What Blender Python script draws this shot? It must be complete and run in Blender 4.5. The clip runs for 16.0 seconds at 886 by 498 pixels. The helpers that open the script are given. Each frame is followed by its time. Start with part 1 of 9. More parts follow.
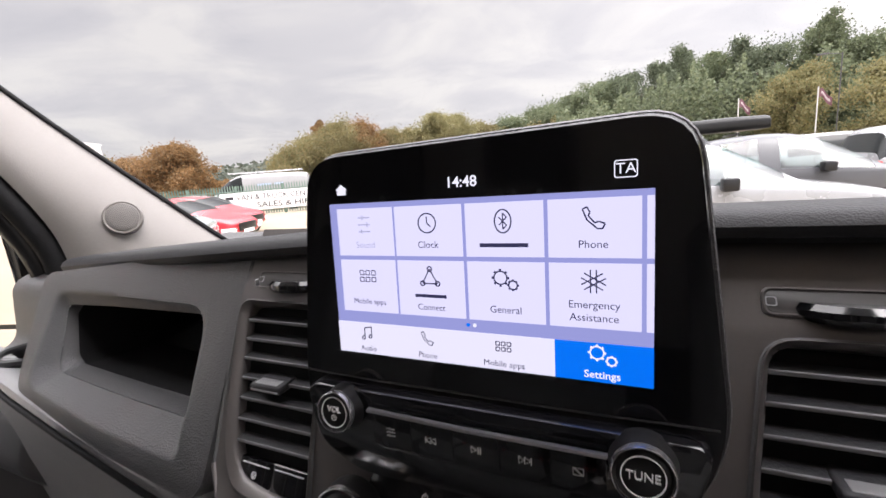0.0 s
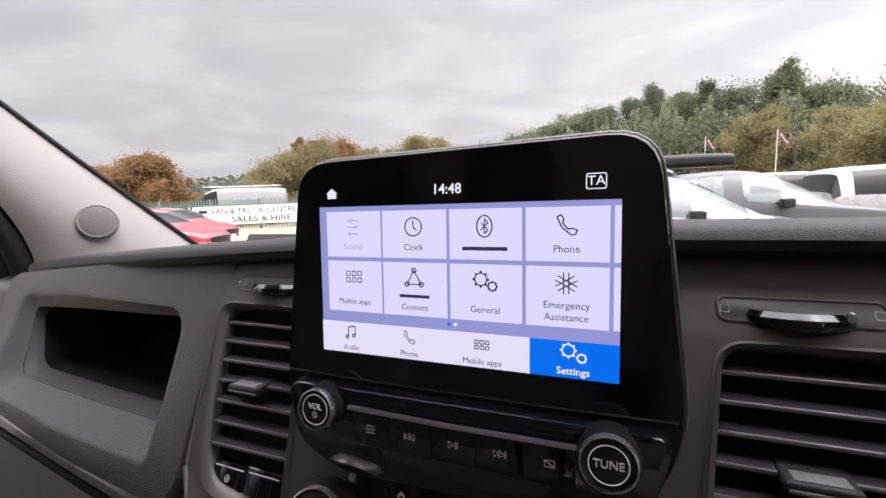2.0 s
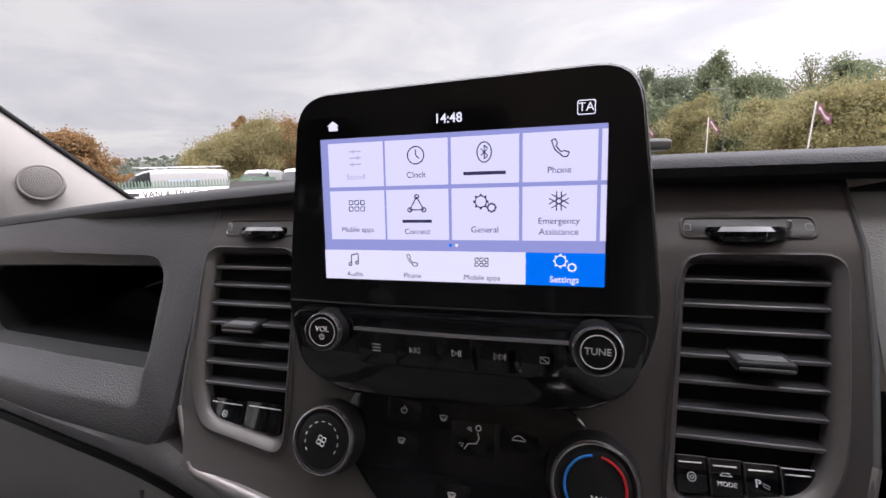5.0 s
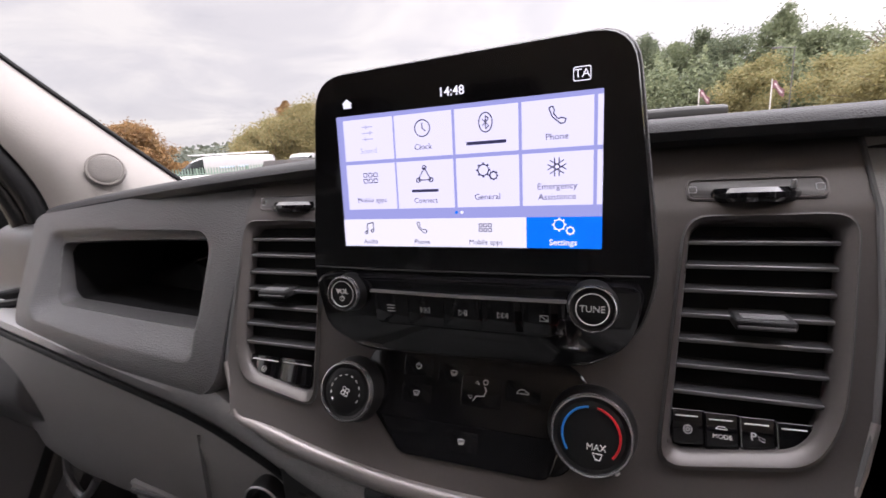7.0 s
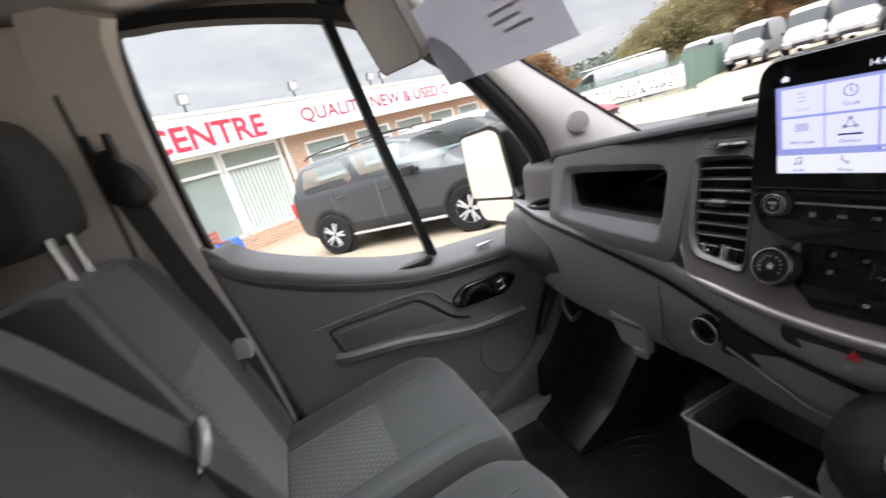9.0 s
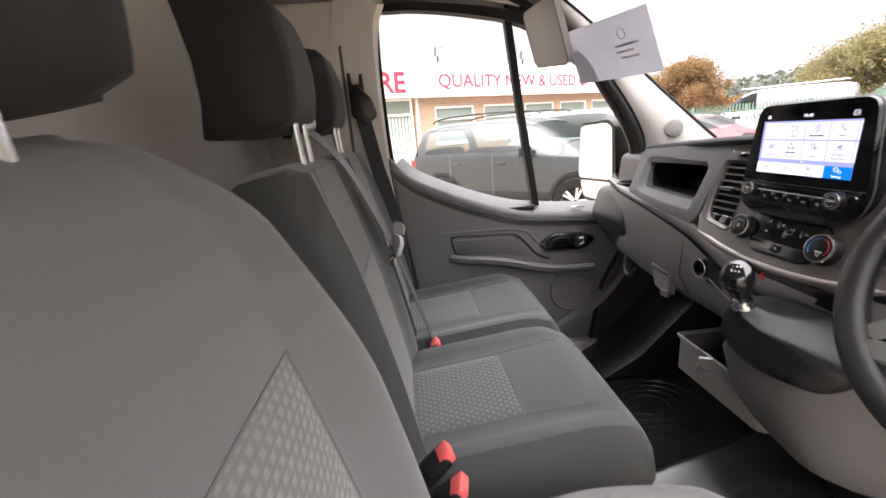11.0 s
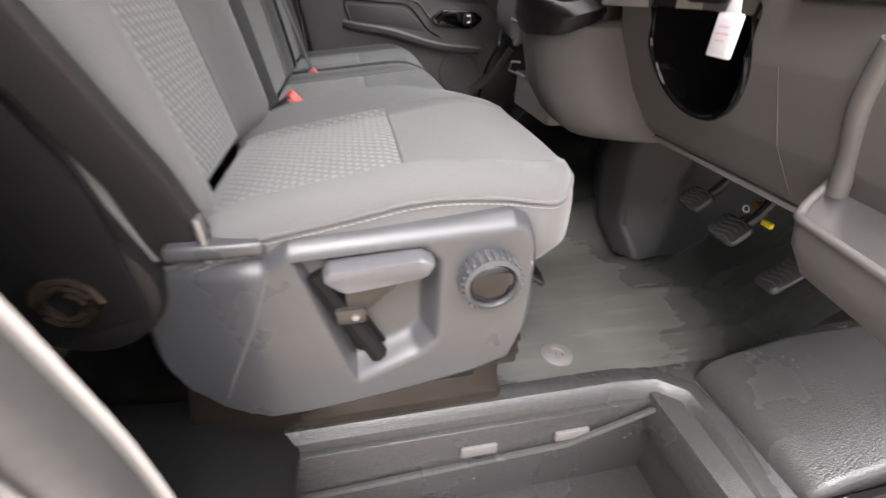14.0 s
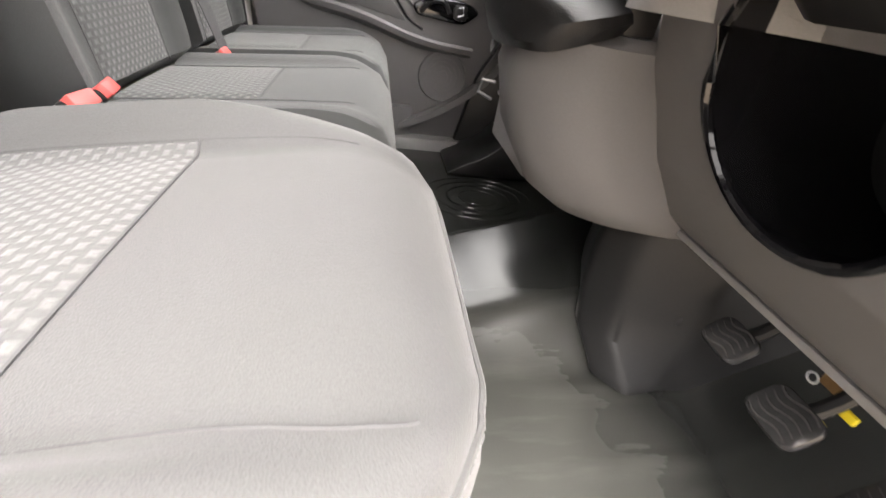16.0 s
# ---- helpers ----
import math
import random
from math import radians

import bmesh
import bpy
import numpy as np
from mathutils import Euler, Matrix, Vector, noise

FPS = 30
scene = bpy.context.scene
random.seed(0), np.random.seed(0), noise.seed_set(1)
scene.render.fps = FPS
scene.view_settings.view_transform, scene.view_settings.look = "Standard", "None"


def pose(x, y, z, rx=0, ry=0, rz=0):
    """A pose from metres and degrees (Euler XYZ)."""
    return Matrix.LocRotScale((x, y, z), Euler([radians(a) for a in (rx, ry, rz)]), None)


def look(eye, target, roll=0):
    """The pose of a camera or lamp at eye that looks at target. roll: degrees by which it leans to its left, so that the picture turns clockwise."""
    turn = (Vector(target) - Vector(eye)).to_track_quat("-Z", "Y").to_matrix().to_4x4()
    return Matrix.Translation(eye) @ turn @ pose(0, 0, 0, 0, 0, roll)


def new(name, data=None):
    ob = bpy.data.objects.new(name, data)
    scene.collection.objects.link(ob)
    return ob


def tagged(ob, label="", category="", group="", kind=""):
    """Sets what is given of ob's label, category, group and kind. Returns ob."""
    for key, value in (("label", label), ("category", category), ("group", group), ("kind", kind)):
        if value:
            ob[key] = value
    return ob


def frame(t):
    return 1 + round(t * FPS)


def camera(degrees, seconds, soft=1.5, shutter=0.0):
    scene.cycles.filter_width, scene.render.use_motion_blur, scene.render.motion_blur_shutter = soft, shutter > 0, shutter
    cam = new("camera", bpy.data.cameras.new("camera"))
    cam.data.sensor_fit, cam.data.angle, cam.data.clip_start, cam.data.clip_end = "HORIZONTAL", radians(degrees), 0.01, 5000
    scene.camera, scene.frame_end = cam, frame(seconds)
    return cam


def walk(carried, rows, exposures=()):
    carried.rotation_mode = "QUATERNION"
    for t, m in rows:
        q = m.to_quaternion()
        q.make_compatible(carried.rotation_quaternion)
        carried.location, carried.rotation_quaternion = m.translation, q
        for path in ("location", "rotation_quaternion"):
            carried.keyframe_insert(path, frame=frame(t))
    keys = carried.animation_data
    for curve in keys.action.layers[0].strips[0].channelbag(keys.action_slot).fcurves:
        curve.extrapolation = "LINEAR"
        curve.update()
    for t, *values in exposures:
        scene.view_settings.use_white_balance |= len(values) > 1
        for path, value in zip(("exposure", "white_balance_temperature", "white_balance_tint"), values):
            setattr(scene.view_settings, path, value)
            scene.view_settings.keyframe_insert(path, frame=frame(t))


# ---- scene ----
cam = camera(92.8, 16.0, shutter=0.4)
PATH = [
    (0, (0.079, 0.097, 1.613), (-0.748, 1.883, 1.256), -4.6),
    (0.5, (0.076, 0.122, 1.605), (-0.746, 1.921, 1.307), -4.1),
    (1, (0.082, 0.092, 1.609), (-0.712, 1.905, 1.317), -3.6),
    (1.5, (0.078, 0.083, 1.606), (-0.688, 1.91, 1.327), -2.8),
    (2, (0.081, 0.081, 1.605), (-0.647, 1.926, 1.345), -2.2),
    (2.5, (0.065, 0.061, 1.594), (-0.621, 1.923, 1.339), -1.7),
    (3, (0.056, 0.038, 1.585), (-0.576, 1.921, 1.344), -1.2),
    (3.5, (0.051, 0.035, 1.579), (-0.52, 1.934, 1.321), -1.1),
    (4, (0.048, 0.041, 1.572), (-0.489, 1.946, 1.285), -1.4),
    (4.2, (0.045, 0.049, 1.573), (-0.461, 1.959, 1.266), -1.6),
    (6.3, (0.091, 0.048, 1.576), (-0.495, 1.917, 1.171), -3.4),
    (6.5, (0.091, 0.047, 1.579), (-0.521, 1.902, 1.152), -3.6),
    (7, (0.086, 0.037, 1.569), (-0.611, 1.861, 1.136), -3.9),
    (7.5, (0.09, 0.013, 1.578), (-0.835, 1.723, 1.106), -6.4),
    (8, (0.116, -0.035, 1.617), (-1.195, 1.377, 1.078), -11.5),
    (8.4, (0.147, -0.098, 1.635), (-1.46, 0.96, 1.089), -14.7),
    (8.5, (0.157, -0.113, 1.641), (-1.503, 0.853, 1.084), -15.7),
    (9, (0.226, -0.201, 1.657), (-1.616, 0.369, 1.13), -16.5),
    (9.2, (0.251, -0.215, 1.66), (-1.632, 0.217, 1.142), -16.3),
    (11.3, (0.736, -0.379, 1.613), (-1.181, -0.252, 1.059), -3.5),
    (11.5, (0.777, -0.379, 1.589), (-1.134, -0.263, 1.013), -2.8),
    (12, (0.899, -0.364, 1.545), (-0.987, -0.249, 0.89), -1.7),
    (12.1, (0.928, -0.369, 1.541), (-0.95, -0.245, 0.864), -1.0),
    (12.5, (1.022, -0.362, 1.505), (-0.834, -0.221, 0.773), -0.8),
    (13, (1.086, -0.356, 1.454), (-0.722, -0.166, 0.619), -0.4),
    (13.5, (1.108, -0.322, 1.392), (-0.626, -0.06, 0.432), 0.2),
    (13.8, (1.088, -0.265, 1.348), (-0.6, 0.037, 0.318), 1.0),
    (14, (1.055, -0.223, 1.32), (-0.592, 0.137, 0.245), 1.8),
    (14.5, (0.96, -0.111, 1.273), (-0.598, 0.345, 0.106), 4.7),
    (15, (0.869, -0.056, 1.263), (-0.656, 0.423, 0.061), 7.4),
    (15.5, (0.749, -0.014, 1.282), (-0.803, 0.438, 0.105), 9.2),
    (16, (0.694, -0.008, 1.295), (-0.937, 0.369, 0.2), 10.0),
]
walk(cam, [(t, look(eye, target, roll)) for t, eye, target, roll in PATH],
     exposures=[(0, 0.7, 6350, 15), (1, 0.55, 6400, 18), (4.2, 0.55, 6120, 16), (6.4, 0.85, 6350, 19), (7, 0.88, 6350, 19), (8, 0.78, 6250, 18), (9.2, 0.85, 6080, 11), (11.4, 1.42, 6480, 14), (12.3, 1.5, 6450, 14), (13.2, 0.98, 6480, 20), (14.2, 1.30, 6380, 12), (14.8, 1.42, 6420, 11), (15.5, 1.50, 6650, 16), (16, 1.95, 6650, 12)])

# ---- world and sun ----
world = bpy.data.worlds.new("sky")
scene.world = world
world.use_nodes = True
_t = world.node_tree
_t.nodes.clear()


def wnode(kind, **values):
    n = _t.nodes.new(kind)
    for k, v in values.items():
        n.inputs[k].default_value = v
    return n


SUN_EL, SUN_AZ = 52.0, -122.0      # degrees up, degrees to the left of ahead
_sky = _t.nodes.new("ShaderNodeTexSky")
_sky.sky_type, _sky.sun_disc = "NISHITA", False
_sky.sun_elevation, _sky.sun_rotation = radians(SUN_EL), radians(-SUN_AZ)
_sky.air_density, _sky.dust_density = 1.0, 3.0
_co = _t.nodes.new("ShaderNodeTexCoord")
_sep = _t.nodes.new("ShaderNodeSeparateXYZ")
_t.links.new(_co.outputs["Generated"], _sep.inputs[0])
_zc = _t.nodes.new("ShaderNodeMath"); _zc.operation = "MAXIMUM"; _zc.inputs[1].default_value = 0.0
_t.links.new(_sep.outputs["Z"], _zc.inputs[0])
_za = _t.nodes.new("ShaderNodeMath"); _za.operation = "ADD"; _za.inputs[1].default_value = 0.14
_t.links.new(_zc.outputs[0], _za.inputs[0])
_dx = _t.nodes.new("ShaderNodeMath"); _dx.operation = "DIVIDE"
_dy = _t.nodes.new("ShaderNodeMath"); _dy.operation = "DIVIDE"
_t.links.new(_sep.outputs["X"], _dx.inputs[0]); _t.links.new(_za.outputs[0], _dx.inputs[1])
_t.links.new(_sep.outputs["Y"], _dy.inputs[0]); _t.links.new(_za.outputs[0], _dy.inputs[1])
_comb = _t.nodes.new("ShaderNodeCombineXYZ")
_t.links.new(_dx.outputs[0], _comb.inputs[0]); _t.links.new(_dy.outputs[0], _comb.inputs[1])
_n1 = wnode("ShaderNodeTexNoise", Scale=1.25, Detail=9.0, Roughness=0.58, Distortion=0.5)
_t.links.new(_comb.outputs[0], _n1.inputs["Vector"])
_ramp = _t.nodes.new("ShaderNodeValToRGB")
_ramp.color_ramp.elements[0].position, _ramp.color_ramp.elements[0].color = 0.30, (7.5, 7.25, 7.35, 1)
_ramp.color_ramp.elements[1].position, _ramp.color_ramp.elements[1].color = 0.62, (10.1, 9.65, 9.1, 1)
_e = _ramp.color_ramp.elements.new(0.47); _e.color = (8.55, 8.2, 8.1, 1)
_t.links.new(_n1.outputs["Fac"], _ramp.inputs[0])
_mix = _t.nodes.new("ShaderNodeMix"); _mix.data_type = "RGBA"
_mix.inputs[0].default_value = 0.9
_t.links.new(_sky.outputs[0], _mix.inputs[6]); _t.links.new(_ramp.outputs[0], _mix.inputs[7])
_bg = _t.nodes.new("ShaderNodeBackground"); _bg.inputs["Strength"].default_value = 0.11
_out = _t.nodes.new("ShaderNodeOutputWorld")
# overcast sky: far brighter overhead than at the horizon
_el = _t.nodes.new("ShaderNodeMath"); _el.operation = "MULTIPLY_ADD"
_el.inputs[1].default_value, _el.inputs[2].default_value = 4.4, 0.82
_sq = _t.nodes.new("ShaderNodeMapRange"); _sq.interpolation_type = "SMOOTHSTEP"
_sq.inputs["From Min"].default_value, _sq.inputs["From Max"].default_value = 0.36, 0.80
_t.links.new(_zc.outputs[0], _sq.inputs["Value"]); _t.links.new(_sq.outputs[0], _el.inputs[0])
_br = _t.nodes.new("ShaderNodeMix"); _br.data_type, _br.blend_type = "RGBA", "MULTIPLY"
_br.inputs[0].default_value = 1.0
# brighter towards the veiled sun
_dot = _t.nodes.new("ShaderNodeVectorMath"); _dot.operation = "DOT_PRODUCT"
_dot.inputs[1].default_value = (-math.sin(radians(SUN_AZ)), math.cos(radians(SUN_AZ)), 0.0)
_t.links.new(_co.outputs["Generated"], _dot.inputs[0])
_gl = _t.nodes.new("ShaderNodeMath"); _gl.operation = "MULTIPLY_ADD"
_gl.inputs[1].default_value, _gl.inputs[2].default_value = 0.38, 1.0
_t.links.new(_dot.outputs["Value"], _gl.inputs[0])
_lv = _t.nodes.new("ShaderNodeMath"); _lv.operation = "MULTIPLY"
_t.links.new(_el.outputs[0], _lv.inputs[0]); _t.links.new(_gl.outputs[0], _lv.inputs[1])
_t.links.new(_mix.outputs[2], _br.inputs[6]); _t.links.new(_lv.outputs[0], _br.inputs[7])
_t.links.new(_br.outputs[2], _bg.inputs["Color"]); _t.links.new(_bg.outputs[0], _out.inputs[0])

_sun = bpy.data.lights.new("sun", "SUN")
_sun.energy, _sun.angle, _sun.color = 0.8, radians(30), (1.0, 0.96, 0.9)
_s = new("sun", _sun)
_s.matrix_world = look((-math.sin(radians(SUN_AZ)) * math.cos(radians(SUN_EL)) * 60, math.cos(radians(SUN_AZ)) * math.cos(radians(SUN_EL)) * 60, math.sin(radians(SUN_EL)) * 60), (0, 0, 0))

# ---- materials ----
def mat(name, color, rough=0.5, metal=0.0, scale=60.0, vary=0.12, bump=0.0, bump_scale=None, coat=0.0, spec=0.5, stain=0.0, stain_scale=3.0, emit=None, emit_strength=0.0, sheen=0.0, random_vary=0.0, coords="Object"):
    """A surface with fine grain and broad variation at real-world size."""
    m = bpy.data.materials.new(name)
    m.use_nodes = True
    t = m.node_tree
    b = t.nodes["Principled BSDF"]
    b.inputs["Roughness"].default_value, b.inputs["Metallic"].default_value = rough, metal
    b.inputs["Specular IOR Level"].default_value, b.inputs["Coat Weight"].default_value = spec, coat
    b.inputs["Sheen Weight"].default_value = sheen
    co = t.nodes.new("ShaderNodeTexCoord")
    col = (*color, 1)
    if vary or stain or random_vary:
        fine = t.nodes.new("ShaderNodeTexNoise")
        fine.inputs["Scale"].default_value, fine.inputs["Detail"].default_value = scale, 4.0
        t.links.new(co.outputs[coords], fine.inputs["Vector"])
        broad = t.nodes.new("ShaderNodeTexNoise")
        broad.inputs["Scale"].default_value, broad.inputs["Detail"].default_value = stain_scale, 5.0
        t.links.new(co.outputs[coords], broad.inputs["Vector"])
        a = t.nodes.new("ShaderNodeMath"); a.operation = "MULTIPLY_ADD"
        a.inputs[1].default_value, a.inputs[2].default_value = 2 * vary, 1 - vary
        t.links.new(fine.outputs["Fac"], a.inputs[0])
        c = t.nodes.new("ShaderNodeMath"); c.operation = "MULTIPLY_ADD"
        c.inputs[1].default_value, c.inputs[2].default_value = 2 * (stain or vary * 0.6), 1 - (stain or vary * 0.6)
        t.links.new(broad.outputs["Fac"], c.inputs[0])
        p = t.nodes.new("ShaderNodeMath"); p.operation = "MULTIPLY"
        t.links.new(a.outputs[0], p.inputs[0]); t.links.new(c.outputs[0], p.inputs[1])
        last = p
        if random_vary:
            info = t.nodes.new("ShaderNodeObjectInfo")
            r = t.nodes.new("ShaderNodeMath"); r.operation = "MULTIPLY_ADD"
            r.inputs[1].default_value, r.inputs[2].default_value = 2 * random_vary, 1 - random_vary
            t.links.new(info.outputs["Random"], r.inputs[0])
            q = t.nodes.new("ShaderNodeMath"); q.operation = "MULTIPLY"
            t.links.new(p.outputs[0], q.inputs[0]); t.links.new(r.outputs[0], q.inputs[1])
            last = q
        mul = t.nodes.new("ShaderNodeMix"); mul.data_type, mul.blend_type = "RGBA", "MULTIPLY"
        mul.inputs[0].default_value = 1.0
        mul.inputs[6].default_value = col
        t.links.new(last.outputs[0], mul.inputs[7])
        t.links.new(mul.outputs[2], b.inputs["Base Color"])
        rr = t.nodes.new("ShaderNodeMath"); rr.operation = "MULTIPLY_ADD"
        rr.inputs[1].default_value, rr.inputs[2].default_value = 0.16, rough - 0.08
        t.links.new(broad.outputs["Fac"], rr.inputs[0])
        t.links.new(rr.outputs[0], b.inputs["Roughness"])
    else:
        b.inputs["Base Color"].default_value = col
    if bump:
        bn = t.nodes.new("ShaderNodeTexVoronoi" if bump_scale and bump_scale > 300 else "ShaderNodeTexNoise")
        bn.inputs["Scale"].default_value = bump_scale or scale
        t.links.new(co.outputs[coords], bn.inputs["Vector"])
        bp = t.nodes.new("ShaderNodeBump")
        bp.inputs["Strength"].default_value, bp.inputs["Distance"].default_value = bump, 0.002
        t.links.new(bn.outputs[0], bp.inputs["Height"])
        t.links.new(bp.outputs[0], b.inputs["Normal"])
    if emit:
        b.inputs["Emission Color"].default_value = (*emit, 1)
        b.inputs["Emission Strength"].default_value = emit_strength
    return m


def glass_mat(name, tint=(1, 1, 1), mirror=0.06):
    m = bpy.data.materials.new(name)
    m.use_nodes = True
    t = m.node_tree
    t.nodes.clear()
    tr = t.nodes.new("ShaderNodeBsdfTransparent"); tr.inputs[0].default_value = (*tint, 1)
    gl = t.nodes.new("ShaderNodeBsdfGlossy"); gl.inputs["Roughness"].default_value = 0.02
    mx = t.nodes.new("ShaderNodeMixShader"); mx.inputs[0].default_value = mirror
    o = t.nodes.new("ShaderNodeOutputMaterial")
    t.links.new(tr.outputs[0], mx.inputs[1]); t.links.new(gl.outputs[0], mx.inputs[2]); t.links.new(mx.outputs[0], o.inputs[0])
    return m


def weave_mat(name, dark, light, sx, sy, soft=0.08, size=0.3):
    """Seat cloth with rows of small raised lozenges, in metres of the panel's own UV."""
    m = bpy.data.materials.new(name)
    m.use_nodes = True
    t = m.node_tree
    b = t.nodes["Principled BSDF"]
    b.inputs["Roughness"].default_value, b.inputs["Sheen Weight"].default_value = 0.85, 0.3
    uv = t.nodes.new("ShaderNodeUVMap")
    sep = t.nodes.new("ShaderNodeSeparateXYZ"); t.links.new(uv.outputs[0], sep.inputs[0])

    def op(kind, a, b_=None, c_=None):
        n = t.nodes.new("ShaderNodeMath"); n.operation = kind
        for i, v in enumerate((a, b_, c_)):
            if v is None:
                continue
            if isinstance(v, (int, float)):
                n.inputs[i].default_value = v
            else:
                t.links.new(v, n.inputs[i])
        return n.outputs[0]

    v = op("MULTIPLY", sep.outputs["Y"], 1 / sy)
    row = op("FLOOR", v)
    odd = op("MODULO", row, 2.0)
    u = op("ADD", op("MULTIPLY", sep.outputs["X"], 1 / sx), op("MULTIPLY", odd, 0.5))
    fu = op("ABSOLUTE", op("SUBTRACT", op("FRACT", u), 0.5))
    fv = op("ABSOLUTE", op("SUBTRACT", op("FRACT", v), 0.5))
    d = op("MAXIMUM", fu, op("MULTIPLY", fv, 0.9))
    mask = t.nodes.new("ShaderNodeMapRange")
    mask.inputs["From Min"].default_value, mask.inputs["From Max"].default_value = size + soft, size - soft
    t.links.new(d, mask.inputs["Value"])
    nz = t.nodes.new("ShaderNodeTexNoise"); nz.inputs["Scale"].default_value = 260
    t.links.new(uv.outputs[0], nz.inputs["Vector"])
    k = op("MULTIPLY_ADD", nz.outputs["Fac"], 0.5, 0.75)
    mx = t.nodes.new("ShaderNodeMix"); mx.data_type = "RGBA"
    mx.inputs[6].default_value, mx.inputs[7].default_value = (*dark, 1), (*light, 1)
    t.links.new(mask.outputs[0], mx.inputs[0])
    mu = t.nodes.new("ShaderNodeMix"); mu.data_type, mu.blend_type = "RGBA", "MULTIPLY"; mu.inputs[0].default_value = 1
    t.links.new(mx.outputs[2], mu.inputs[6]); t.links.new(k, mu.inputs[7])
    t.links.new(mu.outputs[2], b.inputs["Base Color"])
    bp = t.nodes.new("ShaderNodeBump"); bp.inputs["Strength"].default_value, bp.inputs["Distance"].default_value = 0.5, 0.002
    t.links.new(op("ADD", mask.outputs[0], op("MULTIPLY", nz.outputs["Fac"], 0.4)), bp.inputs["Height"])
    t.links.new(bp.outputs[0], b.inputs["Normal"])
    return m


def brick_mat(name):
    m = mat(name, (0.42, 0.26, 0.17), 0.9, scale=14, vary=0.25, stain=0.2, stain_scale=0.8, bump=0.4, bump_scale=90)
    t = m.node_tree
    b = t.nodes["Principled BSDF"]
    co = t.nodes.new("ShaderNodeTexCoord")
    br = t.nodes.new("ShaderNodeTexBrick")
    for k, v in (("Scale", 1.0), ("Brick Width", 0.225), ("Row Height", 0.075), ("Mortar Size", 0.008)):
        br.inputs[k].default_value = v
    br.inputs["Color1"].default_value, br.inputs["Color2"].default_value, br.inputs["Mortar"].default_value = (0.44, 0.27, 0.17, 1), (0.36, 0.2, 0.12, 1), (0.5, 0.45, 0.38, 1)
    t.links.new(co.outputs["UV"], br.inputs["Vector"])
    t.links.new(br.outputs["Color"], b.inputs["Base Color"])
    return m


def floor_mat(name):
    """Shiny black rubber with grey dust and scuffs, worn most under the driver's heels."""
    m = bpy.data.materials.new(name)
    m.use_nodes = True
    t = m.node_tree
    b = t.nodes["Principled BSDF"]
    co = t.nodes.new("ShaderNodeTexCoord")

    def noise(scale, size, detail=5.0, rot=0.0):
        mp = t.nodes.new("ShaderNodeMapping")
        mp.inputs["Scale"].default_value, mp.inputs["Rotation"].default_value = size, (0, 0, radians(rot))
        t.links.new(co.outputs["Object"], mp.inputs["Vector"])
        n = t.nodes.new("ShaderNodeTexNoise")
        n.inputs["Scale"].default_value, n.inputs["Detail"].default_value, n.inputs["Roughness"].default_value = scale, detail, 0.65
        t.links.new(mp.outputs[0], n.inputs["Vector"])
        return n.outputs["Fac"]

    def ranged(v, a, b_, lo=0.0, hi=1.0):
        r = t.nodes.new("ShaderNodeMapRange")
        for k, x in zip(("From Min", "From Max", "To Min", "To Max"), (a, b_, lo, hi)):
            r.inputs[k].default_value = x
        t.links.new(v, r.inputs["Value"])
        return r.outputs[0]

    def times(a, c):
        n = t.nodes.new("ShaderNodeMath"); n.operation = "MULTIPLY"
        t.links.new(a, n.inputs[0]); t.links.new(c, n.inputs[1])
        return n.outputs[0]
    heel = t.nodes.new("ShaderNodeVectorMath"); heel.operation = "DISTANCE"
    heel.inputs[1].default_value = (0.40, 0.18, 0.72)
    t.links.new(co.outputs["Object"], heel.inputs[0])
    worn = ranged(heel.outputs["Value"], 0.36, 0.16, 0.06, 1.0)
    streak = ranged(noise(4.0, (7, 0.9, 1), 6.0, -38), 0.50, 0.78)
    film = ranged(noise(5.0, (1, 1, 1), 2.0), 0.2, 0.8, 0.35, 0.8)
    both = t.nodes.new("ShaderNodeMath"); both.operation = "MULTIPLY_ADD"; both.inputs[1].default_value = 0.45
    t.links.new(streak, both.inputs[0]); t.links.new(film, both.inputs[2])
    dust = times(both.outputs[0], worn)
    mx = t.nodes.new("ShaderNodeMix"); mx.data_type = "RGBA"
    mx.inputs[6].default_value, mx.inputs[7].default_value = (0.012, 0.0128, 0.0122, 1), (0.135, 0.138, 0.126, 1)
    t.links.new(dust, mx.inputs[0]); t.links.new(mx.outputs[2], b.inputs["Base Color"])
    t.links.new(ranged(dust, 0, 1, 0.17, 0.45), b.inputs["Roughness"])
    b.inputs["Specular IOR Level"].default_value = 0.55
    bp = t.nodes.new("ShaderNodeBump")
    bp.inputs["Strength"].default_value, bp.inputs["Distance"].default_value = 0.1, 0.002
    t.links.new(noise(260.0, (1, 1, 1), 2.0), bp.inputs["Height"]); t.links.new(bp.outputs[0], b.inputs["Normal"])
    return m


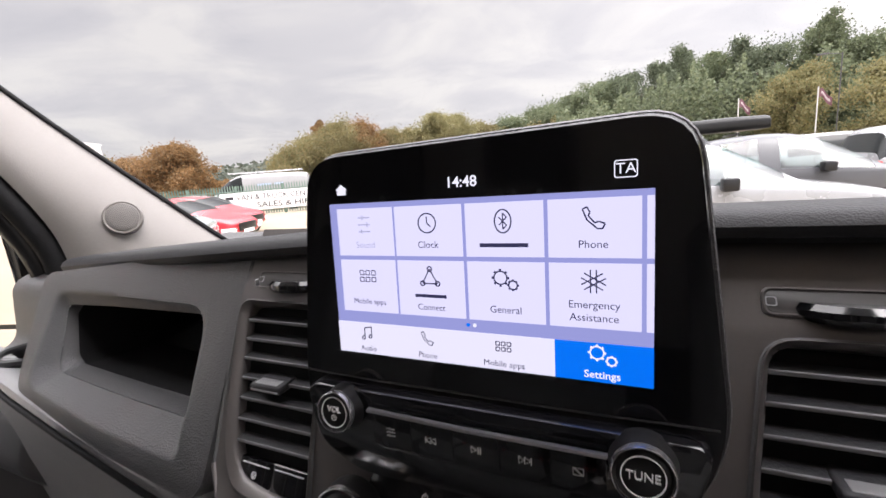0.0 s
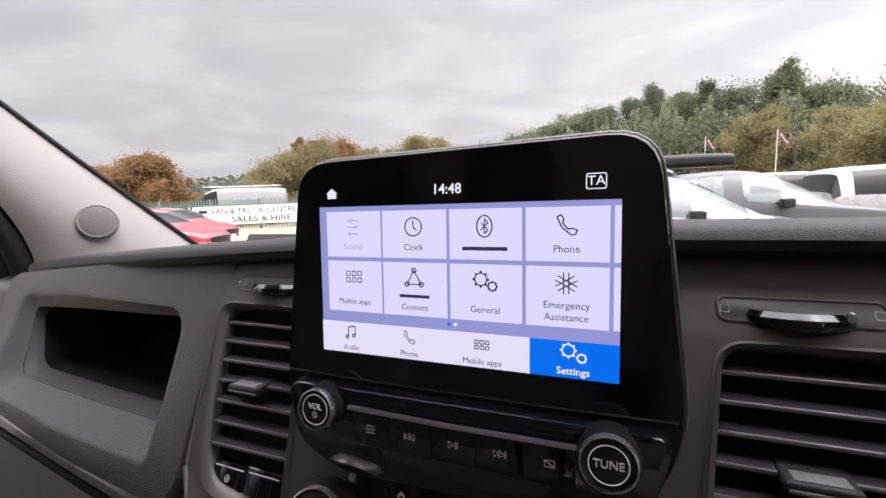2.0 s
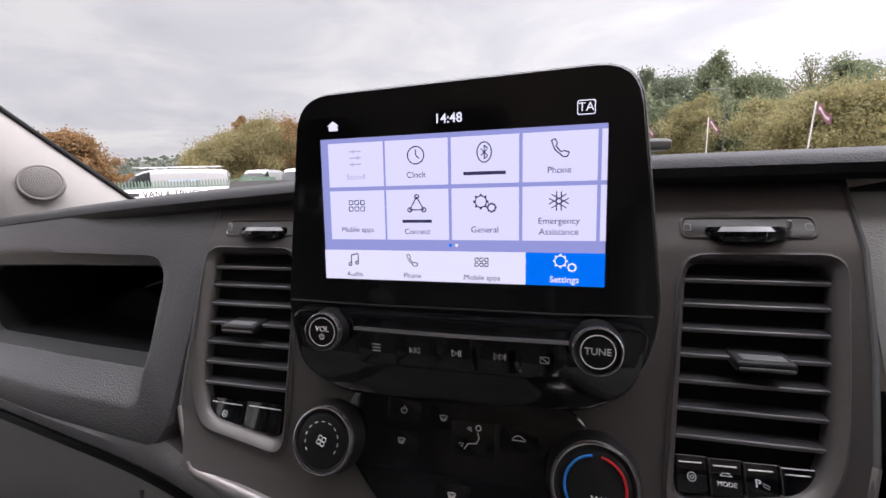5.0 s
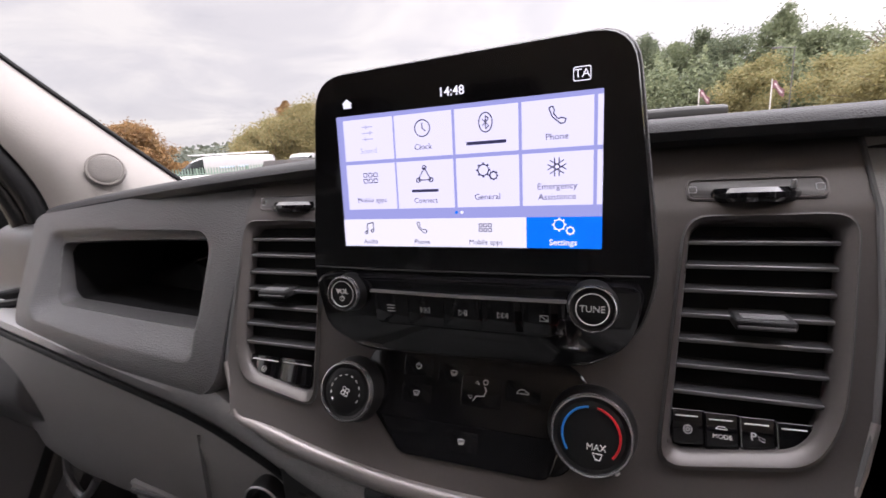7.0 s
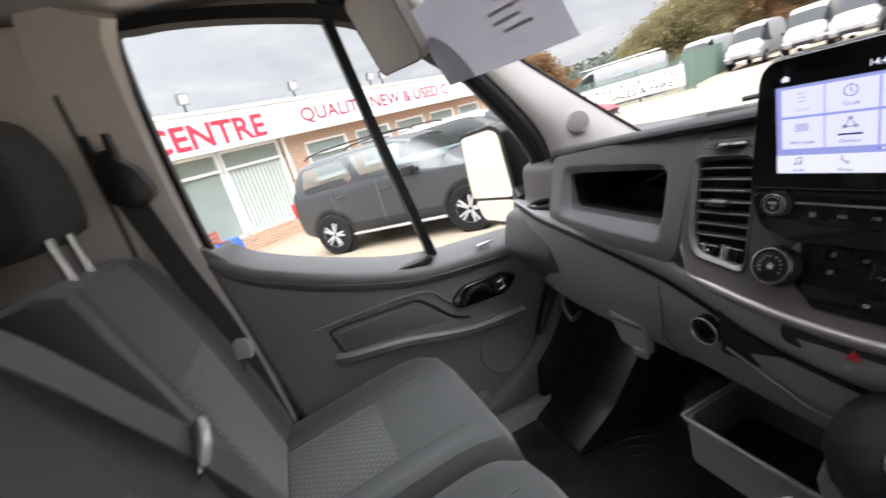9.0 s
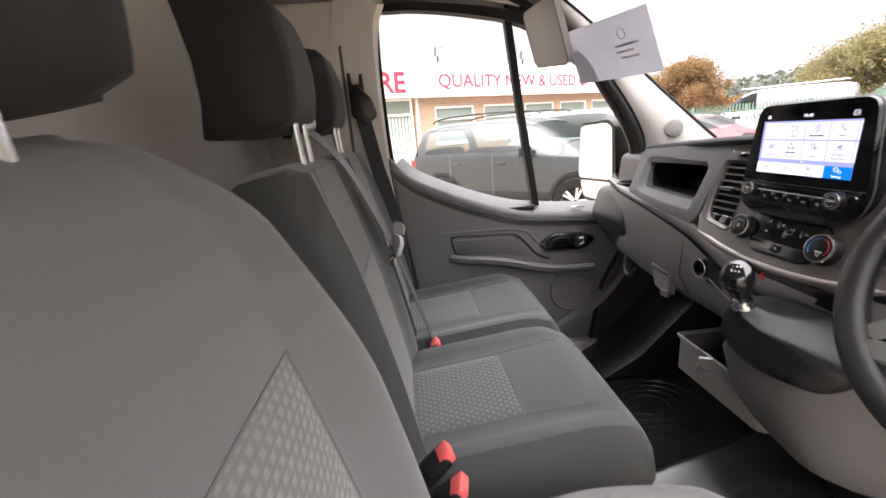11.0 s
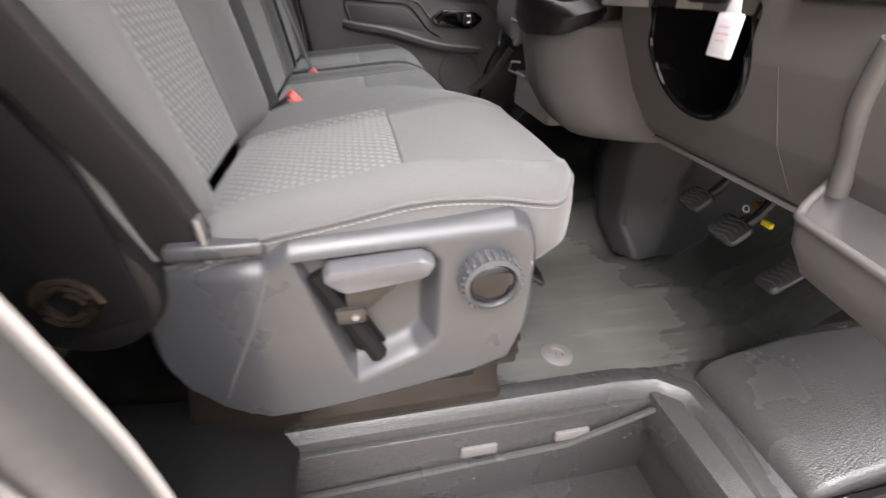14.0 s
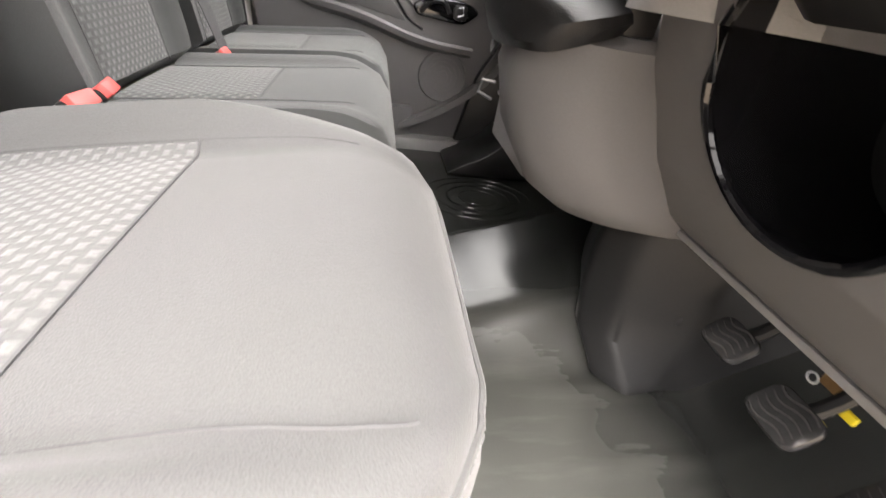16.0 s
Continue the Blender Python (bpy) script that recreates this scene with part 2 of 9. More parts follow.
M = {}
M["dash"] = mat("dash_plastic", (0.25, 0.243, 0.238), 0.42, scale=400, vary=0.1, bump=0.25, bump_scale=900, stain=0.08, stain_scale=6)
M["dash_soft"] = mat("dash_soft_black", (0.022, 0.022, 0.024), 0.52, scale=300, vary=0.15, bump=0.16, bump_scale=900, spec=0.3)
M["dash_mid"] = mat("dash_grey", (0.060, 0.059, 0.061), 0.33, scale=350, vary=0.12, bump=0.3, bump_scale=700, stain=0.1, stain_scale=5, spec=0.6)
# grey lifted well above the dash: sky sheen on upward edges, put into colour
M["shoulder"] = mat("shoulder_grey_sheen", (0.26, 0.258, 0.262), 0.26, scale=350, vary=0.1, bump=0.2, bump_scale=900, stain=0.07, stain_scale=5, spec=1.0)
M["stack"] = mat("stack_satin", (0.098, 0.089, 0.086), 0.36, metal=0.3, scale=500, vary=0.06, stain=0.06, stain_scale=9)
M["lower_grey"] = mat("lower_dash_grey", (0.128, 0.123, 0.120), 0.5, scale=350, vary=0.08, bump=0.2, bump_scale=900, stain=0.06, stain_scale=5, spec=0.35)
M["trim_grey"] = mat("door_trim_grey", (0.122, 0.119, 0.119), 0.38, scale=350, vary=0.08, bump=0.2, bump_scale=900, stain=0.07, stain_scale=4, spec=0.4)
# door trim grey again, darkened for the shade in the pull recess
M["trim_shade"] = mat("door_trim_grey_shaded", (0.085, 0.083, 0.083), 0.45, scale=350, vary=0.08, bump=0.2, bump_scale=900, spec=0.35)
M["trim_light"] = mat("pillar_trim_light", (0.55, 0.52, 0.49), 0.6, scale=300, vary=0.06, bump=0.15, bump_scale=700, stain=0.06, stain_scale=3)
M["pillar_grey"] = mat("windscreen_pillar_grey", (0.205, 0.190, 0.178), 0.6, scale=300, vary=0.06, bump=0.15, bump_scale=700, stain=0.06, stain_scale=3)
M["headliner"] = mat("headliner_cloth", (0.58, 0.56, 0.54), 0.9, scale=500, vary=0.12, bump=0.2, bump_scale=500)
M["gloss"] = mat("gloss_black", (0.006, 0.006, 0.007), 0.09, vary=0.0, spec=0.5, coat=0.3)
M["black"] = mat("black_plastic", (0.014, 0.014, 0.0145), 0.32, scale=300, vary=0.15, spec=0.3)
M["rubber"] = mat("black_rubber", (0.010, 0.010, 0.0105), 0.6, scale=120, vary=0.2, bump=0.2, bump_scale=300, spec=0.15)
M["seal_grey"] = mat("seal_grey_rubber", (0.10, 0.098, 0.096), 0.42, scale=90, vary=0.15, bump=0.15, bump_scale=300, spec=0.25)
M["silver_plastic"] = mat("silver_plastic", (0.42, 0.42, 0.42), 0.35, metal=0.3, scale=300, vary=0.06)
M["stack_rim"] = mat("stack_rim_satin", (0.26, 0.24, 0.235), 0.33, metal=0.5, scale=300, vary=0.05)
M["clear_plastic"] = mat("clear_plastic", (0.75, 0.75, 0.78), 0.15, scale=100, vary=0.03, coat=0.5)
M["pink_print"] = mat("pink_print", (0.6, 0.4, 0.45), 0.6, vary=0)
M["pedal_rubber"] = mat("pedal_rubber", (0.03, 0.03, 0.031), 0.14, scale=200, vary=0.25, bump=0.15, bump_scale=300)
# ribs lighter than the pad, for the highlights on glossy rubber
M["pedal_shine"] = mat("pedal_rib_shine", (0.055, 0.055, 0.055), 0.14, scale=200, vary=0.3, spec=0.8)
M["brass"] = mat("brass", (0.45, 0.27, 0.12), 0.35, metal=0.8, scale=100, vary=0.15)
M["seat_plastic"] = mat("seat_plastic", (0.058, 0.060, 0.064), 0.30, scale=350, vary=0.08, bump=0.12, bump_scale=900, stain=0.08, stain_scale=7, spec=0.7)
M["sill_plastic"] = mat("sill_plastic_black", (0.040, 0.0405, 0.040), 0.26, scale=120, vary=0.2, bump=0.3, bump_scale=420, stain=0.04, stain_scale=6, spec=0.7)
M["badge_blue"] = mat("badge_blue", (0.02, 0.05, 0.16), 0.2, vary=0)
M["deep_plastic"] = mat("deep_black_plastic", (0.012, 0.0122, 0.0126), 0.42, scale=200, vary=0.2, bump=0.12, bump_scale=500, spec=0.28)
M["chrome"] = mat("chrome", (0.60, 0.60, 0.61), 0.16, metal=1.0, scale=200, vary=0.04)
M["satin_metal"] = mat("satin_metal", (0.48, 0.48, 0.49), 0.36, metal=1.0, scale=200, vary=0.06)
M["dark_metal"] = mat("dark_steel", (0.13, 0.105, 0.085), 0.17, metal=0.85, scale=60, vary=0.2, stain=0.25, stain_scale=14)
M["label_white"] = mat("symbol_white", (0.72, 0.72, 0.72), 0.6, vary=0.0)
M["label_grey"] = mat("symbol_grey", (0.4, 0.4, 0.42), 0.6, vary=0.0)
M["lcd_bg"] = mat("lcd_background", (0.0, 0.0, 0.0), 0.25, vary=0, emit=(0.34, 0.36, 0.72), emit_strength=0.58)
M["lcd_tile"] = mat("lcd_tile", (0.0, 0.0, 0.0), 0.25, vary=0, emit=(0.74, 0.72, 0.97), emit_strength=0.66)
M["lcd_bar"] = mat("lcd_bar", (0.0, 0.0, 0.0), 0.25, vary=0, emit=(0.84, 0.82, 0.98), emit_strength=0.62)
M["lcd_blue"] = mat("lcd_blue", (0.0, 0.0, 0.0), 0.25, vary=0, emit=(0.0, 0.15, 0.80), emit_strength=0.7)
M["lcd_ink"] = mat("lcd_ink", (0.01, 0.01, 0.015), 0.4, vary=0, emit=(0.02, 0.02, 0.05), emit_strength=1.0)
M["lcd_faint"] = mat("lcd_faint", (0.01, 0.01, 0.015), 0.4, vary=0, emit=(0.42, 0.42, 0.6), emit_strength=0.65)
M["lcd_white"] = mat("lcd_white", (0.0, 0.0, 0.0), 0.4, vary=0, emit=(0.85, 0.85, 0.95), emit_strength=0.65)
M["blue_mark"] = mat("blue_mark", (0.02, 0.2, 0.6), 0.4, vary=0)
M["red_mark"] = mat("red_mark", (0.6, 0.02, 0.03), 0.4, vary=0)
M["cloth"] = mat("seat_cloth_dark", (0.106, 0.107, 0.106), 0.85, scale=700, vary=0.2, bump=0.2, bump_scale=800, sheen=0.25, stain=0.1, stain_scale=5)
M["cloth_black"] = mat("seat_cloth_black", (0.011, 0.0112, 0.0115), 0.8, scale=700, vary=0.2, bump=0.2, bump_scale=800, sheen=0.05)
M["cloth_side"] = mat("seat_cloth_side", (0.018, 0.018, 0.0185), 0.8, scale=700, vary=0.2, bump=0.2, bump_scale=800, spec=0.12)
# the driver's seat cloth again, with the bench's shade put into the colour
M["cloth_bench"] = mat("bench_cloth_shaded", (0.046, 0.049, 0.048), 0.8, scale=700, vary=0.2, bump=0.2, bump_scale=800, sheen=0.25, stain=0.1, stain_scale=5)
M["weave"] = weave_mat("seat_cloth_dotted", (0.112, 0.113, 0.112), (0.180, 0.182, 0.179), 0.0155, 0.0105, 0.10, 0.25)
M["seam"] = mat("seat_seam_dark", (0.11, 0.11, 0.111), 0.9, vary=0.1)
M["stitch"] = mat("stitch_grey", (0.27, 0.267, 0.263), 0.8, vary=0.1)
M["belt"] = mat("belt_webbing", (0.03, 0.03, 0.031), 0.6, scale=500, vary=0.25, bump=0.4, bump_scale=500, spec=0.2)
# belt webbing made paler for the light it reflects
M["belt_light"] = mat("belt_webbing_sheen", (0.085, 0.085, 0.087), 0.45, scale=500, vary=0.2, bump=0.3, bump_scale=500)
M["red_plastic"] = mat("red_plastic", (0.78, 0.13, 0.12), 0.35, vary=0.05)
M["floor_rubber"] = floor_mat("floor_mat_rubber")
# white darkened to grey: tames the strong sky light on the pillar by colour
M["white_paint_dimmed"] = mat("white_paint_dimmed", (0.27, 0.267, 0.272), 0.22, scale=5, vary=0.05, coat=0.2)
M["paper"] = mat("printed_card", (0.62, 0.62, 0.66), 0.6, scale=20, vary=0.04)
# pale visor vinyl darkened, since the flap hangs in its own shadow
M["visor_shaded"] = mat("visor_vinyl_shaded", (0.30, 0.285, 0.275), 0.6, scale=300, vary=0.08, bump=0.2, bump_scale=600)
M["paper_blue"] = mat("printed_card_blue", (0.42, 0.46, 0.60), 0.6, scale=20, vary=0.04)
M["leather"] = mat("wheel_leather", (0.020, 0.020, 0.021), 0.32, scale=300, vary=0.15, bump=0.25, bump_scale=900, spec=0.45)
M["gaiter"] = mat("gaiter_leather", (0.010, 0.010, 0.0105), 0.38, scale=60, vary=0.15, bump=0.15, bump_scale=500, spec=0.3)
M["yellow"] = mat("yellow_tag", (0.75, 0.6, 0.02), 0.5, vary=0.05)
M["glass"] = glass_mat("clear_glass", (0.96, 0.975, 0.97), 0.006)
M["grille_dark"] = mat("grille_hole_dark", (0.10, 0.095, 0.09), 0.8, vary=0.1)
M["lever_gloss"] = mat("lever_gloss_grey", (0.105, 0.107, 0.116), 0.22, scale=200, vary=0.06, spec=0.7)
M["dark_lever"] = mat("lever_dark_plastic", (0.035, 0.030, 0.028), 0.2, scale=200, vary=0.2, spec=0.6)
# same dotted weave as the driver's, both tones lowered for the bench's shade
M["weave_shaded"] = weave_mat("bench_cloth_dotted_shaded", (0.062, 0.065, 0.064), (0.105, 0.108, 0.106), 0.0155, 0.0105, 0.10, 0.25)
M["hinge_plastic"] = mat("hinge_cover_plastic", (0.022, 0.021, 0.021), 0.5, scale=300, vary=0.12, bump=0.2, bump_scale=600, spec=0.25)
M["spoke_silver"] = mat("spoke_silver", (0.30, 0.30, 0.30), 0.30, metal=0.5, scale=300, vary=0.06)
M["bench_wood"] = mat("bench_wood_red", (0.30, 0.085, 0.055), 0.6, scale=14, vary=0.25, stain=0.2, stain_scale=3)
M["mirror"] = mat("mirror", (0.9, 0.9, 0.9), 0.02, metal=1.0, vary=0)

# ---- mesh helpers ----
def lerp(a, b, t):
    return a + (b - a) * t


def step01(x):
    x = min(1, max(0, x))
    return x * x * (3 - 2 * x)


def part(name, bm, material, parent=None, label="", smooth=True):
    """Links a bmesh as one mesh object under a thing or a part."""
    me = bpy.data.meshes.new(name)
    bmesh.ops.recalc_face_normals(bm, faces=bm.faces[:])
    bm.to_mesh(me)
    bm.free()
    for m in material if isinstance(material, (list, tuple)) else [material]:
        me.materials.append(m)
    if smooth:
        me.polygons.foreach_set("use_smooth", [True] * len(me.polygons))
        me.set_sharp_from_angle(angle=radians(38))
    ob = new(name, me)
    if parent:
        ob.parent = parent
    if label:
        ob["label"] = label
    return ob


def thing(name, label, category, group="", kind="", at=(0, 0, 0)):
    ob = new(name)
    ob.empty_display_size = 0.05
    ob.location = at
    return tagged(ob, label, category, group, kind)


def box(x0, x1, y0, y1, z0, z1, bevel=0.004, seg=2, bm=None):
    b = bmesh.new()
    bmesh.ops.create_cube(b, size=1)
    for v in b.verts:
        v.co = Vector((x0 + (v.co.x + 0.5) * (x1 - x0), y0 + (v.co.y + 0.5) * (y1 - y0), z0 + (v.co.z + 0.5) * (z1 - z0)))
    if bevel:
        bmesh.ops.bevel(b, geom=b.edges[:], offset=bevel, segments=seg, affect="EDGES", profile=0.5, clamp_overlap=True)
    return merge(bm, b)


def merge(bm, b):
    if bm is None:
        return b
    me = bpy.data.meshes.new("tmp")
    b.to_mesh(me)
    b.free()
    bm.from_mesh(me)
    bpy.data.meshes.remove(me)
    return bm


def turned(b, m):
    bmesh.ops.transform(b, matrix=m, verts=b.verts[:])
    return b


def skin(rings, closed=True, caps=True, bm=None):
    """Quads between rings of equally many points."""
    b = bmesh.new()
    vs = [[b.verts.new(p) for p in r] for r in rings]
    n = len(rings[0])
    for r, s in zip(vs, vs[1:]):
        for i in range(n if closed else n - 1):
            j = (i + 1) % n
            b.faces.new((r[i], r[j], s[j], s[i]))
    if caps and closed:
        b.faces.new(vs[0][::-1])
        b.faces.new(vs[-1])
    return merge(bm, b)


def plane_map(axis, d=0.0):
    """2D (a, b) to 3D on the plane across the axis at d: x gives (d, a, b), y gives (a, d, b), z gives (a, b, d)."""
    return {"x": lambda a, b, o=0.0: (d + o, a, b), "y": lambda a, b, o=0.0: (a, d + o, b), "z": lambda a, b, o=0.0: (a, b, d + o)}[axis]


def prism(poly, axis, d0, d1, bevel=0.003, seg=2, bm=None):
    """A plate with the outline poly between d0 and d1 along the axis."""
    b = bmesh.new()
    f0, f1 = plane_map(axis, d0), plane_map(axis, d1)
    a = [b.verts.new(f0(*p)) for p in poly]
    c = [b.verts.new(f1(*p)) for p in poly]
    n = len(poly)
    lid = [b.faces.new(a), b.faces.new(c[::-1])]
    for i in range(n):
        b.faces.new((a[i], c[i], c[(i + 1) % n], a[(i + 1) % n]))
    bmesh.ops.recalc_face_normals(b, faces=b.faces[:])
    if bevel:
        es = list({e for f in lid for e in f.edges})
        bmesh.ops.bevel(b, geom=es, offset=bevel, segments=seg, affect="EDGES", profile=0.5, clamp_overlap=True)
    return merge(bm, b)


def frame_plate(outer, inner, axis, d0, d1, bm=None):
    """A plate with a hole; outer and inner have equally many points."""
    f0, f1 = plane_map(axis, d0), plane_map(axis, d1)
    rings = [[f0(*p) for p in inner], [f0(*p) for p in outer], [f1(*p) for p in outer], [f1(*p) for p in inner], [f0(*p) for p in inner]]
    return skin(rings, caps=False, bm=bm)


def rrect(cx, cy, w, h, r, n=4):
    r = min(r, w / 2 - 1e-5, h / 2 - 1e-5)
    pts = []
    for sx, sy, a0 in ((1, 1, 0), (-1, 1, 90), (-1, -1, 180), (1, -1, 270)):
        for i in range(n + 1):
            a = radians(a0 + 90 * i / n)
            pts.append((cx + sx * (w / 2 - r) + r * math.cos(a), cy + sy * (h / 2 - r) + r * math.sin(a)))
    return pts


def round_poly(corners, r, n=4):
    """A polygon with rounded corners."""
    pts, k = [], len(corners)
    for i in range(k):
        p, a, b = Vector(corners[i]), Vector(corners[i - 1]), Vector(corners[(i + 1) % k])
        da, db = (a - p), (b - p)
        q = min(r, da.length * 0.45, db.length * 0.45)
        s, e = p + da.normalized() * q, p + db.normalized() * q
        for j in range(n + 1):
            t = j / n
            v = s * (1 - t) ** 2 + p * 2 * t * (1 - t) + e * t * t
            pts.append((v.x, v.y))
    return pts


def smooth_path(pts, n=6, closed=False):
    """Catmull-Rom through the points."""
    P = [Vector(p) for p in pts]
    out, k = [], len(P)
    for i in range(k if closed else k - 1):
        a, b, c, d = (P[(i - 1) % k], P[i], P[(i + 1) % k], P[(i + 2) % k]) if closed else (P[max(i - 1, 0)], P[i], P[i + 1], P[min(i + 2, k - 1)])
        for j in range(n):
            t = j / n
            out.append(0.5 * ((2 * b) + (c - a) * t + (2 * a - 5 * b + 4 * c - d) * t * t + (3 * b - a - 3 * c + d) * t ** 3))
    if not closed:
        out.append(P[-1])
    return out


def sweep(path, section, closed=False, up=(0, 0, 1), bm=None):
    """A section of (sideways, up) points carried along a path."""
    P = [Vector(p) for p in path]
    rings = []
    for i, p in enumerate(P):
        if closed:
            d = P[(i + 1) % len(P)] - P[i - 1]
        else:
            d = P[min(i + 1, len(P) - 1)] - P[max(i - 1, 0)]
        d.normalize()
        s = d.cross(Vector(up))
        if s.length < 1e-4:
            s = d.cross(Vector((0, 1, 0)))
        s.normalize()
        u = s.cross(d)
        sec = section(i / max(1, len(P) - 1)) if callable(section) else section
        rings.append([p + s * a + u * b for a, b in sec])
    if closed:
        rings.append(rings[0])
    return skin(rings, caps=not closed, bm=bm)


def circle(r, n=10, ry=None):
    return [(r * math.cos(2 * math.pi * i / n), (ry or r) * math.sin(2 * math.pi * i / n)) for i in range(n)]


def tube(path, r, n=8, closed=False, bm=None, up=(0, 0, 1)):
    return sweep(path, circle(r, n), closed, up, bm)


def lathe(profile, n=32, axis="z", origin=(0, 0, 0), bm=None):
    """Rings of (radius, height) turned round an axis."""
    b = bmesh.new()
    rings = [[(r * math.cos(2 * math.pi * i / n), r * math.sin(2 * math.pi * i / n), h) for i in range(n)] for r, h in profile]
    b = skin(rings, caps=False)
    bmesh.ops.remove_doubles(b, verts=b.verts[:], dist=1e-6)
    if axis == "y":
        turned(b, Matrix.Rotation(radians(90), 4, "X"))      # heights run towards -y
    if axis == "x":
        turned(b, Matrix.Rotation(radians(90), 4, "Y"))
    turned(b, Matrix.Translation(origin))
    return merge(bm, b)


def sheet(pos, nu, nv, thick=0.0, uv=None, bm=None):
    """A surface pos(u, v), u and v from 0 to 1."""
    b = bmesh.new()
    g = [[b.verts.new(pos(i / nu, j / nv)) for j in range(nv + 1)] for i in range(nu + 1)]
    lay = b.loops.layers.uv.new("UVMap") if uv else None
    for i in range(nu):
        for j in range(nv):
            f = b.faces.new((g[i][j], g[i + 1][j], g[i + 1][j + 1], g[i][j + 1]))
            if lay:
                for l, (a, c) in zip(f.loops, ((i, j), (i + 1, j), (i + 1, j + 1), (i, j + 1))):
                    l[lay].uv = uv(a / nu, c / nv)
    if thick:
        bmesh.ops.solidify(b, geom=b.faces[:], thickness=thick)
    return merge(bm, b) if bm else b


def words(text, size, material, parent, m, name="lettering", depth=0.0004, align="CENTER", bold=0.0, shear=0.0, width=None):
    """Letters of the built-in font as a flat mesh; m places them, letters lie in its x-y plane."""
    cu = bpy.data.curves.new(name, "FONT")
    cu.body, cu.size, cu.align_x, cu.align_y, cu.extrude, cu.offset, cu.shear = text, size, align, "CENTER", depth, bold, shear
    cu.resolution_u = 3
    tmp = new("tmp", cu)
    bpy.context.view_layer.update()
    me = bpy.data.meshes.new_from_object(tmp.evaluated_get(bpy.context.evaluated_depsgraph_get()))
    bpy.data.objects.remove(tmp)
    bpy.data.curves.remove(cu)
    if width:
        xs = [v.co.x for v in me.vertices]
        k = width / max(1e-6, max(xs) - min(xs))
        me.transform(Matrix.Diagonal((k, 1, 1, 1)))
    me.materials.clear()
    me.materials.append(material)
    me.name = name
    ob = new(name, me)
    ob.parent = parent
    ob.matrix_basis = m
    return ob


def pad(M4, half, v0, v1, height, thick, nx=22, ny=26, rim=0.12, rim_drop=0.03, bm=None, taper=(1.012, 1.012, 0.97)):
    """An upholstered pad: half(v) is its half width, height(u, v) its top, u from -1 to 1 and v from v0 to v1 along local y."""
    rows = []
    b = bmesh.new()

    def top(i, j):
        u, w = -1 + 2 * i / nx, j / ny
        v = v0 + (v1 - v0) * w
        e = max(abs(u), abs(2 * w - 1))
        k = max(0.0, (e - (1 - rim)) / rim)
        cu = max(0, (abs(u) - 0.75) / 0.25) * max(0, (abs(2 * w - 1) - 0.75) / 0.25)
        x = u * half(v) * (1 - 0.05 * cu)
        y = v * (1) - math.copysign(0.06 * cu * (v1 - v0) * 0.5, 2 * w - 1) * 0.5
        return M4 @ Vector((x, y, height(u, w) - rim_drop * (1 - math.sqrt(max(0, 1 - k * k)))))

    g = [[b.verts.new(top(i, j)) for j in range(ny + 1)] for i in range(nx + 1)]
    for i in range(nx):
        for j in range(ny):
            b.faces.new((g[i][j], g[i + 1][j], g[i + 1][j + 1], g[i][j + 1]))
    edge = [g[i][0] for i in range(nx + 1)] + [g[nx][j] for j in range(1, ny + 1)] + [g[i][ny] for i in range(nx - 1, -1, -1)] + [g[0][j] for j in range(ny - 1, 0, -1)]
    down = M4.to_3x3() @ Vector((0, 0, -1))
    mid = sum((v.co for v in edge), Vector()) / len(edge)
    last = edge
    for k, (f, s) in enumerate(zip((0.33, 0.7, 1.0), taper)):
        ring = []
        for v in edge:
            o = v.co - mid
            along = o - down * o.dot(down)
            ring.append(b.verts.new(v.co + down * thick * f + along * (s - 1)))
        for i in range(len(edge)):
            j = (i + 1) % len(edge)
            b.faces.new((last[i], last[j], ring[j], ring[i]))
        last = ring
    b.faces.new(last)
    return merge(bm, b)

# ---- cab shell ----
FLOOR = 0.72

def cab_floor():
    # rubber floor with a raised tunnel hump in the middle and a sloping toe board
    def pos(u, v):
        x, y = -0.88 + 1.48 * u, -0.78 + 1.72 * v
        z = FLOOR
        rise = min(1, max(0, (0.225 - x) / 0.115)) * min(1, max(0, (x + 0.215) / 0.06))
        hump = max(0.03, 0.089 + 0.30 * (y - 0.318)) * step01(rise) * min(1, max(0, (y + 0.35) / 0.1))
        hump = min(hump, 0.17)
        toe = max(0, y - 0.55)
        rib = 0.004 * max(0, math.sin((x + 0.05) * 46)) ** 6 if 0.3 < y < 0.62 and x > 0.22 else 0
        return Vector((x, y, z + hump + toe * 0.75 + rib))
    ob = part("floor", sheet(pos, 110, 90), M["floor_rubber"])
    tagged(ob, "black ribbed rubber cab floor, scuffed and dusty", "floor", kind="structure")
    # ring ripples moulded in the passenger side
    for r in (0.05, 0.08, 0.11, 0.14):
        pts = [(-0.46 + r * math.cos(a / 24 * 2 * math.pi), 0.34 + 1.25 * r * math.sin(a / 24 * 2 * math.pi), FLOOR + 0.001) for a in range(24)]
        part("floor_ridge", tube(pts, 0.0016, 6, True), M["floor_rubber"], ob)
    # round fixing plug
    part("floor_plug", lathe([(0.0, 0), (0.03, 0), (0.03, 0.004), (0.026, 0.007), (0.012, 0.007), (0.010, 0.004), (0.003, 0.004), (0.002, 0.010), (0, 0.010)], 28, origin=(0.54, 0.118, FLOOR)), M["lower_grey"], ob, "grey round floor fixing plug")


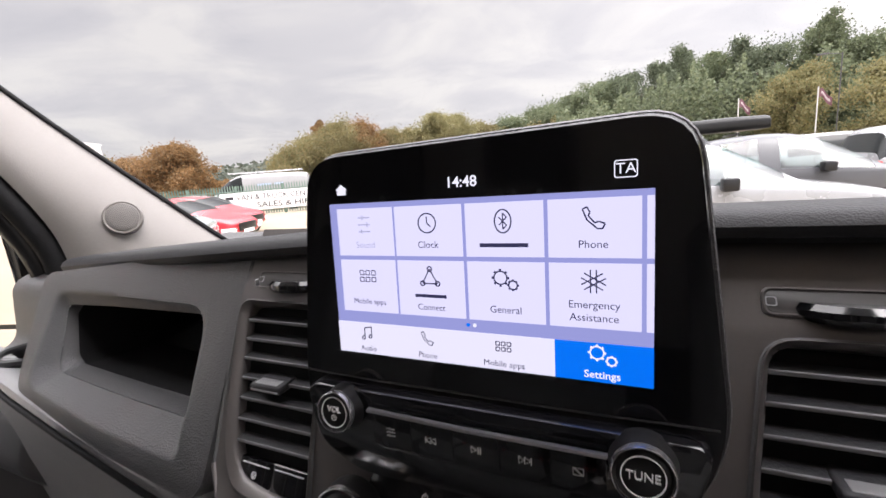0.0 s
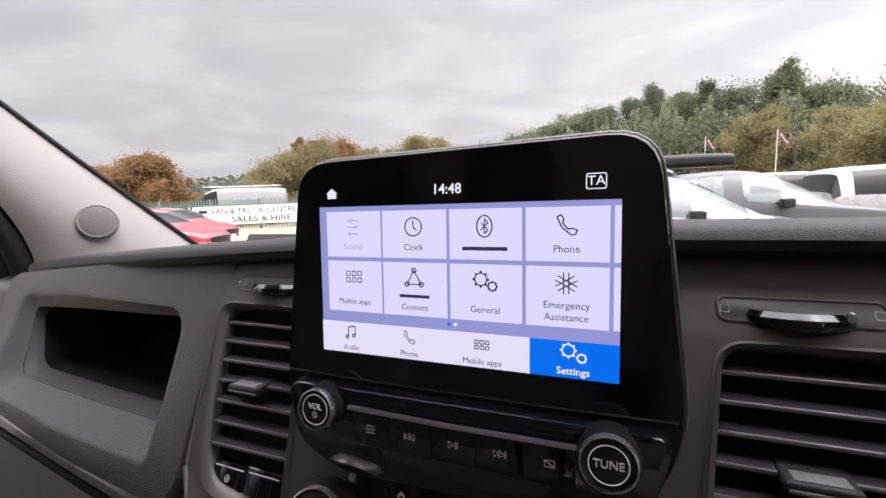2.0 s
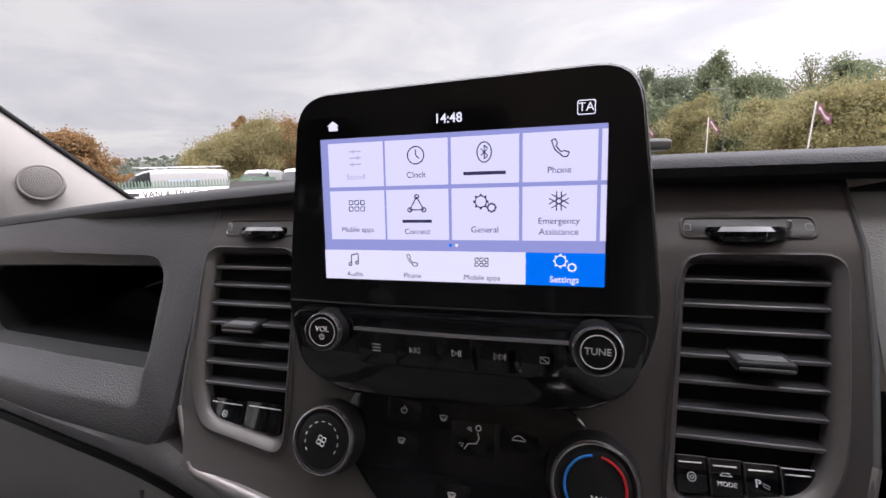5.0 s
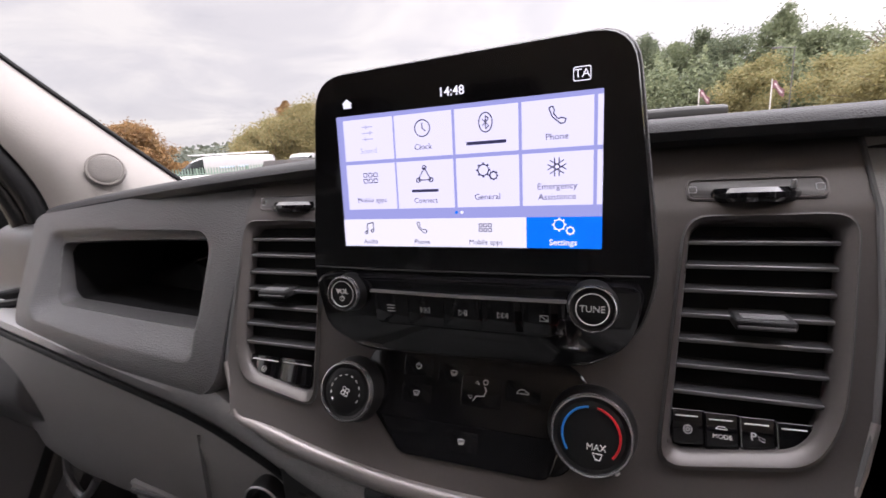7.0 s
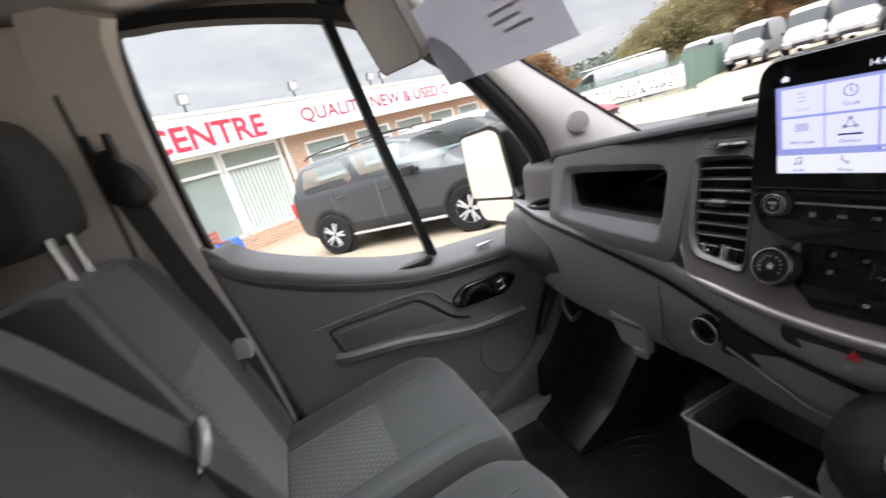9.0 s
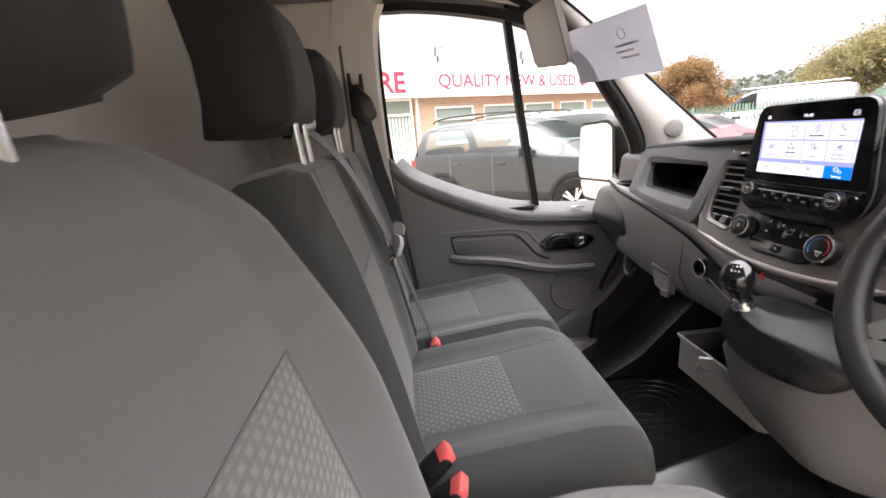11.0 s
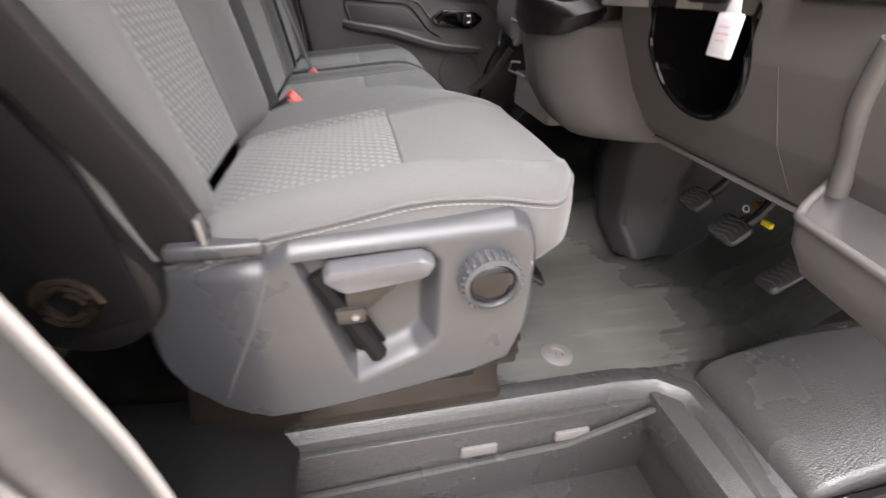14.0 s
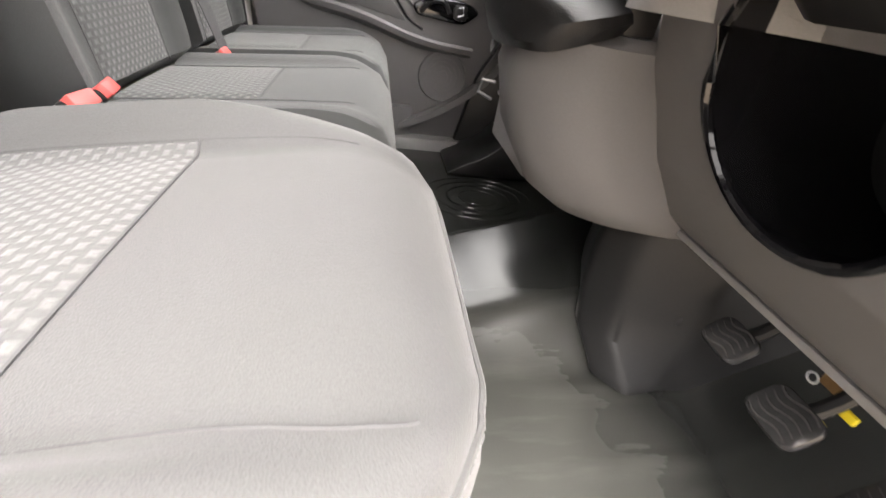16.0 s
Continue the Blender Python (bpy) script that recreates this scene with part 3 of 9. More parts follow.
def bulkhead():
    ob = part("wall_rear", box(-0.93, 0.9, -0.86, -0.82, 0.45, 2.12, 0.01), M["trim_light"])
    tagged(ob, "light grey moulded bulkhead panel behind the seats", "wall", kind="structure")
    # added black sheet that stands in for the darkness behind the seats
    part("lower_panel", box(-0.84, 0.84, -0.819, -0.800, 0.60, 1.22, 0.006), M["rubber"], ob, "black sheet low on the bulkhead, standing in for shade")
    fw = part("wall_front", box(-0.9, 0.92, 0.93, 0.97, 0.45, 1.46, 0.01), M["black"])
    tagged(fw, "black firewall under the dashboard", "wall", kind="structure")
    c = part("ceiling", prism([(-0.93, -0.86), (0.93, -0.86), (0.93, 0.02), (0.80, 0.16), (-0.80, 0.16), (-0.93, 0.02)], "z", 2.06, 2.11, 0.012), M["headliner"])
    tagged(c, "pale grey cloth headliner", "ceiling", kind="structure")
    # outer roof skin
    r = part("roof", box(-0.98, 0.98, -3.2, 0.22, 2.13, 2.17, 0.015), M["white_paint_dimmed"])
    tagged(r, "white painted van roof", "roof", kind="structure")
    side = part("wall_right", box(0.99, 1.02, -3.2, -0.62, 0.5, 2.14, 0.01), M["white_paint_dimmed"])
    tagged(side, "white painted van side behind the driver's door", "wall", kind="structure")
    side = part("wall_left", box(-1.02, -0.99, -3.2, -0.60, 0.5, 2.14, 0.01), M["white_paint_dimmed"])
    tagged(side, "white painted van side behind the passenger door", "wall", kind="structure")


WIN = [(-0.405, 1.53), (-0.36, 1.475), (-0.29, 1.43), (-0.18, 1.39), (0.0, 1.342), (0.25, 1.31), (0.47, 1.30), (0.555, 1.45), (0.50, 1.60), (0.33, 1.78), (0.12, 1.94), (-0.10, 2.0), (-0.36, 2.025), (-0.41, 1.97)]


def passenger_door():
    door = thing("door_1", "grey moulded passenger door, closed, with window", "door", kind="structure")
    # window surround: the inner rim follows the glass, the outer the door's edge
    c = Vector((0.05, 1.66))
    inner = [(p.x, p.y) for p in smooth_path([(a, b, 0) for a, b in WIN], 5, True)]
    outer = []
    for a, b in inner:
        d = Vector((a, b)) - c
        d.normalize()
        outer.append((a + d.x * 0.035, b + d.y * 0.035))
    part("window_rubber", frame_plate(outer, inner, "x", -0.93, -0.885), M["rubber"], door, "black rubber window seal")
    part("pane", prism(inner, "x", -0.925, -0.921, 0), M["glass"], door, "clear side glass").visible_shadow = False
    edge_line = [(-0.886, a + (a - c.x) * 0.065, b + (b - c.y) * 0.065) for a, b in outer if b > 1.5 and a < 0.1]
    jump = max(range(len(edge_line)), key=lambda i: (Vector(edge_line[i]) - Vector(edge_line[i - 1])).length)
    edge_line = edge_line[jump:] + edge_line[:jump]
    part("frame_edge", tube(edge_line, 0.007, 8), M["trim_light"], door, "pale painted edge of the door frame")
    part("divider", sweep([(-0.912, 0.028, 2.0), (-0.908, 0.062, 1.7), (-0.905, 0.112, 1.33)], [(-0.012, -0.016), (0.012, -0.016), (0.012, 0.016), (-0.012, 0.016)], up=(1, 0, 0)), M["rubber"], door, "black vertical window bar")
    # white outer window frame seen through the glass
    o2 = []
    for a, b in inner:
        d = (Vector((a, b)) - c).normalized()
        o2.append((a + d.x * 0.09, b + d.y * 0.09))
    part("outer_frame", frame_plate(o2, outer, "x", -0.985, -0.925), M["white_paint_dimmed"], door, "white painted outer door frame")
    part('outer_skin', box(-1.005, -0.975, -0.60, 0.62, 0.55, 1.30, 0.01), M['white_paint_dimmed'], door, 'white painted outer door skin')
    part('kick_panel', prism(round_poly([(0.30, 0.70), (0.36, 1.0), (0.50, 1.25), (0.96, 1.25), (0.96, 0.70)], 0.03), 'x', -0.90, -0.84, 0.01), M['black'], door, 'black footwell side panel')
    part('sill_cover', box(-0.93, -0.82, -0.60, 0.5, 0.68, 0.765, 0.012), M['dash'], door, 'dark plastic sill cover')
    part('toe_cover', prism(round_poly([(0.25, 0.72), (0.40, 0.80), (0.55, 0.95), (0.75, 1.15), (0.90, 1.15), (0.90, 0.72)], 0.03), 'x', -0.84, -0.62, 0.02), M['black'], door, 'black moulded wheel-arch cover in the footwell')
    # main panel under the window, leaning in towards the ledge
    low = [(-0.43, 1.545), (-0.385, 1.515), (-0.33, 1.447), (-0.24, 1.405), (-0.10, 1.36), (0.08, 1.322), (0.30, 1.288), (0.52, 1.27), (0.56, 1.0), (0.42, 0.80), (0.30, 0.74), (-0.33, 0.74), (-0.36, 1.0), (-0.40, 1.30)]
    part("door_panel", prism([(p.x, p.y) for p in smooth_path([(a, b, 0) for a, b in low], 4, True)], "x", -0.96, -0.868, 0.02, 4), M["trim_grey"], door)
    # ledge along the top, with a soft fold under it
    led = smooth_path([(-0.868, -0.425, 1.510), (-0.862, -0.385, 1.475), (-0.858, -0.315, 1.432), (-0.853, -0.166, 1.365), (-0.850, -0.012, 1.312), (-0.848, 0.10, 1.290), (-0.848, 0.215, 1.279), (-0.848, 0.36, 1.268), (-0.85, 0.47, 1.262)], 6)
    part("window_ledge", sweep(led, [(-0.075, 0.054), (-0.056, 0.047), (-0.010, 0.026), (-0.001, 0.020), (0.003, 0.010), (0.001, -0.004), (-0.012, -0.026), (-0.04, -0.04), (-0.075, -0.04)]), M["trim_grey"], door, "mid-grey moulded window ledge")
    part("ledge_line", tube([q + Vector((0.0022, 0, -0.006)) for q in led], 0.0016, 6), M["seam"], door)
    part("ledge_slot", prism(round_poly([(-0.892, -0.035), (-0.864, -0.020), (-0.852, 0.095), (-0.885, 0.105)], 0.006), "z", 1.326, 1.338, 0.001), M["black"], door, "dark slot in the ledge")
    part("lock_knob", box(-0.872, -0.852, 0.235, 0.285, 1.315, 1.321, 0.002), M["chrome"], door)
    # recessed pull: a dark groove round a trapezoid, and the bright ridge below it
    groove = smooth_path([(-0.8675, 0.155, 1.120), (-0.8675, 0.105, 1.145), (-0.8675, 0.062, 1.195), (-0.8675, 0.030, 1.226), (-0.8675, 0.000, 1.236), (-0.8675, -0.10, 1.241), (-0.8675, -0.205, 1.246), (-0.8675, -0.224, 1.234), (-0.8675, -0.214, 1.190), (-0.8675, -0.205, 1.166)], 4)
    part("pull_groove", tube(groove, 0.0042, 8), M["black"], door, "dark groove round the door pull")
    part("door_recess", prism(round_poly([(-0.212, 1.232), (0.0, 1.224), (0.06, 1.180), (0.10, 1.135), (-0.05, 1.160), (-0.200, 1.170)], 0.012), "x", -0.872, -0.8655, 0.002), M["trim_shade"], door, "recessed door pull")
    part("pull_ridge", sweep(smooth_path([(-0.864, -0.235, 1.168), (-0.852, -0.19, 1.160), (-0.846, -0.05, 1.140), (-0.846, 0.10, 1.100), (-0.850, 0.20, 1.082), (-0.858, 0.33, 1.072)], 5), [(-0.02, 0.010), (0.002, 0.012), (0.010, 0.004), (0.006, -0.012), (-0.02, -0.028)]), M["trim_grey"], door)
    part("upper_ridge", sweep(smooth_path([(-0.868, -0.26, 1.262), (-0.866, 0.03, 1.252), (-0.866, 0.10, 1.20), (-0.866, 0.125, 1.175)], 4), circle(0.004, 8)), M["trim_grey"], door)
    # handle bowl and lever
    bowl = part("handle_bowl", prism(round_poly([(0.112, 1.188), (0.160, 1.222), (0.300, 1.214), (0.338, 1.190), (0.285, 1.148), (0.130, 1.160)], 0.022, 6), "x", -0.872, -0.852, 0.006, 3), M["gloss"], door, "glossy black door handle bowl")
    part("handle_lever", tube(smooth_path([(-0.848, 0.140, 1.172), (-0.838, 0.17, 1.205), (-0.836, 0.21, 1.208), (-0.84, 0.232, 1.180)], 5), 0.008), M["black"], bowl)
    part("lock_button", prism(rrect(0.27, 1.184, 0.045, 0.046, 0.014), "x", -0.856, -0.842, 0.004), M["black"], bowl)
    part("lock_symbol", tube([(-0.840, 0.262, 1.174), (-0.840, 0.279, 1.179), (-0.840, 0.276, 1.202), (-0.840, 0.262, 1.198)], 0.0025, 6), M["satin_metal"], bowl)
    # speaker and pocket low down
    grille = part("door_speaker", lathe([(0.0, 0.003), (0.075, 0.003), (0.082, 0.006), (0.086, 0.0)], 36, "x", (-0.868, 0.24, 0.98)), M["trim_grey"], door, "grey round door speaker grille")
    for r in (0.02, 0.035, 0.05, 0.065):
        part("grille_ring", tube([(-0.8650, 0.24 + r * math.cos(a * math.pi / 14), 0.98 + r * math.sin(a * math.pi / 14)) for a in range(28)], 0.0014, 5, True), M["trim_grey"], grille)
    part("door_pocket", sweep(smooth_path([(-0.85, -0.28, 0.93), (-0.82, -0.1, 0.88), (-0.82, 0.05, 0.86), (-0.86, 0.14, 0.86)], 5), [(-0.04, 0.01), (0.006, 0.01), (0.01, -0.01), (0.002, -0.12), (-0.04, -0.13)]), M["trim_grey"], door)
    part("corner_brace", sweep(smooth_path([(-0.84, 0.10, 0.80), (-0.83, 0.22, 0.86), (-0.83, 0.36, 0.96), (-0.84, 0.46, 1.08)], 5), [(-0.03, 0.012), (0.01, 0.01), (0.012, -0.012), (-0.03, -0.018)]), M["trim_grey"], door)


def pillars():
    # windscreen pillar trim: a broad rounded strip between the glass and the door seal
    glass_edge = smooth_path([(-0.585, 0.725, 1.43), (-0.655, 0.643, 1.535), (-0.730, 0.550, 1.655), (-0.790, 0.480, 1.750), (-0.838, 0.401, 1.850), (-0.860, 0.270, 1.975), (-0.835, 0.120, 2.075)], 6)
    door_edge = smooth_path([(-0.715, 0.440, 1.43), (-0.712, 0.435, 1.540), (-0.730, 0.408, 1.630), (-0.790, 0.360, 1.750), (-0.842, 0.314, 1.850), (-0.880, 0.200, 1.965), (-0.865, 0.040, 2.060)], 6)

    def strip(flip):
        rows = []
        for i, (a, b) in enumerate(zip(glass_edge, door_edge)):
            w = i / (len(glass_edge) - 1)
            # fuller at the foot, where it carries the tweeter
            full = lerp(0.050, 0.026, min(1, w * 2.2))
            row = []
            for k in range(9):
                u = k / 8
                row.append(a.lerp(b, u) + Vector((0.80, -0.56, 0.20)) * full * math.sin(math.pi * min(1, max(0, u))) ** 0.7)
            out = Vector((-0.05, 0.03, -0.02))
            row = [a + out] + row + [b + out]
            rows.append([Vector((-p.x if flip else p.x, p.y, p.z)) for p in row])
        return skin(rows, closed=True, caps=True)
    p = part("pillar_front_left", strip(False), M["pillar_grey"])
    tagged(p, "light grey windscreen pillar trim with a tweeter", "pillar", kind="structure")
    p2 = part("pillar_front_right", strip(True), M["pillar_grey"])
    tagged(p2, "light grey windscreen pillar trim", "pillar", kind="structure")
    # tweeter: a domed round grille with rings of holes
    tm = Matrix.Translation((-0.6560, 0.4960, 1.5830)) @ Vector((0.80, -0.56, 0.20)).to_track_quat("Z", "Y").to_matrix().to_4x4() @ Matrix.Scale(0.74, 4)
    tw = part("tweeter", turned(lathe([(0.0, 0.0075), (0.020, 0.0068), (0.029, 0.0050), (0.0305, 0.0035), (0.0315, 0.0048), (0.0335, 0.0050), (0.0355, 0.0030), (0.036, -0.012)], 44), tm), M["pillar_grey"], p, "round perforated tweeter grille")
    holes = bmesh.new()
    for r, n in ((0.003, 6), (0.0065, 12), (0.010, 18), (0.0135, 24), (0.017, 30), (0.0205, 36), (0.024, 42), (0.0272, 48)):
        for k in range(n):
            a = 2 * math.pi * k / n
            h = 0.0075 - 0.0019 * (r / 0.029) ** 2 + 0.0003
            bmesh.ops.create_circle(holes, cap_ends=True, segments=6, radius=0.00125, matrix=tm @ Matrix.Translation((r * math.cos(a), r * math.sin(a), h)))
    h = part("tweeter_holes", holes, M["grille_dark"], tw)
    h["kind"] = "stuff"
    # black rubber along the windscreen and the broad door seal
    part("windscreen_rubber", tube([q + Vector((0.004, -0.002, 0.003)) for q in glass_edge], 0.0038, 8), M["rubber"], p)
    part("door_seal", tube([q + Vector((-0.020, -0.004, -0.012)) for q in door_edge], 0.017, 10), M["rubber"], p, "black rubber door seal")
    part("seal_lip", tube([q + Vector((-0.050, -0.012, -0.022)) for q in door_edge], 0.016, 10), M["black"], p, "inner lip of the door seal")
    # middle pillar, left, behind the passenger door
    b = part("pillar_middle_left", sweep(smooth_path([(-0.90, -0.47, 0.72), (-0.90, -0.475, 1.2), (-0.90, -0.50, 1.6), (-0.885, -0.50, 1.95), (-0.84, -0.46, 2.07)], 6), [(-0.06, -0.05), (0.07, -0.05), (0.085, 0.0), (0.07, 0.035), (-0.06, 0.04)], up=(1, 0, 0)), M["trim_light"])
    tagged(b, "light grey middle pillar trim with belt mount", "pillar", kind="structure")
    part("pillar_panel", box(-0.93, -0.85, -0.83, -0.53, 0.72, 2.06, 0.015), M["trim_light"], b)
    part("pillar_gap", box(-0.852, -0.8485, -0.545, -0.535, 0.75, 2.04, 0), M["seam"], b)
    # windscreen
    ws = part("windscreen", skin([[(-0.86, 0.86, 1.46), (-0.3, 1.06, 1.44), (0.3, 1.06, 1.44), (0.86, 0.86, 1.46)], [(-0.84, 0.47, 1.78), (-0.3, 0.62, 1.79), (0.3, 0.62, 1.79), (0.84, 0.47, 1.78)], [(-0.78, 0.10, 2.08), (-0.3, 0.19, 2.10), (0.3, 0.19, 2.10), (0.78, 0.10, 2.08)]], closed=False, caps=False), M["glass"])
    ws.visible_shadow = False
    tagged(ws, "clear laminated windscreen", "windscreen", kind="structure")
    wp = thing("wiper", "black windscreen wiper arm resting on the glass", "wiper", at=(-0.6, 1.0, 1.5))
    part("arm", tube([(-0.05, 0.06, 0.0), (0.1, 0.10, 0.005), (0.28, 0.13, 0.008)], 0.008), M["black"], wp)
    part("blade", box(-0.02, 0.40, 0.125, 0.135, -0.004, 0.012, 0.002), M["rubber"], wp)


def right_pillar():
    p = thing("pillar_middle_right", "white painted door pillar with grey seal, door open", "pillar", kind="structure")
    # the pillar's edge comes forward towards the sill
    line = smooth_path([(0.45, -0.386, 0), (0.8, -0.396, 0), (1.0, -0.404, 0), (1.1, -0.416, 0), (1.2, -0.433, 0), (1.3, -0.459, 0), (1.4, -0.487, 0), (1.5, -0.503, 0), (1.7, -0.522, 0), (1.95, -0.52, 0), (2.1, -0.48, 0)], 4)

    def column(section):
        return skin([[(x - 0.10 * max(0, q.x - 1.75) ** 1.2, q.y + y, q.x) for x, y in section] for q in line])
    part("outer_skin", column([(0.888, -0.010), (0.894, -0.004), (0.905, -0.012), (0.925, -0.034), (0.955, -0.060), (0.985, -0.092), (1.010, -0.135), (1.024, -0.19), (1.028, -0.30), (1.0, -0.31), (0.888, -0.20)]), M["white_paint_dimmed"], p, "white painted pillar face")
    part("door_seal", column(round_poly([(0.833, -0.030), (0.834, -0.004), (0.846, 0.006), (0.874, 0.010), (0.889, 0.002), (0.889, -0.030)], 0.008)), M["seal_grey"], p, "dark grey rubber door seal")
    part("seal_lip", column(round_poly([(0.8255, -0.03), (0.8255, -0.001), (0.8285, 0.003), (0.832, -0.001), (0.832, -0.03)], 0.001)), M["trim_light"], p, "pale edge of the seal")
    # added dark wall, set back, for the shaded gap beside the seat
    part("inner_trim", column(round_poly([(0.66, -0.24), (0.66, -0.17), (0.8205, -0.13), (0.8205, -0.24)], 0.008)), M["rubber"], p, "black wall standing in for shade between pillar and seat")
    st = part("striker", prism(round_poly([(0.893, 1.085), (0.893, 1.145), (0.930, 1.145), (0.930, 1.085)], 0.006), "y", -0.480, -0.446, 0.003), M["satin_metal"], p, "metal door latch striker plate")
    part("striker_loop", tube(smooth_path([(0.910, -0.450, 1.098), (0.905, -0.422, 1.098), (0.905, -0.417, 1.102), (0.905, -0.417, 1.126), (0.905, -0.422, 1.130), (0.910, -0.450, 1.130)], 3), 0.0042), M["chrome"], st)
    part("striker_screw", lathe([(0, 0), (0.008, 0), (0.007, 0.004), (0, 0.004)], 14, "y", (0.920, -0.447, 1.115)), M["satin_metal"], st)


def entry_step():
    s = thing("entry_step", "black ribbed plastic entry step and sill moulding", "step", kind="structure")
    hole_o = round_poly([(0.60, -0.50), (0.60, 0.275), (0.66, 0.32), (0.735, 0.32), (0.80, 0.30), (1.02, 0.30), (1.02, -0.52)], 0.03)
    # sill deck round the well
    part("sill_lip", sweep([(0.615, -0.55, 0.712), (0.615, 0.20, 0.712), (0.622, 0.27, 0.712), (0.66, 0.315, 0.712), (0.72, 0.32, 0.712), (0.86, 0.305, 0.70)], [(-0.03, -0.03), (-0.028, 0.006), (-0.012, 0.018), (0.012, 0.018), (0.026, 0.004), (0.03, -0.03)]), M["sill_plastic"], s)
    part("well_wall", box(0.636, 0.655, -0.55, 0.29, 0.48, 0.70, 0.004), M["sill_plastic"], s)
    part("well_front", prism([(0.64, 0.48), (0.64, 0.70), (0.98, 0.70), (0.98, 0.48)], "y", 0.285, 0.31, 0.004), M["sill_plastic"], s)
    part("well_floor", box(0.64, 1.03, -0.55, 0.30, 0.46, 0.49, 0.004), M["sill_plastic"], s)
    # added black block where pillar and seat shadow the sill
    part("sill_end_cover", prism(round_poly([(-0.66, 0.70), (-0.66, 0.80), (-0.46, 0.775), (-0.37, 0.735), (-0.34, 0.70)], 0.02), "x", 0.58, 0.845, 0.012), M["rubber"], s, "black block standing in for shadow on the sill's rear end")
    part("well_rib", sweep([(0.66, -0.4, 0.60), (0.664, 0.10, 0.63), (0.668, 0.262, 0.70)], circle(0.006, 6)), M["sill_plastic"], s)
    for y in (-0.06, 0.11):
        part("step_clip", box(0.654, 0.662, y - 0.035, y + 0.03, 0.635, 0.66, 0.004), M["lower_grey"], s, "pale plastic clip cover")
    part("sill_base", box(0.55, 0.90, 0.25, 0.98, 0.64, 0.714, 0.004), M["sill_plastic"], s)
    # kick panel in front of the well
    part("kick_panel", prism(round_poly([(0.34, 0.70), (0.37, 0.755), (0.52, 0.79), (0.95, 0.80), (0.95, 0.70)], 0.03), "x", 0.625, 0.86, 0.03, 4), M["sill_plastic"], s, "grained black plastic sill cover")
    part("sill_skin", box(0.86, 1.03, 0.30, 0.98, 0.50, 0.735, 0.02), M["white_paint_dimmed"], s, "white painted door sill")
    part("sill_rubber", tube([(0.87, -0.5, 0.70), (0.87, 0.28, 0.705), (0.88, 0.6, 0.74), (0.90, 0.95, 0.76)], 0.014), M["rubber"], s)


cab_floor(); bulkhead(); passenger_door(); pillars(); right_pillar(); entry_step()

# ---- dashboard ----
def lerp_a(a, b, t):
    return a + (b - a) * t


def dash_y(x, z):
    """The leaning face shared by the passenger fascia, the centre stack and the vents."""
    return 0.3335 + 0.48 * (z - 1.51) + 0.06 * max(0, -x - 0.22) ** 1.3 + 0.22 * max(0, z - 1.524)


def on_dash(x, z, o=0.0):
    """A point of the leaning face, lifted by o towards the seats."""
    return Vector((x, dash_y(x, z) - 0.9017 * o, z + 0.4328 * o))


def dash_plate(outer, inner, levels, bm=None):
    """A frame on the leaning face: levels are (blend from outer to inner, lift)."""
    return skin([[on_dash(lerp_a(a[0], b[0], k), lerp_a(a[1], b[1], k), o) for a, b in zip(outer, inner)] for k, o in levels], caps=False, bm=bm)


def dash_slab(poly, o0, o1, edge=0.0012, bm=None):
    """A thin plate with an eased edge lying on the leaning face."""
    cx, cz = sum(p[0] for p in poly) / len(poly), sum(p[1] for p in poly) / len(poly)
    size = max(max(abs(p[0] - cx) for p in poly), max(abs(p[1] - cz) for p in poly))
    k = 1 - edge / size
    return skin([[on_dash(x, z, o0) for x, z in poly], [on_dash(x, z, o1 - edge * 0.7) for x, z in poly], [on_dash(cx + (x - cx) * k, cz + (z - cz) * k, o1) for x, z in poly]], bm=bm)


def inside_poly(x, z, poly):
    hit = False
    for (x0, z0), (x1, z1) in zip(poly, poly[1:] + poly[:1]):
        if (z0 > z) != (z1 > z) and x < (x1 - x0) * (z - z0) / (z1 - z0) + x0:
            hit = not hit
    return hit


VENT_OUT = [(0.1366, 1.5205), (0.2235, 1.5215), (0.2130, 1.4500), (0.2070, 1.4180), (0.1925, 1.3955), (0.1180, 1.3850)]
VENT_IN = [(0.1403, 1.5176), (0.2160, 1.5165), (0.2060, 1.4500), (0.2005, 1.4240), (0.1885, 1.4040), (0.1250, 1.3940)]
STACK_LEFT = ((1.575, -0.2262), (1.552, -0.2253), (1.507, -0.2239), (1.442, -0.2197), (1.407, -0.2166), (1.389, -0.2060), (1.375, -0.1980))
STACK_RIGHT = ((1.575, 0.2315), (1.559, 0.2313), (1.5237, 0.2320), (1.470, 0.2278), (1.420, 0.2200), (1.3864, 0.2080), (1.370, 0.1960))


def stack_bottom(x):
    return 1.3465 + 0.62 * (x - 0.005) ** 2


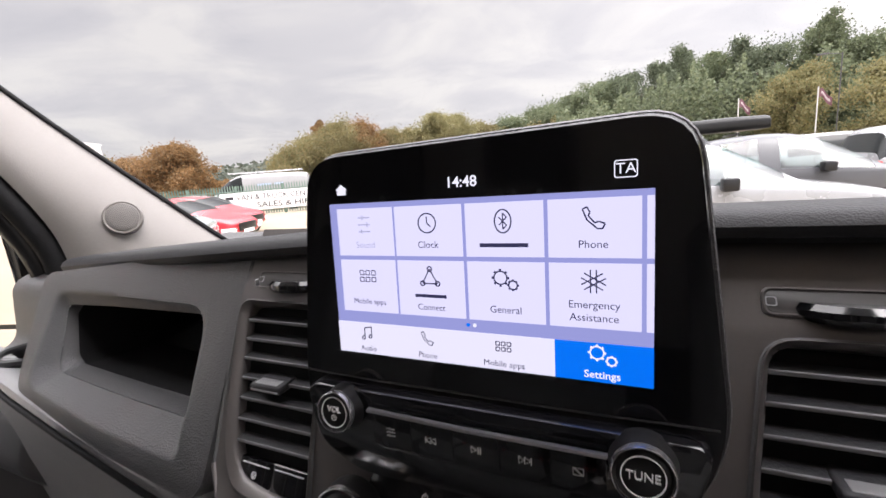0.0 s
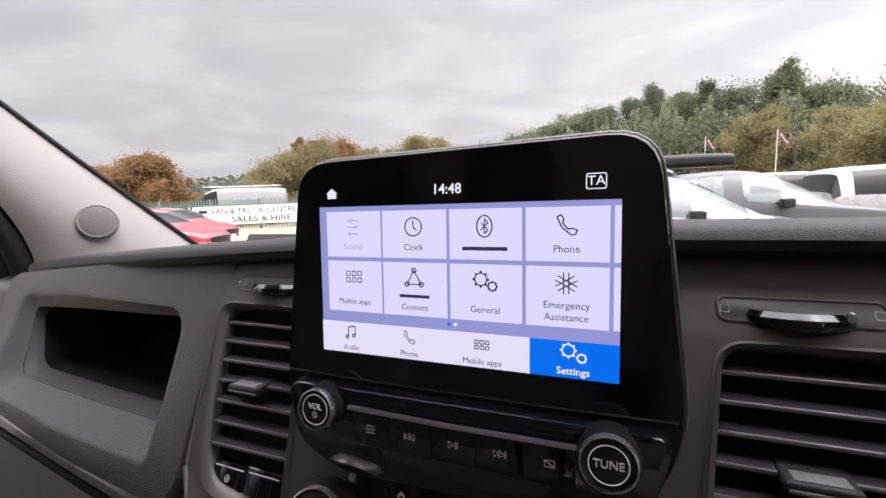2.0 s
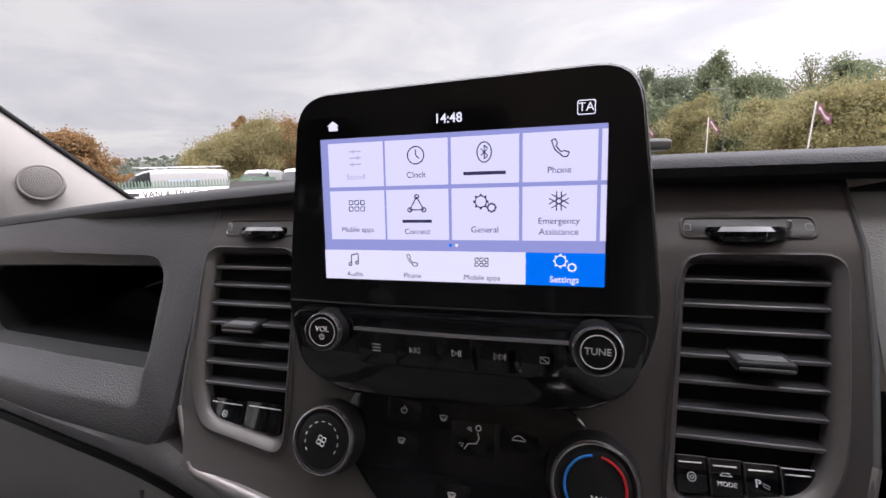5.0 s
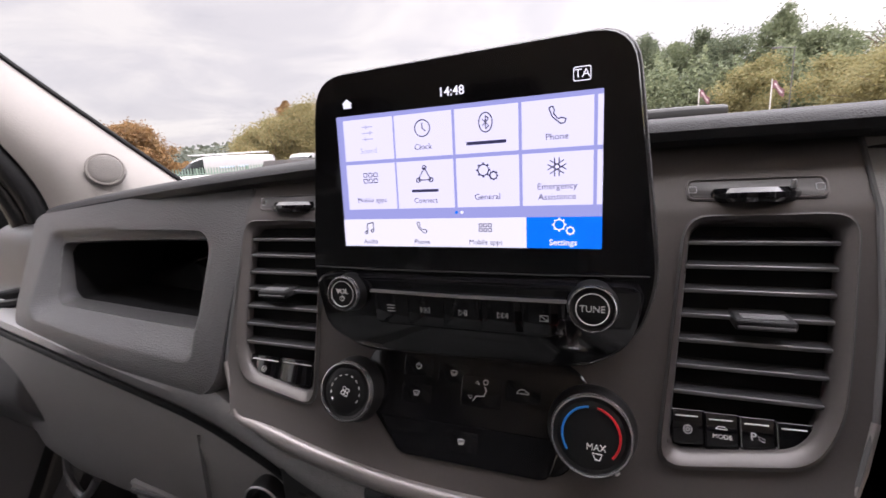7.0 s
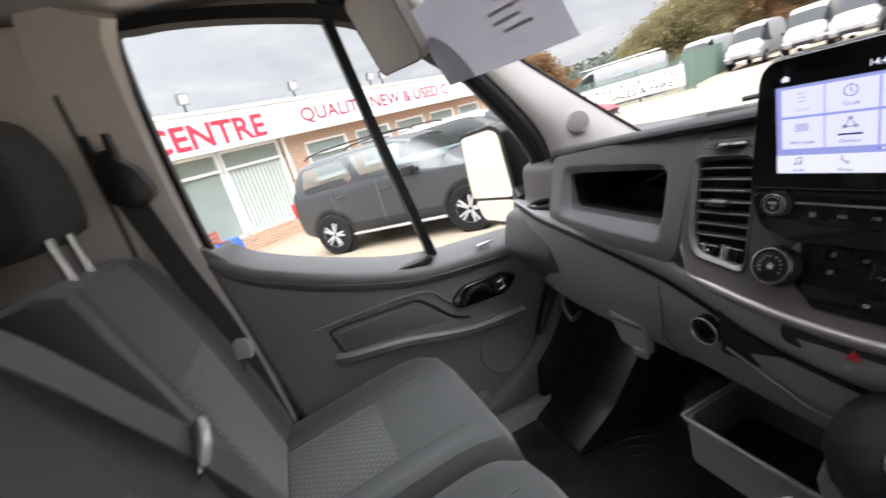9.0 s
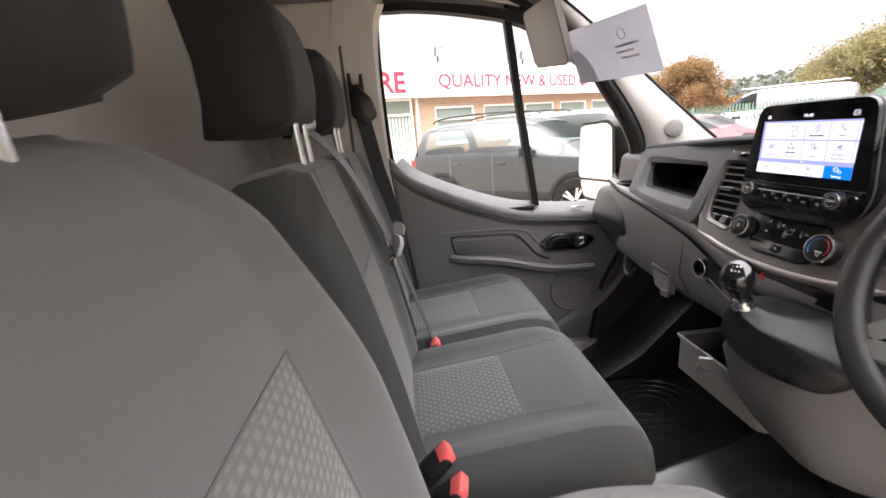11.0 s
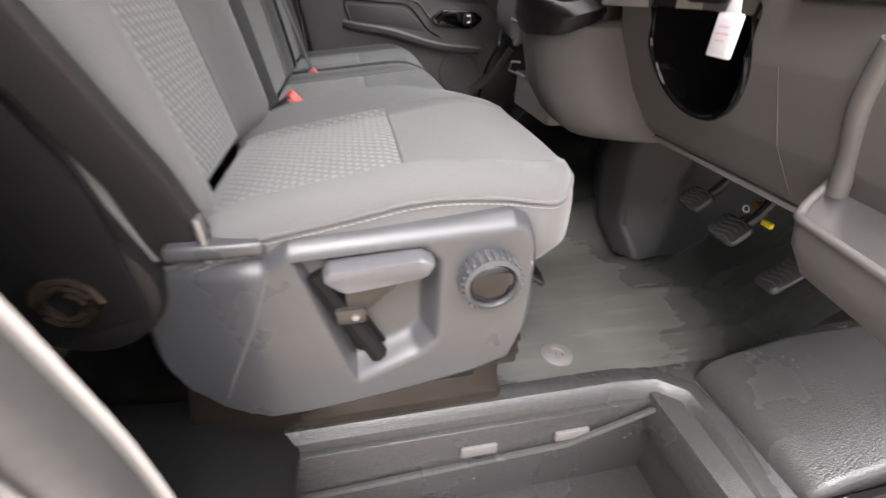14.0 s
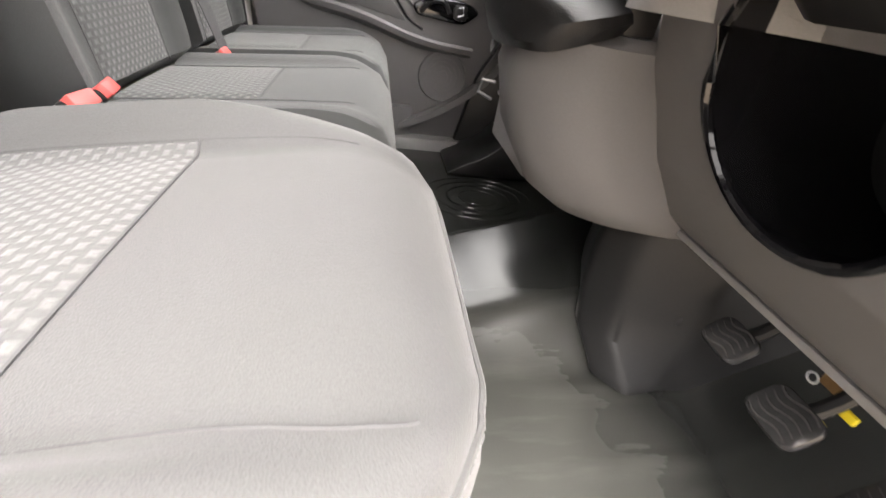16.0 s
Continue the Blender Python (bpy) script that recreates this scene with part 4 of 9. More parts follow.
def dashboard():
    d = thing("dashboard", "charcoal grained plastic van dashboard", "dashboard")

    # soft top pad with a rolled lip, running over the whole width
    def lip(x):
        z = 1.576 + (0.001 if x > 0 else 0.055 * x - 0.02 * max(0, -x - 0.1) ** 2 * 2)
        y = 0.350 + (0.24 * max(0, -x - 0.28) ** 1.5 if x < 0 else 0) + (0.0 if x < 0.3 else -0.10 * min(1, (x - 0.3) / 0.25))
        if x > 0.28:
            z += 0.03 * math.sin(min(1, (x - 0.28) / 0.45) * math.pi)
        return y, z
    rings = []
    for k in range(65):
        x = -0.722 + 1.582 * k / 64
        y, z = lip(x)
        end = max(0, (-0.66 - x) / 0.062)
        y += 0.03 * end ** 2
        rings.append([(x, max(y + 0.1, 1.05 - 0.25 * (x / 0.9) ** 2), 1.50), (x, max(0.80, y + 0.3), z - 0.060), (x, y + 0.20, z - 0.020), (x, y + 0.08, z + 0.001), (x, y + 0.030, z + 0.0065), (x, y + 0.010, z + 0.006), (x, y + 0.003, z + 0.002), (x, y, z - 0.003), (x, y + 0.002, z - 0.009), (x, y + 0.009, z - 0.013), (x, y + 0.15, z - 0.018), (x, 0.92, 1.40)])
    part("top_pad", skin(rings), M["dash_soft"], d, "black soft-grain top pad with a rolled edge")

    # passenger fascia with the open storage pocket
    edge = [(-0.588, 1.5290), (-0.43, 1.5430), (-0.2275, 1.5620), (-0.2190, 1.3950), (-0.2290, 1.3800), (-0.36, 1.3870), (-0.557, 1.4070)]
    rim = [(-0.5411, 1.5100), (-0.43, 1.5132), (-0.2675, 1.5132), (-0.2500, 1.4300), (-0.2470, 1.4050), (-0.36, 1.4080), (-0.5150, 1.4190)]
    mouth = [(-0.5250, 1.4995), (-0.43, 1.5035), (-0.2720, 1.5070), (-0.2600, 1.4400), (-0.2585, 1.4270), (-0.36, 1.4290), (-0.4950, 1.4330)]
    F, R, I = round_poly(edge, 0.02, 5), round_poly(rim, 0.022, 5), round_poly(mouth, 0.014, 5)
    low = lambda z: step01((1.47 - z) / 0.05)
    ring = lambda pts, up, dn, back_up=0.0, back_dn=0.0: [on_dash(x, z, lerp_a(up, dn, low(z))) + Vector((0, lerp_a(back_up, back_dn, low(z)), 0)) for x, z in pts]
    mixed = lambda a, b, k: [(lerp_a(p[0], q[0], k), lerp_a(p[1], q[1], k)) for p, q in zip(a, b)]
    part("fascia", skin([ring(F, -0.03, -0.03), ring(F, 0.0, 0.004), ring(mixed(F, R, 0.85), 0.001, 0.011), ring(R, 0.0, 0.010), ring(mixed(R, I, 0.25), -0.003, 0.006), ring(I, -0.007, 0.0, 0.0, 0.004)], caps=False), M["dash_mid"], d, "charcoal passenger fascia round a storage pocket")
    shelf = [(x * 0.995 - 0.002, z + 0.0015 * low(z)) for x, z in I]
    part("pocket_sill", skin([ring(I, -0.0075, 0.0, 0.0, 0.0045), ring(I, -0.009, -0.0015, 0.0, 0.0055), ring(shelf, -0.012, 0.0, 0.002, 0.024), ring(shelf, -0.016, -0.004, 0.004, 0.027)], caps=False), M["dash_mid"], d, "smooth grey sill of the pocket")
    back = [(x * 0.97 - 0.014, z - 0.004) for x, z in I]
    part("pocket_lining", skin([ring(shelf, -0.014, -0.003, 0.004, 0.026), ring(back, -0.014, -0.008, 0.13, 0.10), [((p.x + 0.40) * 0.05 - 0.40, p.y + 0.01, (p.z - 1.46) * 0.05 + 1.46) for p in ring(back, -0.014, -0.008, 0.13, 0.10)]], caps=False), M["pocket_shade"], d, "empty storage pocket, its inside darkened for shade")
    part("fascia_seam", tube([on_dash(x + 0.0006, z, 0.0002) for z, x in STACK_LEFT[1:5]], 0.0013, 6), M["seam"], d)

    # end of the dashboard with the cup holder, by the passenger door
    part("dash_end", prism(round_poly([(0.285, 1.30), (0.315, 1.395), (0.385, 1.408), (0.395, 1.50), (0.44, 1.515), (0.80, 1.515), (0.80, 1.12), (0.40, 1.14)], 0.02), "x", -0.80, -0.578, 0.012, 3), M["dash_mid"], d)
    part("cup_ring", tube([(-0.650 + 0.042 * math.cos(a * math.pi / 12), 0.352 + 0.036 * math.sin(a * math.pi / 12), 1.420) for a in range(24)], 0.006, 8, True), M["black"], d, "black cup holder ring")
    part("cup_well", lathe([(0.036, 0.012), (0.036, -0.03), (0.0, -0.03)], 24, origin=(-0.650, 0.352, 1.409)), M["black"], d)
    for k in range(5):
        part("end_vent_slat", box(-0.640, -0.590, 0.386, 0.396, 1.436 + 0.016 * k, 1.443 + 0.016 * k, 0.002), M["black"], d)
    for k in range(3):
        part("end_clip", box(-0.604, -0.592, 0.372, 0.384, 1.470 + 0.018 * k, 1.480 + 0.018 * k, 0.003), M["satin_metal"], d, "small metal fixing")

    # lower moulding: shoulder made pale for its sheen, then the panel with the glovebox
    sh = smooth_path([(-0.755, 0.335, 1.420), (-0.62, 0.300, 1.405), (-0.50, 0.287, 1.392), (-0.36, 0.281, 1.370), (-0.26, 0.279, 1.350), (-0.19, 0.274, 1.330), (-0.10, 0.262, 1.306), (0.0, 0.256, 1.294), (0.10, 0.258, 1.294), (0.20, 0.266, 1.305)], 6)
    rows = []
    for q in sh:
        zt = max(float(np.interp(q.x, (-0.76, -0.557, -0.36, -0.235, -0.195, -0.14), (1.428, 1.413, 1.391, 1.383, 1.368, 1.352))), q.z + 0.012)
        t = Vector((q.x, dash_y(q.x, zt) + 0.006, zt))
        m = (t + q) / 2
        rows.append([t + Vector((0, 0.02, -0.004)), t, t.lerp(q, 0.25) + Vector((0, -0.004, 0.003)), m + Vector((0, -0.007, 0.005)), t.lerp(q, 0.8) + Vector((0, -0.005, 0.003)), q + Vector((0, 0.0, 0.001)), q + Vector((0, 0.012, -0.012))])
    part("shoulder", skin(rows, closed=False, caps=False), M["shoulder"], d, "shoulder moulding over the glovebox, sky sheen in its grey")
    part("shoulder_line", tube([q + Vector((0, -0.0015, -0.002)) for q in sh], 0.0034, 8), M["rubber"], d, "black piping along the shoulder")
    rows = []
    for k in range(25):
        x = -0.745 + 0.80 * k / 24
        q = min(sh, key=lambda w: abs(w.x - x))
        rows.append([(x, q.y + 0.012, q.z - 0.006), (x, q.y + 0.002, q.z - 0.010), (x, q.y - 0.002, q.z - 0.03), (x, q.y + 0.004, q.z - 0.08), (x, q.y + 0.028, 1.19), (x, q.y + 0.075, 1.145), (x, q.y + 0.14, 1.125), (x, 0.85, 1.12)])
    part("lower_panel", skin(rows, closed=False, caps=False), M["dash"], d, "dark grey lower dashboard panel")
    lat = part("glovebox_latch", prism(round_poly([(-0.425, 1.225), (-0.335, 1.215), (-0.335, 1.155), (-0.40, 1.165)], 0.006), "y", 0.298, 0.318, 0.003), M["dash"], d, "moulded glovebox latch")
    part("latch_edge", box(-0.42, -0.34, 0.295, 0.300, 1.212, 1.217, 0.001), M["dash_mid"], lat)
    part("latch_pull", box(-0.365, -0.335, 0.293, 0.305, 1.150, 1.168, 0.002), M["shoulder"], lat)
    part("panel_gap", tube([(-0.262, 0.2785, 1.33), (-0.268, 0.279, 1.24), (-0.262, 0.303, 1.19)], 0.002, 6), M["seam"], d)
    so = part("power_socket", lathe([(0.0, 0.004), (0.014, 0.004), (0.015, 0.012), (0.020, 0.014), (0.0215, 0.008), (0.0215, -0.02)], 28, "y", (-0.176, 0.274, 1.290)), M["black"], d, "black power socket with metal rim")
    part("socket_rim", tube([(-0.176 + 0.020 * math.cos(a * math.pi / 14), 0.2595, 1.290 + 0.020 * math.sin(a * math.pi / 14)) for a in range(28)], 0.0010, 6, True, up=(0, 1, 0)), M["satin_metal"], so)
    part("drawer_line", tube([(-0.145, 0.262, 1.275), (-0.05, 0.253, 1.245), (0.02, 0.252, 1.235)], 0.0022, 6), M["shoulder"], d, "moulded drawer line")
    # open tray under the lower panel
    tr = part("tray", frame_plate(rrect(-0.115, 0.352, 0.27, 0.16, 0.02), rrect(-0.115, 0.352, 0.255, 0.145, 0.015), "z", 1.003, 1.088), M["dash"], d, "dark open storage tray")
    part("tray_bottom", box(-0.245, 0.015, 0.277, 0.427, 1.003, 1.010, 0.002), M["black"], tr)
    part("tray_edge", tube([(-0.25, 0.432, 1.089), (-0.25, 0.275, 1.089), (-0.242, 0.272, 1.089), (0.015, 0.272, 1.089)], 0.004, 8), M["shoulder"], tr, "pale grey tray edge")
    part("side_loop", tube(smooth_path([(-0.66, 0.36, 1.20), (-0.655, 0.345, 1.14), (-0.62, 0.34, 1.115), (-0.585, 0.345, 1.15)], 5), 0.006, 8), M["dash_mid"], d)

    # centre stack: a dark satin shell with a rolled bright lower edge and openings for the vents
    hole = [((a[0] + b[0]) / 2, (a[1] + b[1]) / 2) for a, b in zip(round_poly(VENT_OUT, 0.014, 4), round_poly(VENT_IN, 0.012, 4))]
    bm = bmesh.new()
    nu, nv = 150, 80
    zl, xl = zip(*sorted(STACK_LEFT)); zr, xr = zip(*sorted(STACK_RIGHT))
    grid = []
    for j in range(nv + 1):
        row = []
        for i in range(nu + 1):
            w, u = j / nv, i / nu
            x = lerp_a(-0.225, 0.231, u)
            for _ in range(3):
                z = lerp_a(1.575, stack_bottom(x), w)
                x = lerp_a(float(np.interp(z, zl, xl)), float(np.interp(z, zr, xr)), u)
            near = max(0, (w - 0.86) / 0.14)
            row.append(bm.verts.new(on_dash(x, z, 0.006 * near ** 1.5)))
        grid.append(row)
    for j in range(nv):
        for i in range(nu):
            c = [grid[j][i], grid[j][i + 1], grid[j + 1][i + 1], grid[j + 1][i]]
            x, z = sum(v.co.x for v in c) / 4, sum(v.co.z for v in c) / 4
            if not inside_poly(abs(x), z, hole):
                bm.faces.new(c)
    bmesh.ops.delete(bm, geom=[v for v in bm.verts if not v.link_faces], context="VERTS")
    part("stack_shell", bm, M["stack"], d, "dark bronze-grey satin centre stack")
    low_edge = [on_dash(x, z, 0.0) for z, x in STACK_LEFT[4:6]] + [on_dash(x, stack_bottom(x) + 0.001, 0.003) for x in [-0.19 + 0.02 * k for k in range(20)]] + [on_dash(x, z, 0.0) for z, x in (STACK_RIGHT[5], STACK_RIGHT[4])]
    part("stack_edge", sweep(smooth_path(low_edge, 3), lambda q: circle(0.002 + 0.0048 * min(1, max(0, (min(q, 1 - q) - 0.06) / 0.12)), 10)), M["stack_rim"], d, "bright satin lower edge of the centre stack")
    part("stack_recess", box(-0.155, 0.21, 0.262, 0.30, 1.262, 1.345, 0.004), M["black"], d, "black recess under the centre stack")
    part("hazard_strip", skin([[(x, 0.254 + o, 1.330 - 0.05 * min(0, x) + z) for x, z in rrect(0.055, 0, 0.25, 0.026, 0.010)] for o in (0.014, 0.002, 0.0)]), M["gloss"], d, "black switch strip with hazard button")
    part("hazard_mark", prism([(-0.009, 1.326), (0.005, 1.326), (-0.002, 1.338)], "y", 0.2520, 0.2535, 0), M["red_mark"], d)
    # dark grained flank edge beside the stack
    part("stack_seam", tube([on_dash(x, z, 0.0003) for z, x in STACK_RIGHT[:6]], 0.0016, 6), M["seam"], d)
    return d


# near-black that puts the shade inside the pocket and vents into the colour
M["pocket_shade"] = mat("pocket_shade_dark", (0.008, 0.008, 0.0085), 0.7, scale=200, vary=0.15, spec=0.1)
DASH = dashboard()


def air_vent(side, d):
    """Tall louvred vent beside the screen; side -1 passenger, 1 driver."""
    s = side
    fl = lambda pts: [(s * x, z) for x, z in pts]
    out, inn = fl(round_poly(VENT_OUT, 0.014, 5)), fl(round_poly(VENT_IN, 0.011, 5))
    v = part("air_vent", dash_plate(out, inn, ((0, -0.004), (0, 0.0018), (0.15, 0.0030), (0.75, -0.0005), (1, -0.0045), (1, -0.012))), M["stack"], d, "louvred air vent with a satin surround")
    part("vent_groove", tube([on_dash(x, z, 0.0006) for x, z in out], 0.0011, 6, True, up=(0, 1, 0)), M["seam"], v, "dark joint round the vent")
    part("vent_box", skin([[on_dash(x, z, -0.010) for x, z in inn], [on_dash(x, z, -0.010) + Vector((0, 0.045, 0)) for x, z in inn]], caps=True), M["pocket_shade"], v, "inside of the vent, darkened for shade")
    bxs = v.children[-1]
    bm = bmesh.new(); bm.from_mesh(bxs.data)
    bm.faces.ensure_lookup_table()
    front = [f for f in bm.faces if len(f.verts) > 4 and sum(w.co.y for w in f.verts) / len(f.verts) < 0.325]
    bmesh.ops.delete(bm, geom=front, context="FACES")
    bm.to_mesh(bxs.data); bm.free()
    xl = lambda z: float(np.interp(z, (1.394, 1.5176), (0.1255, 0.1408)))
    xr = lambda z: float(np.interp(z, (1.404, 1.424, 1.45, 1.5165), (0.189, 0.2002, 0.2055, 0.2155)))
    for k in range(7):
        z = 1.5050 - 0.01365 * k
        y = dash_y(0, z) + 0.004
        a, b = sorted((s * (xl(z) - 0.001), s * (xr(z) + 0.001)))
        sl = part("slat", prism([(y, z - 0.0014), (y, z + 0.0008), (y + 0.030, z + 0.0040), (y + 0.030, z + 0.0018)], "x", a, b, 0), M["dash_soft"], v)
        part("slat_edge", box(a, b, y - 0.0012, y + 0.0002, z - 0.0016, z + 0.0010, 0.0005, 1), M["slat_grey"], sl, "satin grey slat edge")
    for x in (0.150, 0.166, 0.182, 0.198):
        y = dash_y(0, 1.46) + 0.038
        a, b = sorted((s * x, s * (x + 0.0014)))
        part("vane", skin([[(a, dash_y(0, z) + 0.036, z), (b, dash_y(0, z) + 0.036, z), (b, dash_y(0, z) + 0.046, z), (a, dash_y(0, z) + 0.046, z)] for z in (1.43, 1.508)]), M["dash_soft"], v)
    # slider on the middle slat
    z = 1.4641
    a, b = sorted((s * 0.159, s * 0.189))
    y = dash_y(0, z)
    sd = part("vent_slider", box(a, b, y - 0.0075, y + 0.022, z - 0.0040, z + 0.0026, 0.0022, 3), M["dash_soft"], v)
    part("slider_face", box(a + 0.0015, b - 0.0015, y - 0.0080, y - 0.0070, z - 0.0024, z - 0.0006, 0.0004), M["slat_grey"], sd)
    part("slider_ridge", box(a + 0.004, b - 0.004, y - 0.005, y + 0.003, z + 0.0022, z + 0.0032, 0.0005), M["slat_grey"], sd)
    # switch row at the foot of the opening
    n = 4 if s > 0 else 2
    x0, x1 = (0.1268, 0.1955) if s > 0 else (0.1285, 0.1935)
    for k in range(n):
        q0, q1 = lerp_a(x0, x1, k / n) + 0.0004, lerp_a(x0, x1, (k + 1) / n) - 0.0004
        dip = lambda q: 0.0035 * max(0, (q - 0.17) / 0.025) ** 2
        poly = [(s * q0, 1.4150), (s * q1, 1.4155), (s * q1, 1.3985 + dip(q1) * 2), (s * q0, 1.3970 + dip(q0) * 2)]
        b = part("switch", dash_slab(poly if s > 0 else poly[::-1], -0.012, -0.0035, 0.0009), M["gloss"], v)
        part("switch_light", tube([on_dash(s * (q0 + 0.002), 1.4120, -0.0030), on_dash(s * (q1 - 0.003), 1.4124, -0.0030)], 0.0004, 5), M["label_white"], b)
        c = s * (q0 + q1) / 2
        if s > 0 and k == 0 or s < 0 and k == 1:
            part("switch_mark", tube([on_dash(c + 0.0021 * math.cos(a_), 1.4055 + 0.0021 * math.sin(a_), -0.0031) for a_ in [w * math.pi / 6 for w in range(12)]], 0.00028, 4, True, up=(0, 1, 0)), M["label_white"], b)
            part("switch_mark", tube([on_dash(c + 0.0009 * math.cos(a_), 1.4055 + 0.0009 * math.sin(a_), -0.0031) for a_ in [w * math.pi / 4 for w in range(8)]], 0.00025, 4, True, up=(0, 1, 0)), M["label_white"], b)
        if s > 0 and k == 1:
            words("MODE", 0.0034, M["label_white"], b, Matrix.Translation(on_dash(c, 1.4040, -0.0031)) @ Matrix.Rotation(radians(64), 4, "X"))
            part("switch_mark", tube([on_dash(c + p, 1.4078 + q, -0.0031) for p, q in ((-0.003, 0), (-0.0018, 0.0012), (0.0012, 0.0012), (0.0028, 0))], 0.00028, 4, True, up=(0, 1, 0)), M["label_white"], b)
        if s > 0 and k == 2:
            words("P", 0.0058, M["label_white"], b, Matrix.Translation(on_dash(c - 0.0022, 1.4062, -0.0031)) @ Matrix.Rotation(radians(64), 4, "X"))
            part("switch_mark", tube([on_dash(c + p, 1.4058 + q, -0.0031) for p, q in ((0.0, 0.001), (0.003, -0.0002), (0.003, -0.0016), (0.0005, -0.0006))], 0.0003, 4, True, up=(0, 1, 0)), M["label_grey"], b)
    # thumbwheel over the vent, in a shallow tray
    tray = [(s * x, z) for x, z in rrect(0.1745, 1.5362, 0.074, 0.0125, 0.004, 4)]
    tin = [(s * x, z) for x, z in rrect(0.1745, 1.5362, 0.070, 0.0095, 0.003, 4)]
    tw = part("thumbwheel", dash_plate(tray, tin, ((0, -0.001), (0, 0.0008), (0.5, 0.0012), (1, 0.0003), (1, 0.0001))), M["stack"], d, "recessed vent thumbwheel")
    part("wheel_tray", dash_slab(tin, -0.001, 0.0006, 0.0003), M["stack_dark"], tw)
    part("wheel_body", turned(lathe([(0.0, -0.0045), (0.026, -0.0045), (0.0285, -0.0015), (0.0285, 0.0015), (0.026, 0.0045), (0.0, 0.0045)], 40), Matrix.Translation(on_dash(s * 0.1745, 1.5365, -0.0145)) @ Matrix.Rotation(radians(-8), 4, "X")), M["gloss"], tw)
    part("wheel_notch", box(s * 0.1865 - 0.001, s * 0.1865 + 0.001, 0.3235, 0.3262, 1.5385, 1.5432, 0.0005), M["satin_metal"], tw)
    for x in (0.1415, 0.2075):
        part("wheel_mark", dash_plate([(s * p, q) for p, q in rrect(x, 1.5362, 0.0046, 0.0040, 0.0006, 1)], [(s * p, q) for p, q in rrect(x, 1.5362, 0.0038, 0.0032, 0.0005, 1)], ((0, 0.0007), (0, 0.0009), (1, 0.0009))), M["label_grey"], tw)


M["slat_grey"] = mat("slat_edge_grey", (0.20, 0.20, 0.205), 0.35, metal=0.2, scale=300, vary=0.08)
M["stack_dark"] = mat("stack_tray_dark", (0.06, 0.057, 0.056), 0.35, scale=300, vary=0.08)
for side in (-1, 1):
    air_vent(side, DASH)


# ---- infotainment unit ----
def screen_unit():
    s = thing("infotainment_screen", "glossy black tablet-style touchscreen, lit with a settings menu", "screen")
    tilt = radians(3.6)

    def at(x, z, o=0.0):
        """A point on the leaning face; o lifts it off towards the seats."""
        h = z - 1.51
        return Vector((x, 0.2945 + math.sin(tilt) * h - o * math.cos(tilt), 1.51 + math.cos(tilt) * h + o * math.sin(tilt)))
    flat = Matrix.Translation(at(0, 1.51)) @ Matrix.Rotation(radians(90) - tilt, 4, "X")      # x right, y up the face

    def F(x, z, o=0.0006):
        return flat @ Matrix.Translation((x, z - 1.51, o))
    out = round_poly([(-0.103, 1.628), (0.103, 1.632), (0.118, 1.490), (0.108, 1.455), (0.080, 1.437), (-0.080, 1.433), (-0.112, 1.452), (-0.119, 1.487)], 0.022, 6)
    inr = [(x * 0.988, 1.53 + (z - 1.53) * 0.985) for x, z in out]
    bod = skin([[at(x * 0.97, 1.53 + (z - 1.53) * 0.97, -0.034) for x, z in out], [at(x, z, -0.022) for x, z in out], [at(x, z, -0.004) for x, z in out], [at(x, z, 0.0) for x, z in inr]], caps=True)
    b = part("bezel", bod, M["gloss"], s, "glossy black bezel")
    part("bezel_rim", tube([at(x * 1.002, 1.53 + (z - 1.53) * 1.002, -0.008) for x, z in out], 0.0017, 6, True, up=(0, 1, 0)), M["dash_mid"], s, "dark grey bezel edge")
    part("panel_split", tube([at(-0.115, 1.4935, 0.0003), at(-0.06, 1.4925, 0.0004), at(0.06, 1.4925, 0.0004), at(0.113, 1.4935, 0.0003)], 0.0006, 4), M["black"], s)

    def tile(name, x0, x1, z0, z1, o, m, par=s):
        ob = part(name, box(x0, x1, z0 - 1.51, z1 - 1.51, 0, o, 0), m, par, smooth=False)
        ob.data.transform(flat)
        return ob
    disp = tile("display", -0.0870, 0.0870, 1.5095, 1.5995, 0.0006, M["lcd_bg"])
    disp["label"] = "lit blue-lavender menu display"
    # menu tiles: three rows of shortcuts
    xs = [(-0.0815, -0.0440), (-0.0425, -0.0025), (-0.0005, 0.0395), (0.0415, 0.0820)]
    top = [("Sound", "sound"), ("Clock", "clock"), ("", "rune"), ("Phone", "phone")]
    mid = [("Mobile apps", "grid"), ("Connect", "nodes"), ("General", "gears"), ("Emergency\nAssistance", "star")]

    def ring(cx, cz, r, m, par, w=0.00035, n=16, ry=None, o=0.0014):
        ob = part("icon", frame_plate([(cx + a * (r + w) / r, cz - 1.51 + c * ((ry or r) + w) / (ry or r)) for a, c in circle(r, n, ry)], [(cx + a * (r - w) / r, cz - 1.51 + c * ((ry or r) - w) / (ry or r)) for a, c in circle(r, n, ry)], "z", o - 0.0002, o), m, par, smooth=False)
        ob.data.transform(flat)
        return ob

    def strokes(lines, m, par, w=0.00035, o=0.0014):
        bm = bmesh.new()
        for (x0, z0), (x1, z1) in lines:
            d = Vector((x1 - x0, z1 - z0))
            n = Vector((-d.y, d.x)).normalized() * w
            q = [(x0 + n.x, z0 + n.y), (x1 + n.x, z1 + n.y), (x1 - n.x, z1 - n.y), (x0 - n.x, z0 - n.y)]
            bm.faces.new([bm.verts.new((a, c - 1.51, o)) for a, c in q])
        ob = part("icon", bm, m, par, smooth=False)
        ob.data.transform(flat)
        return ob

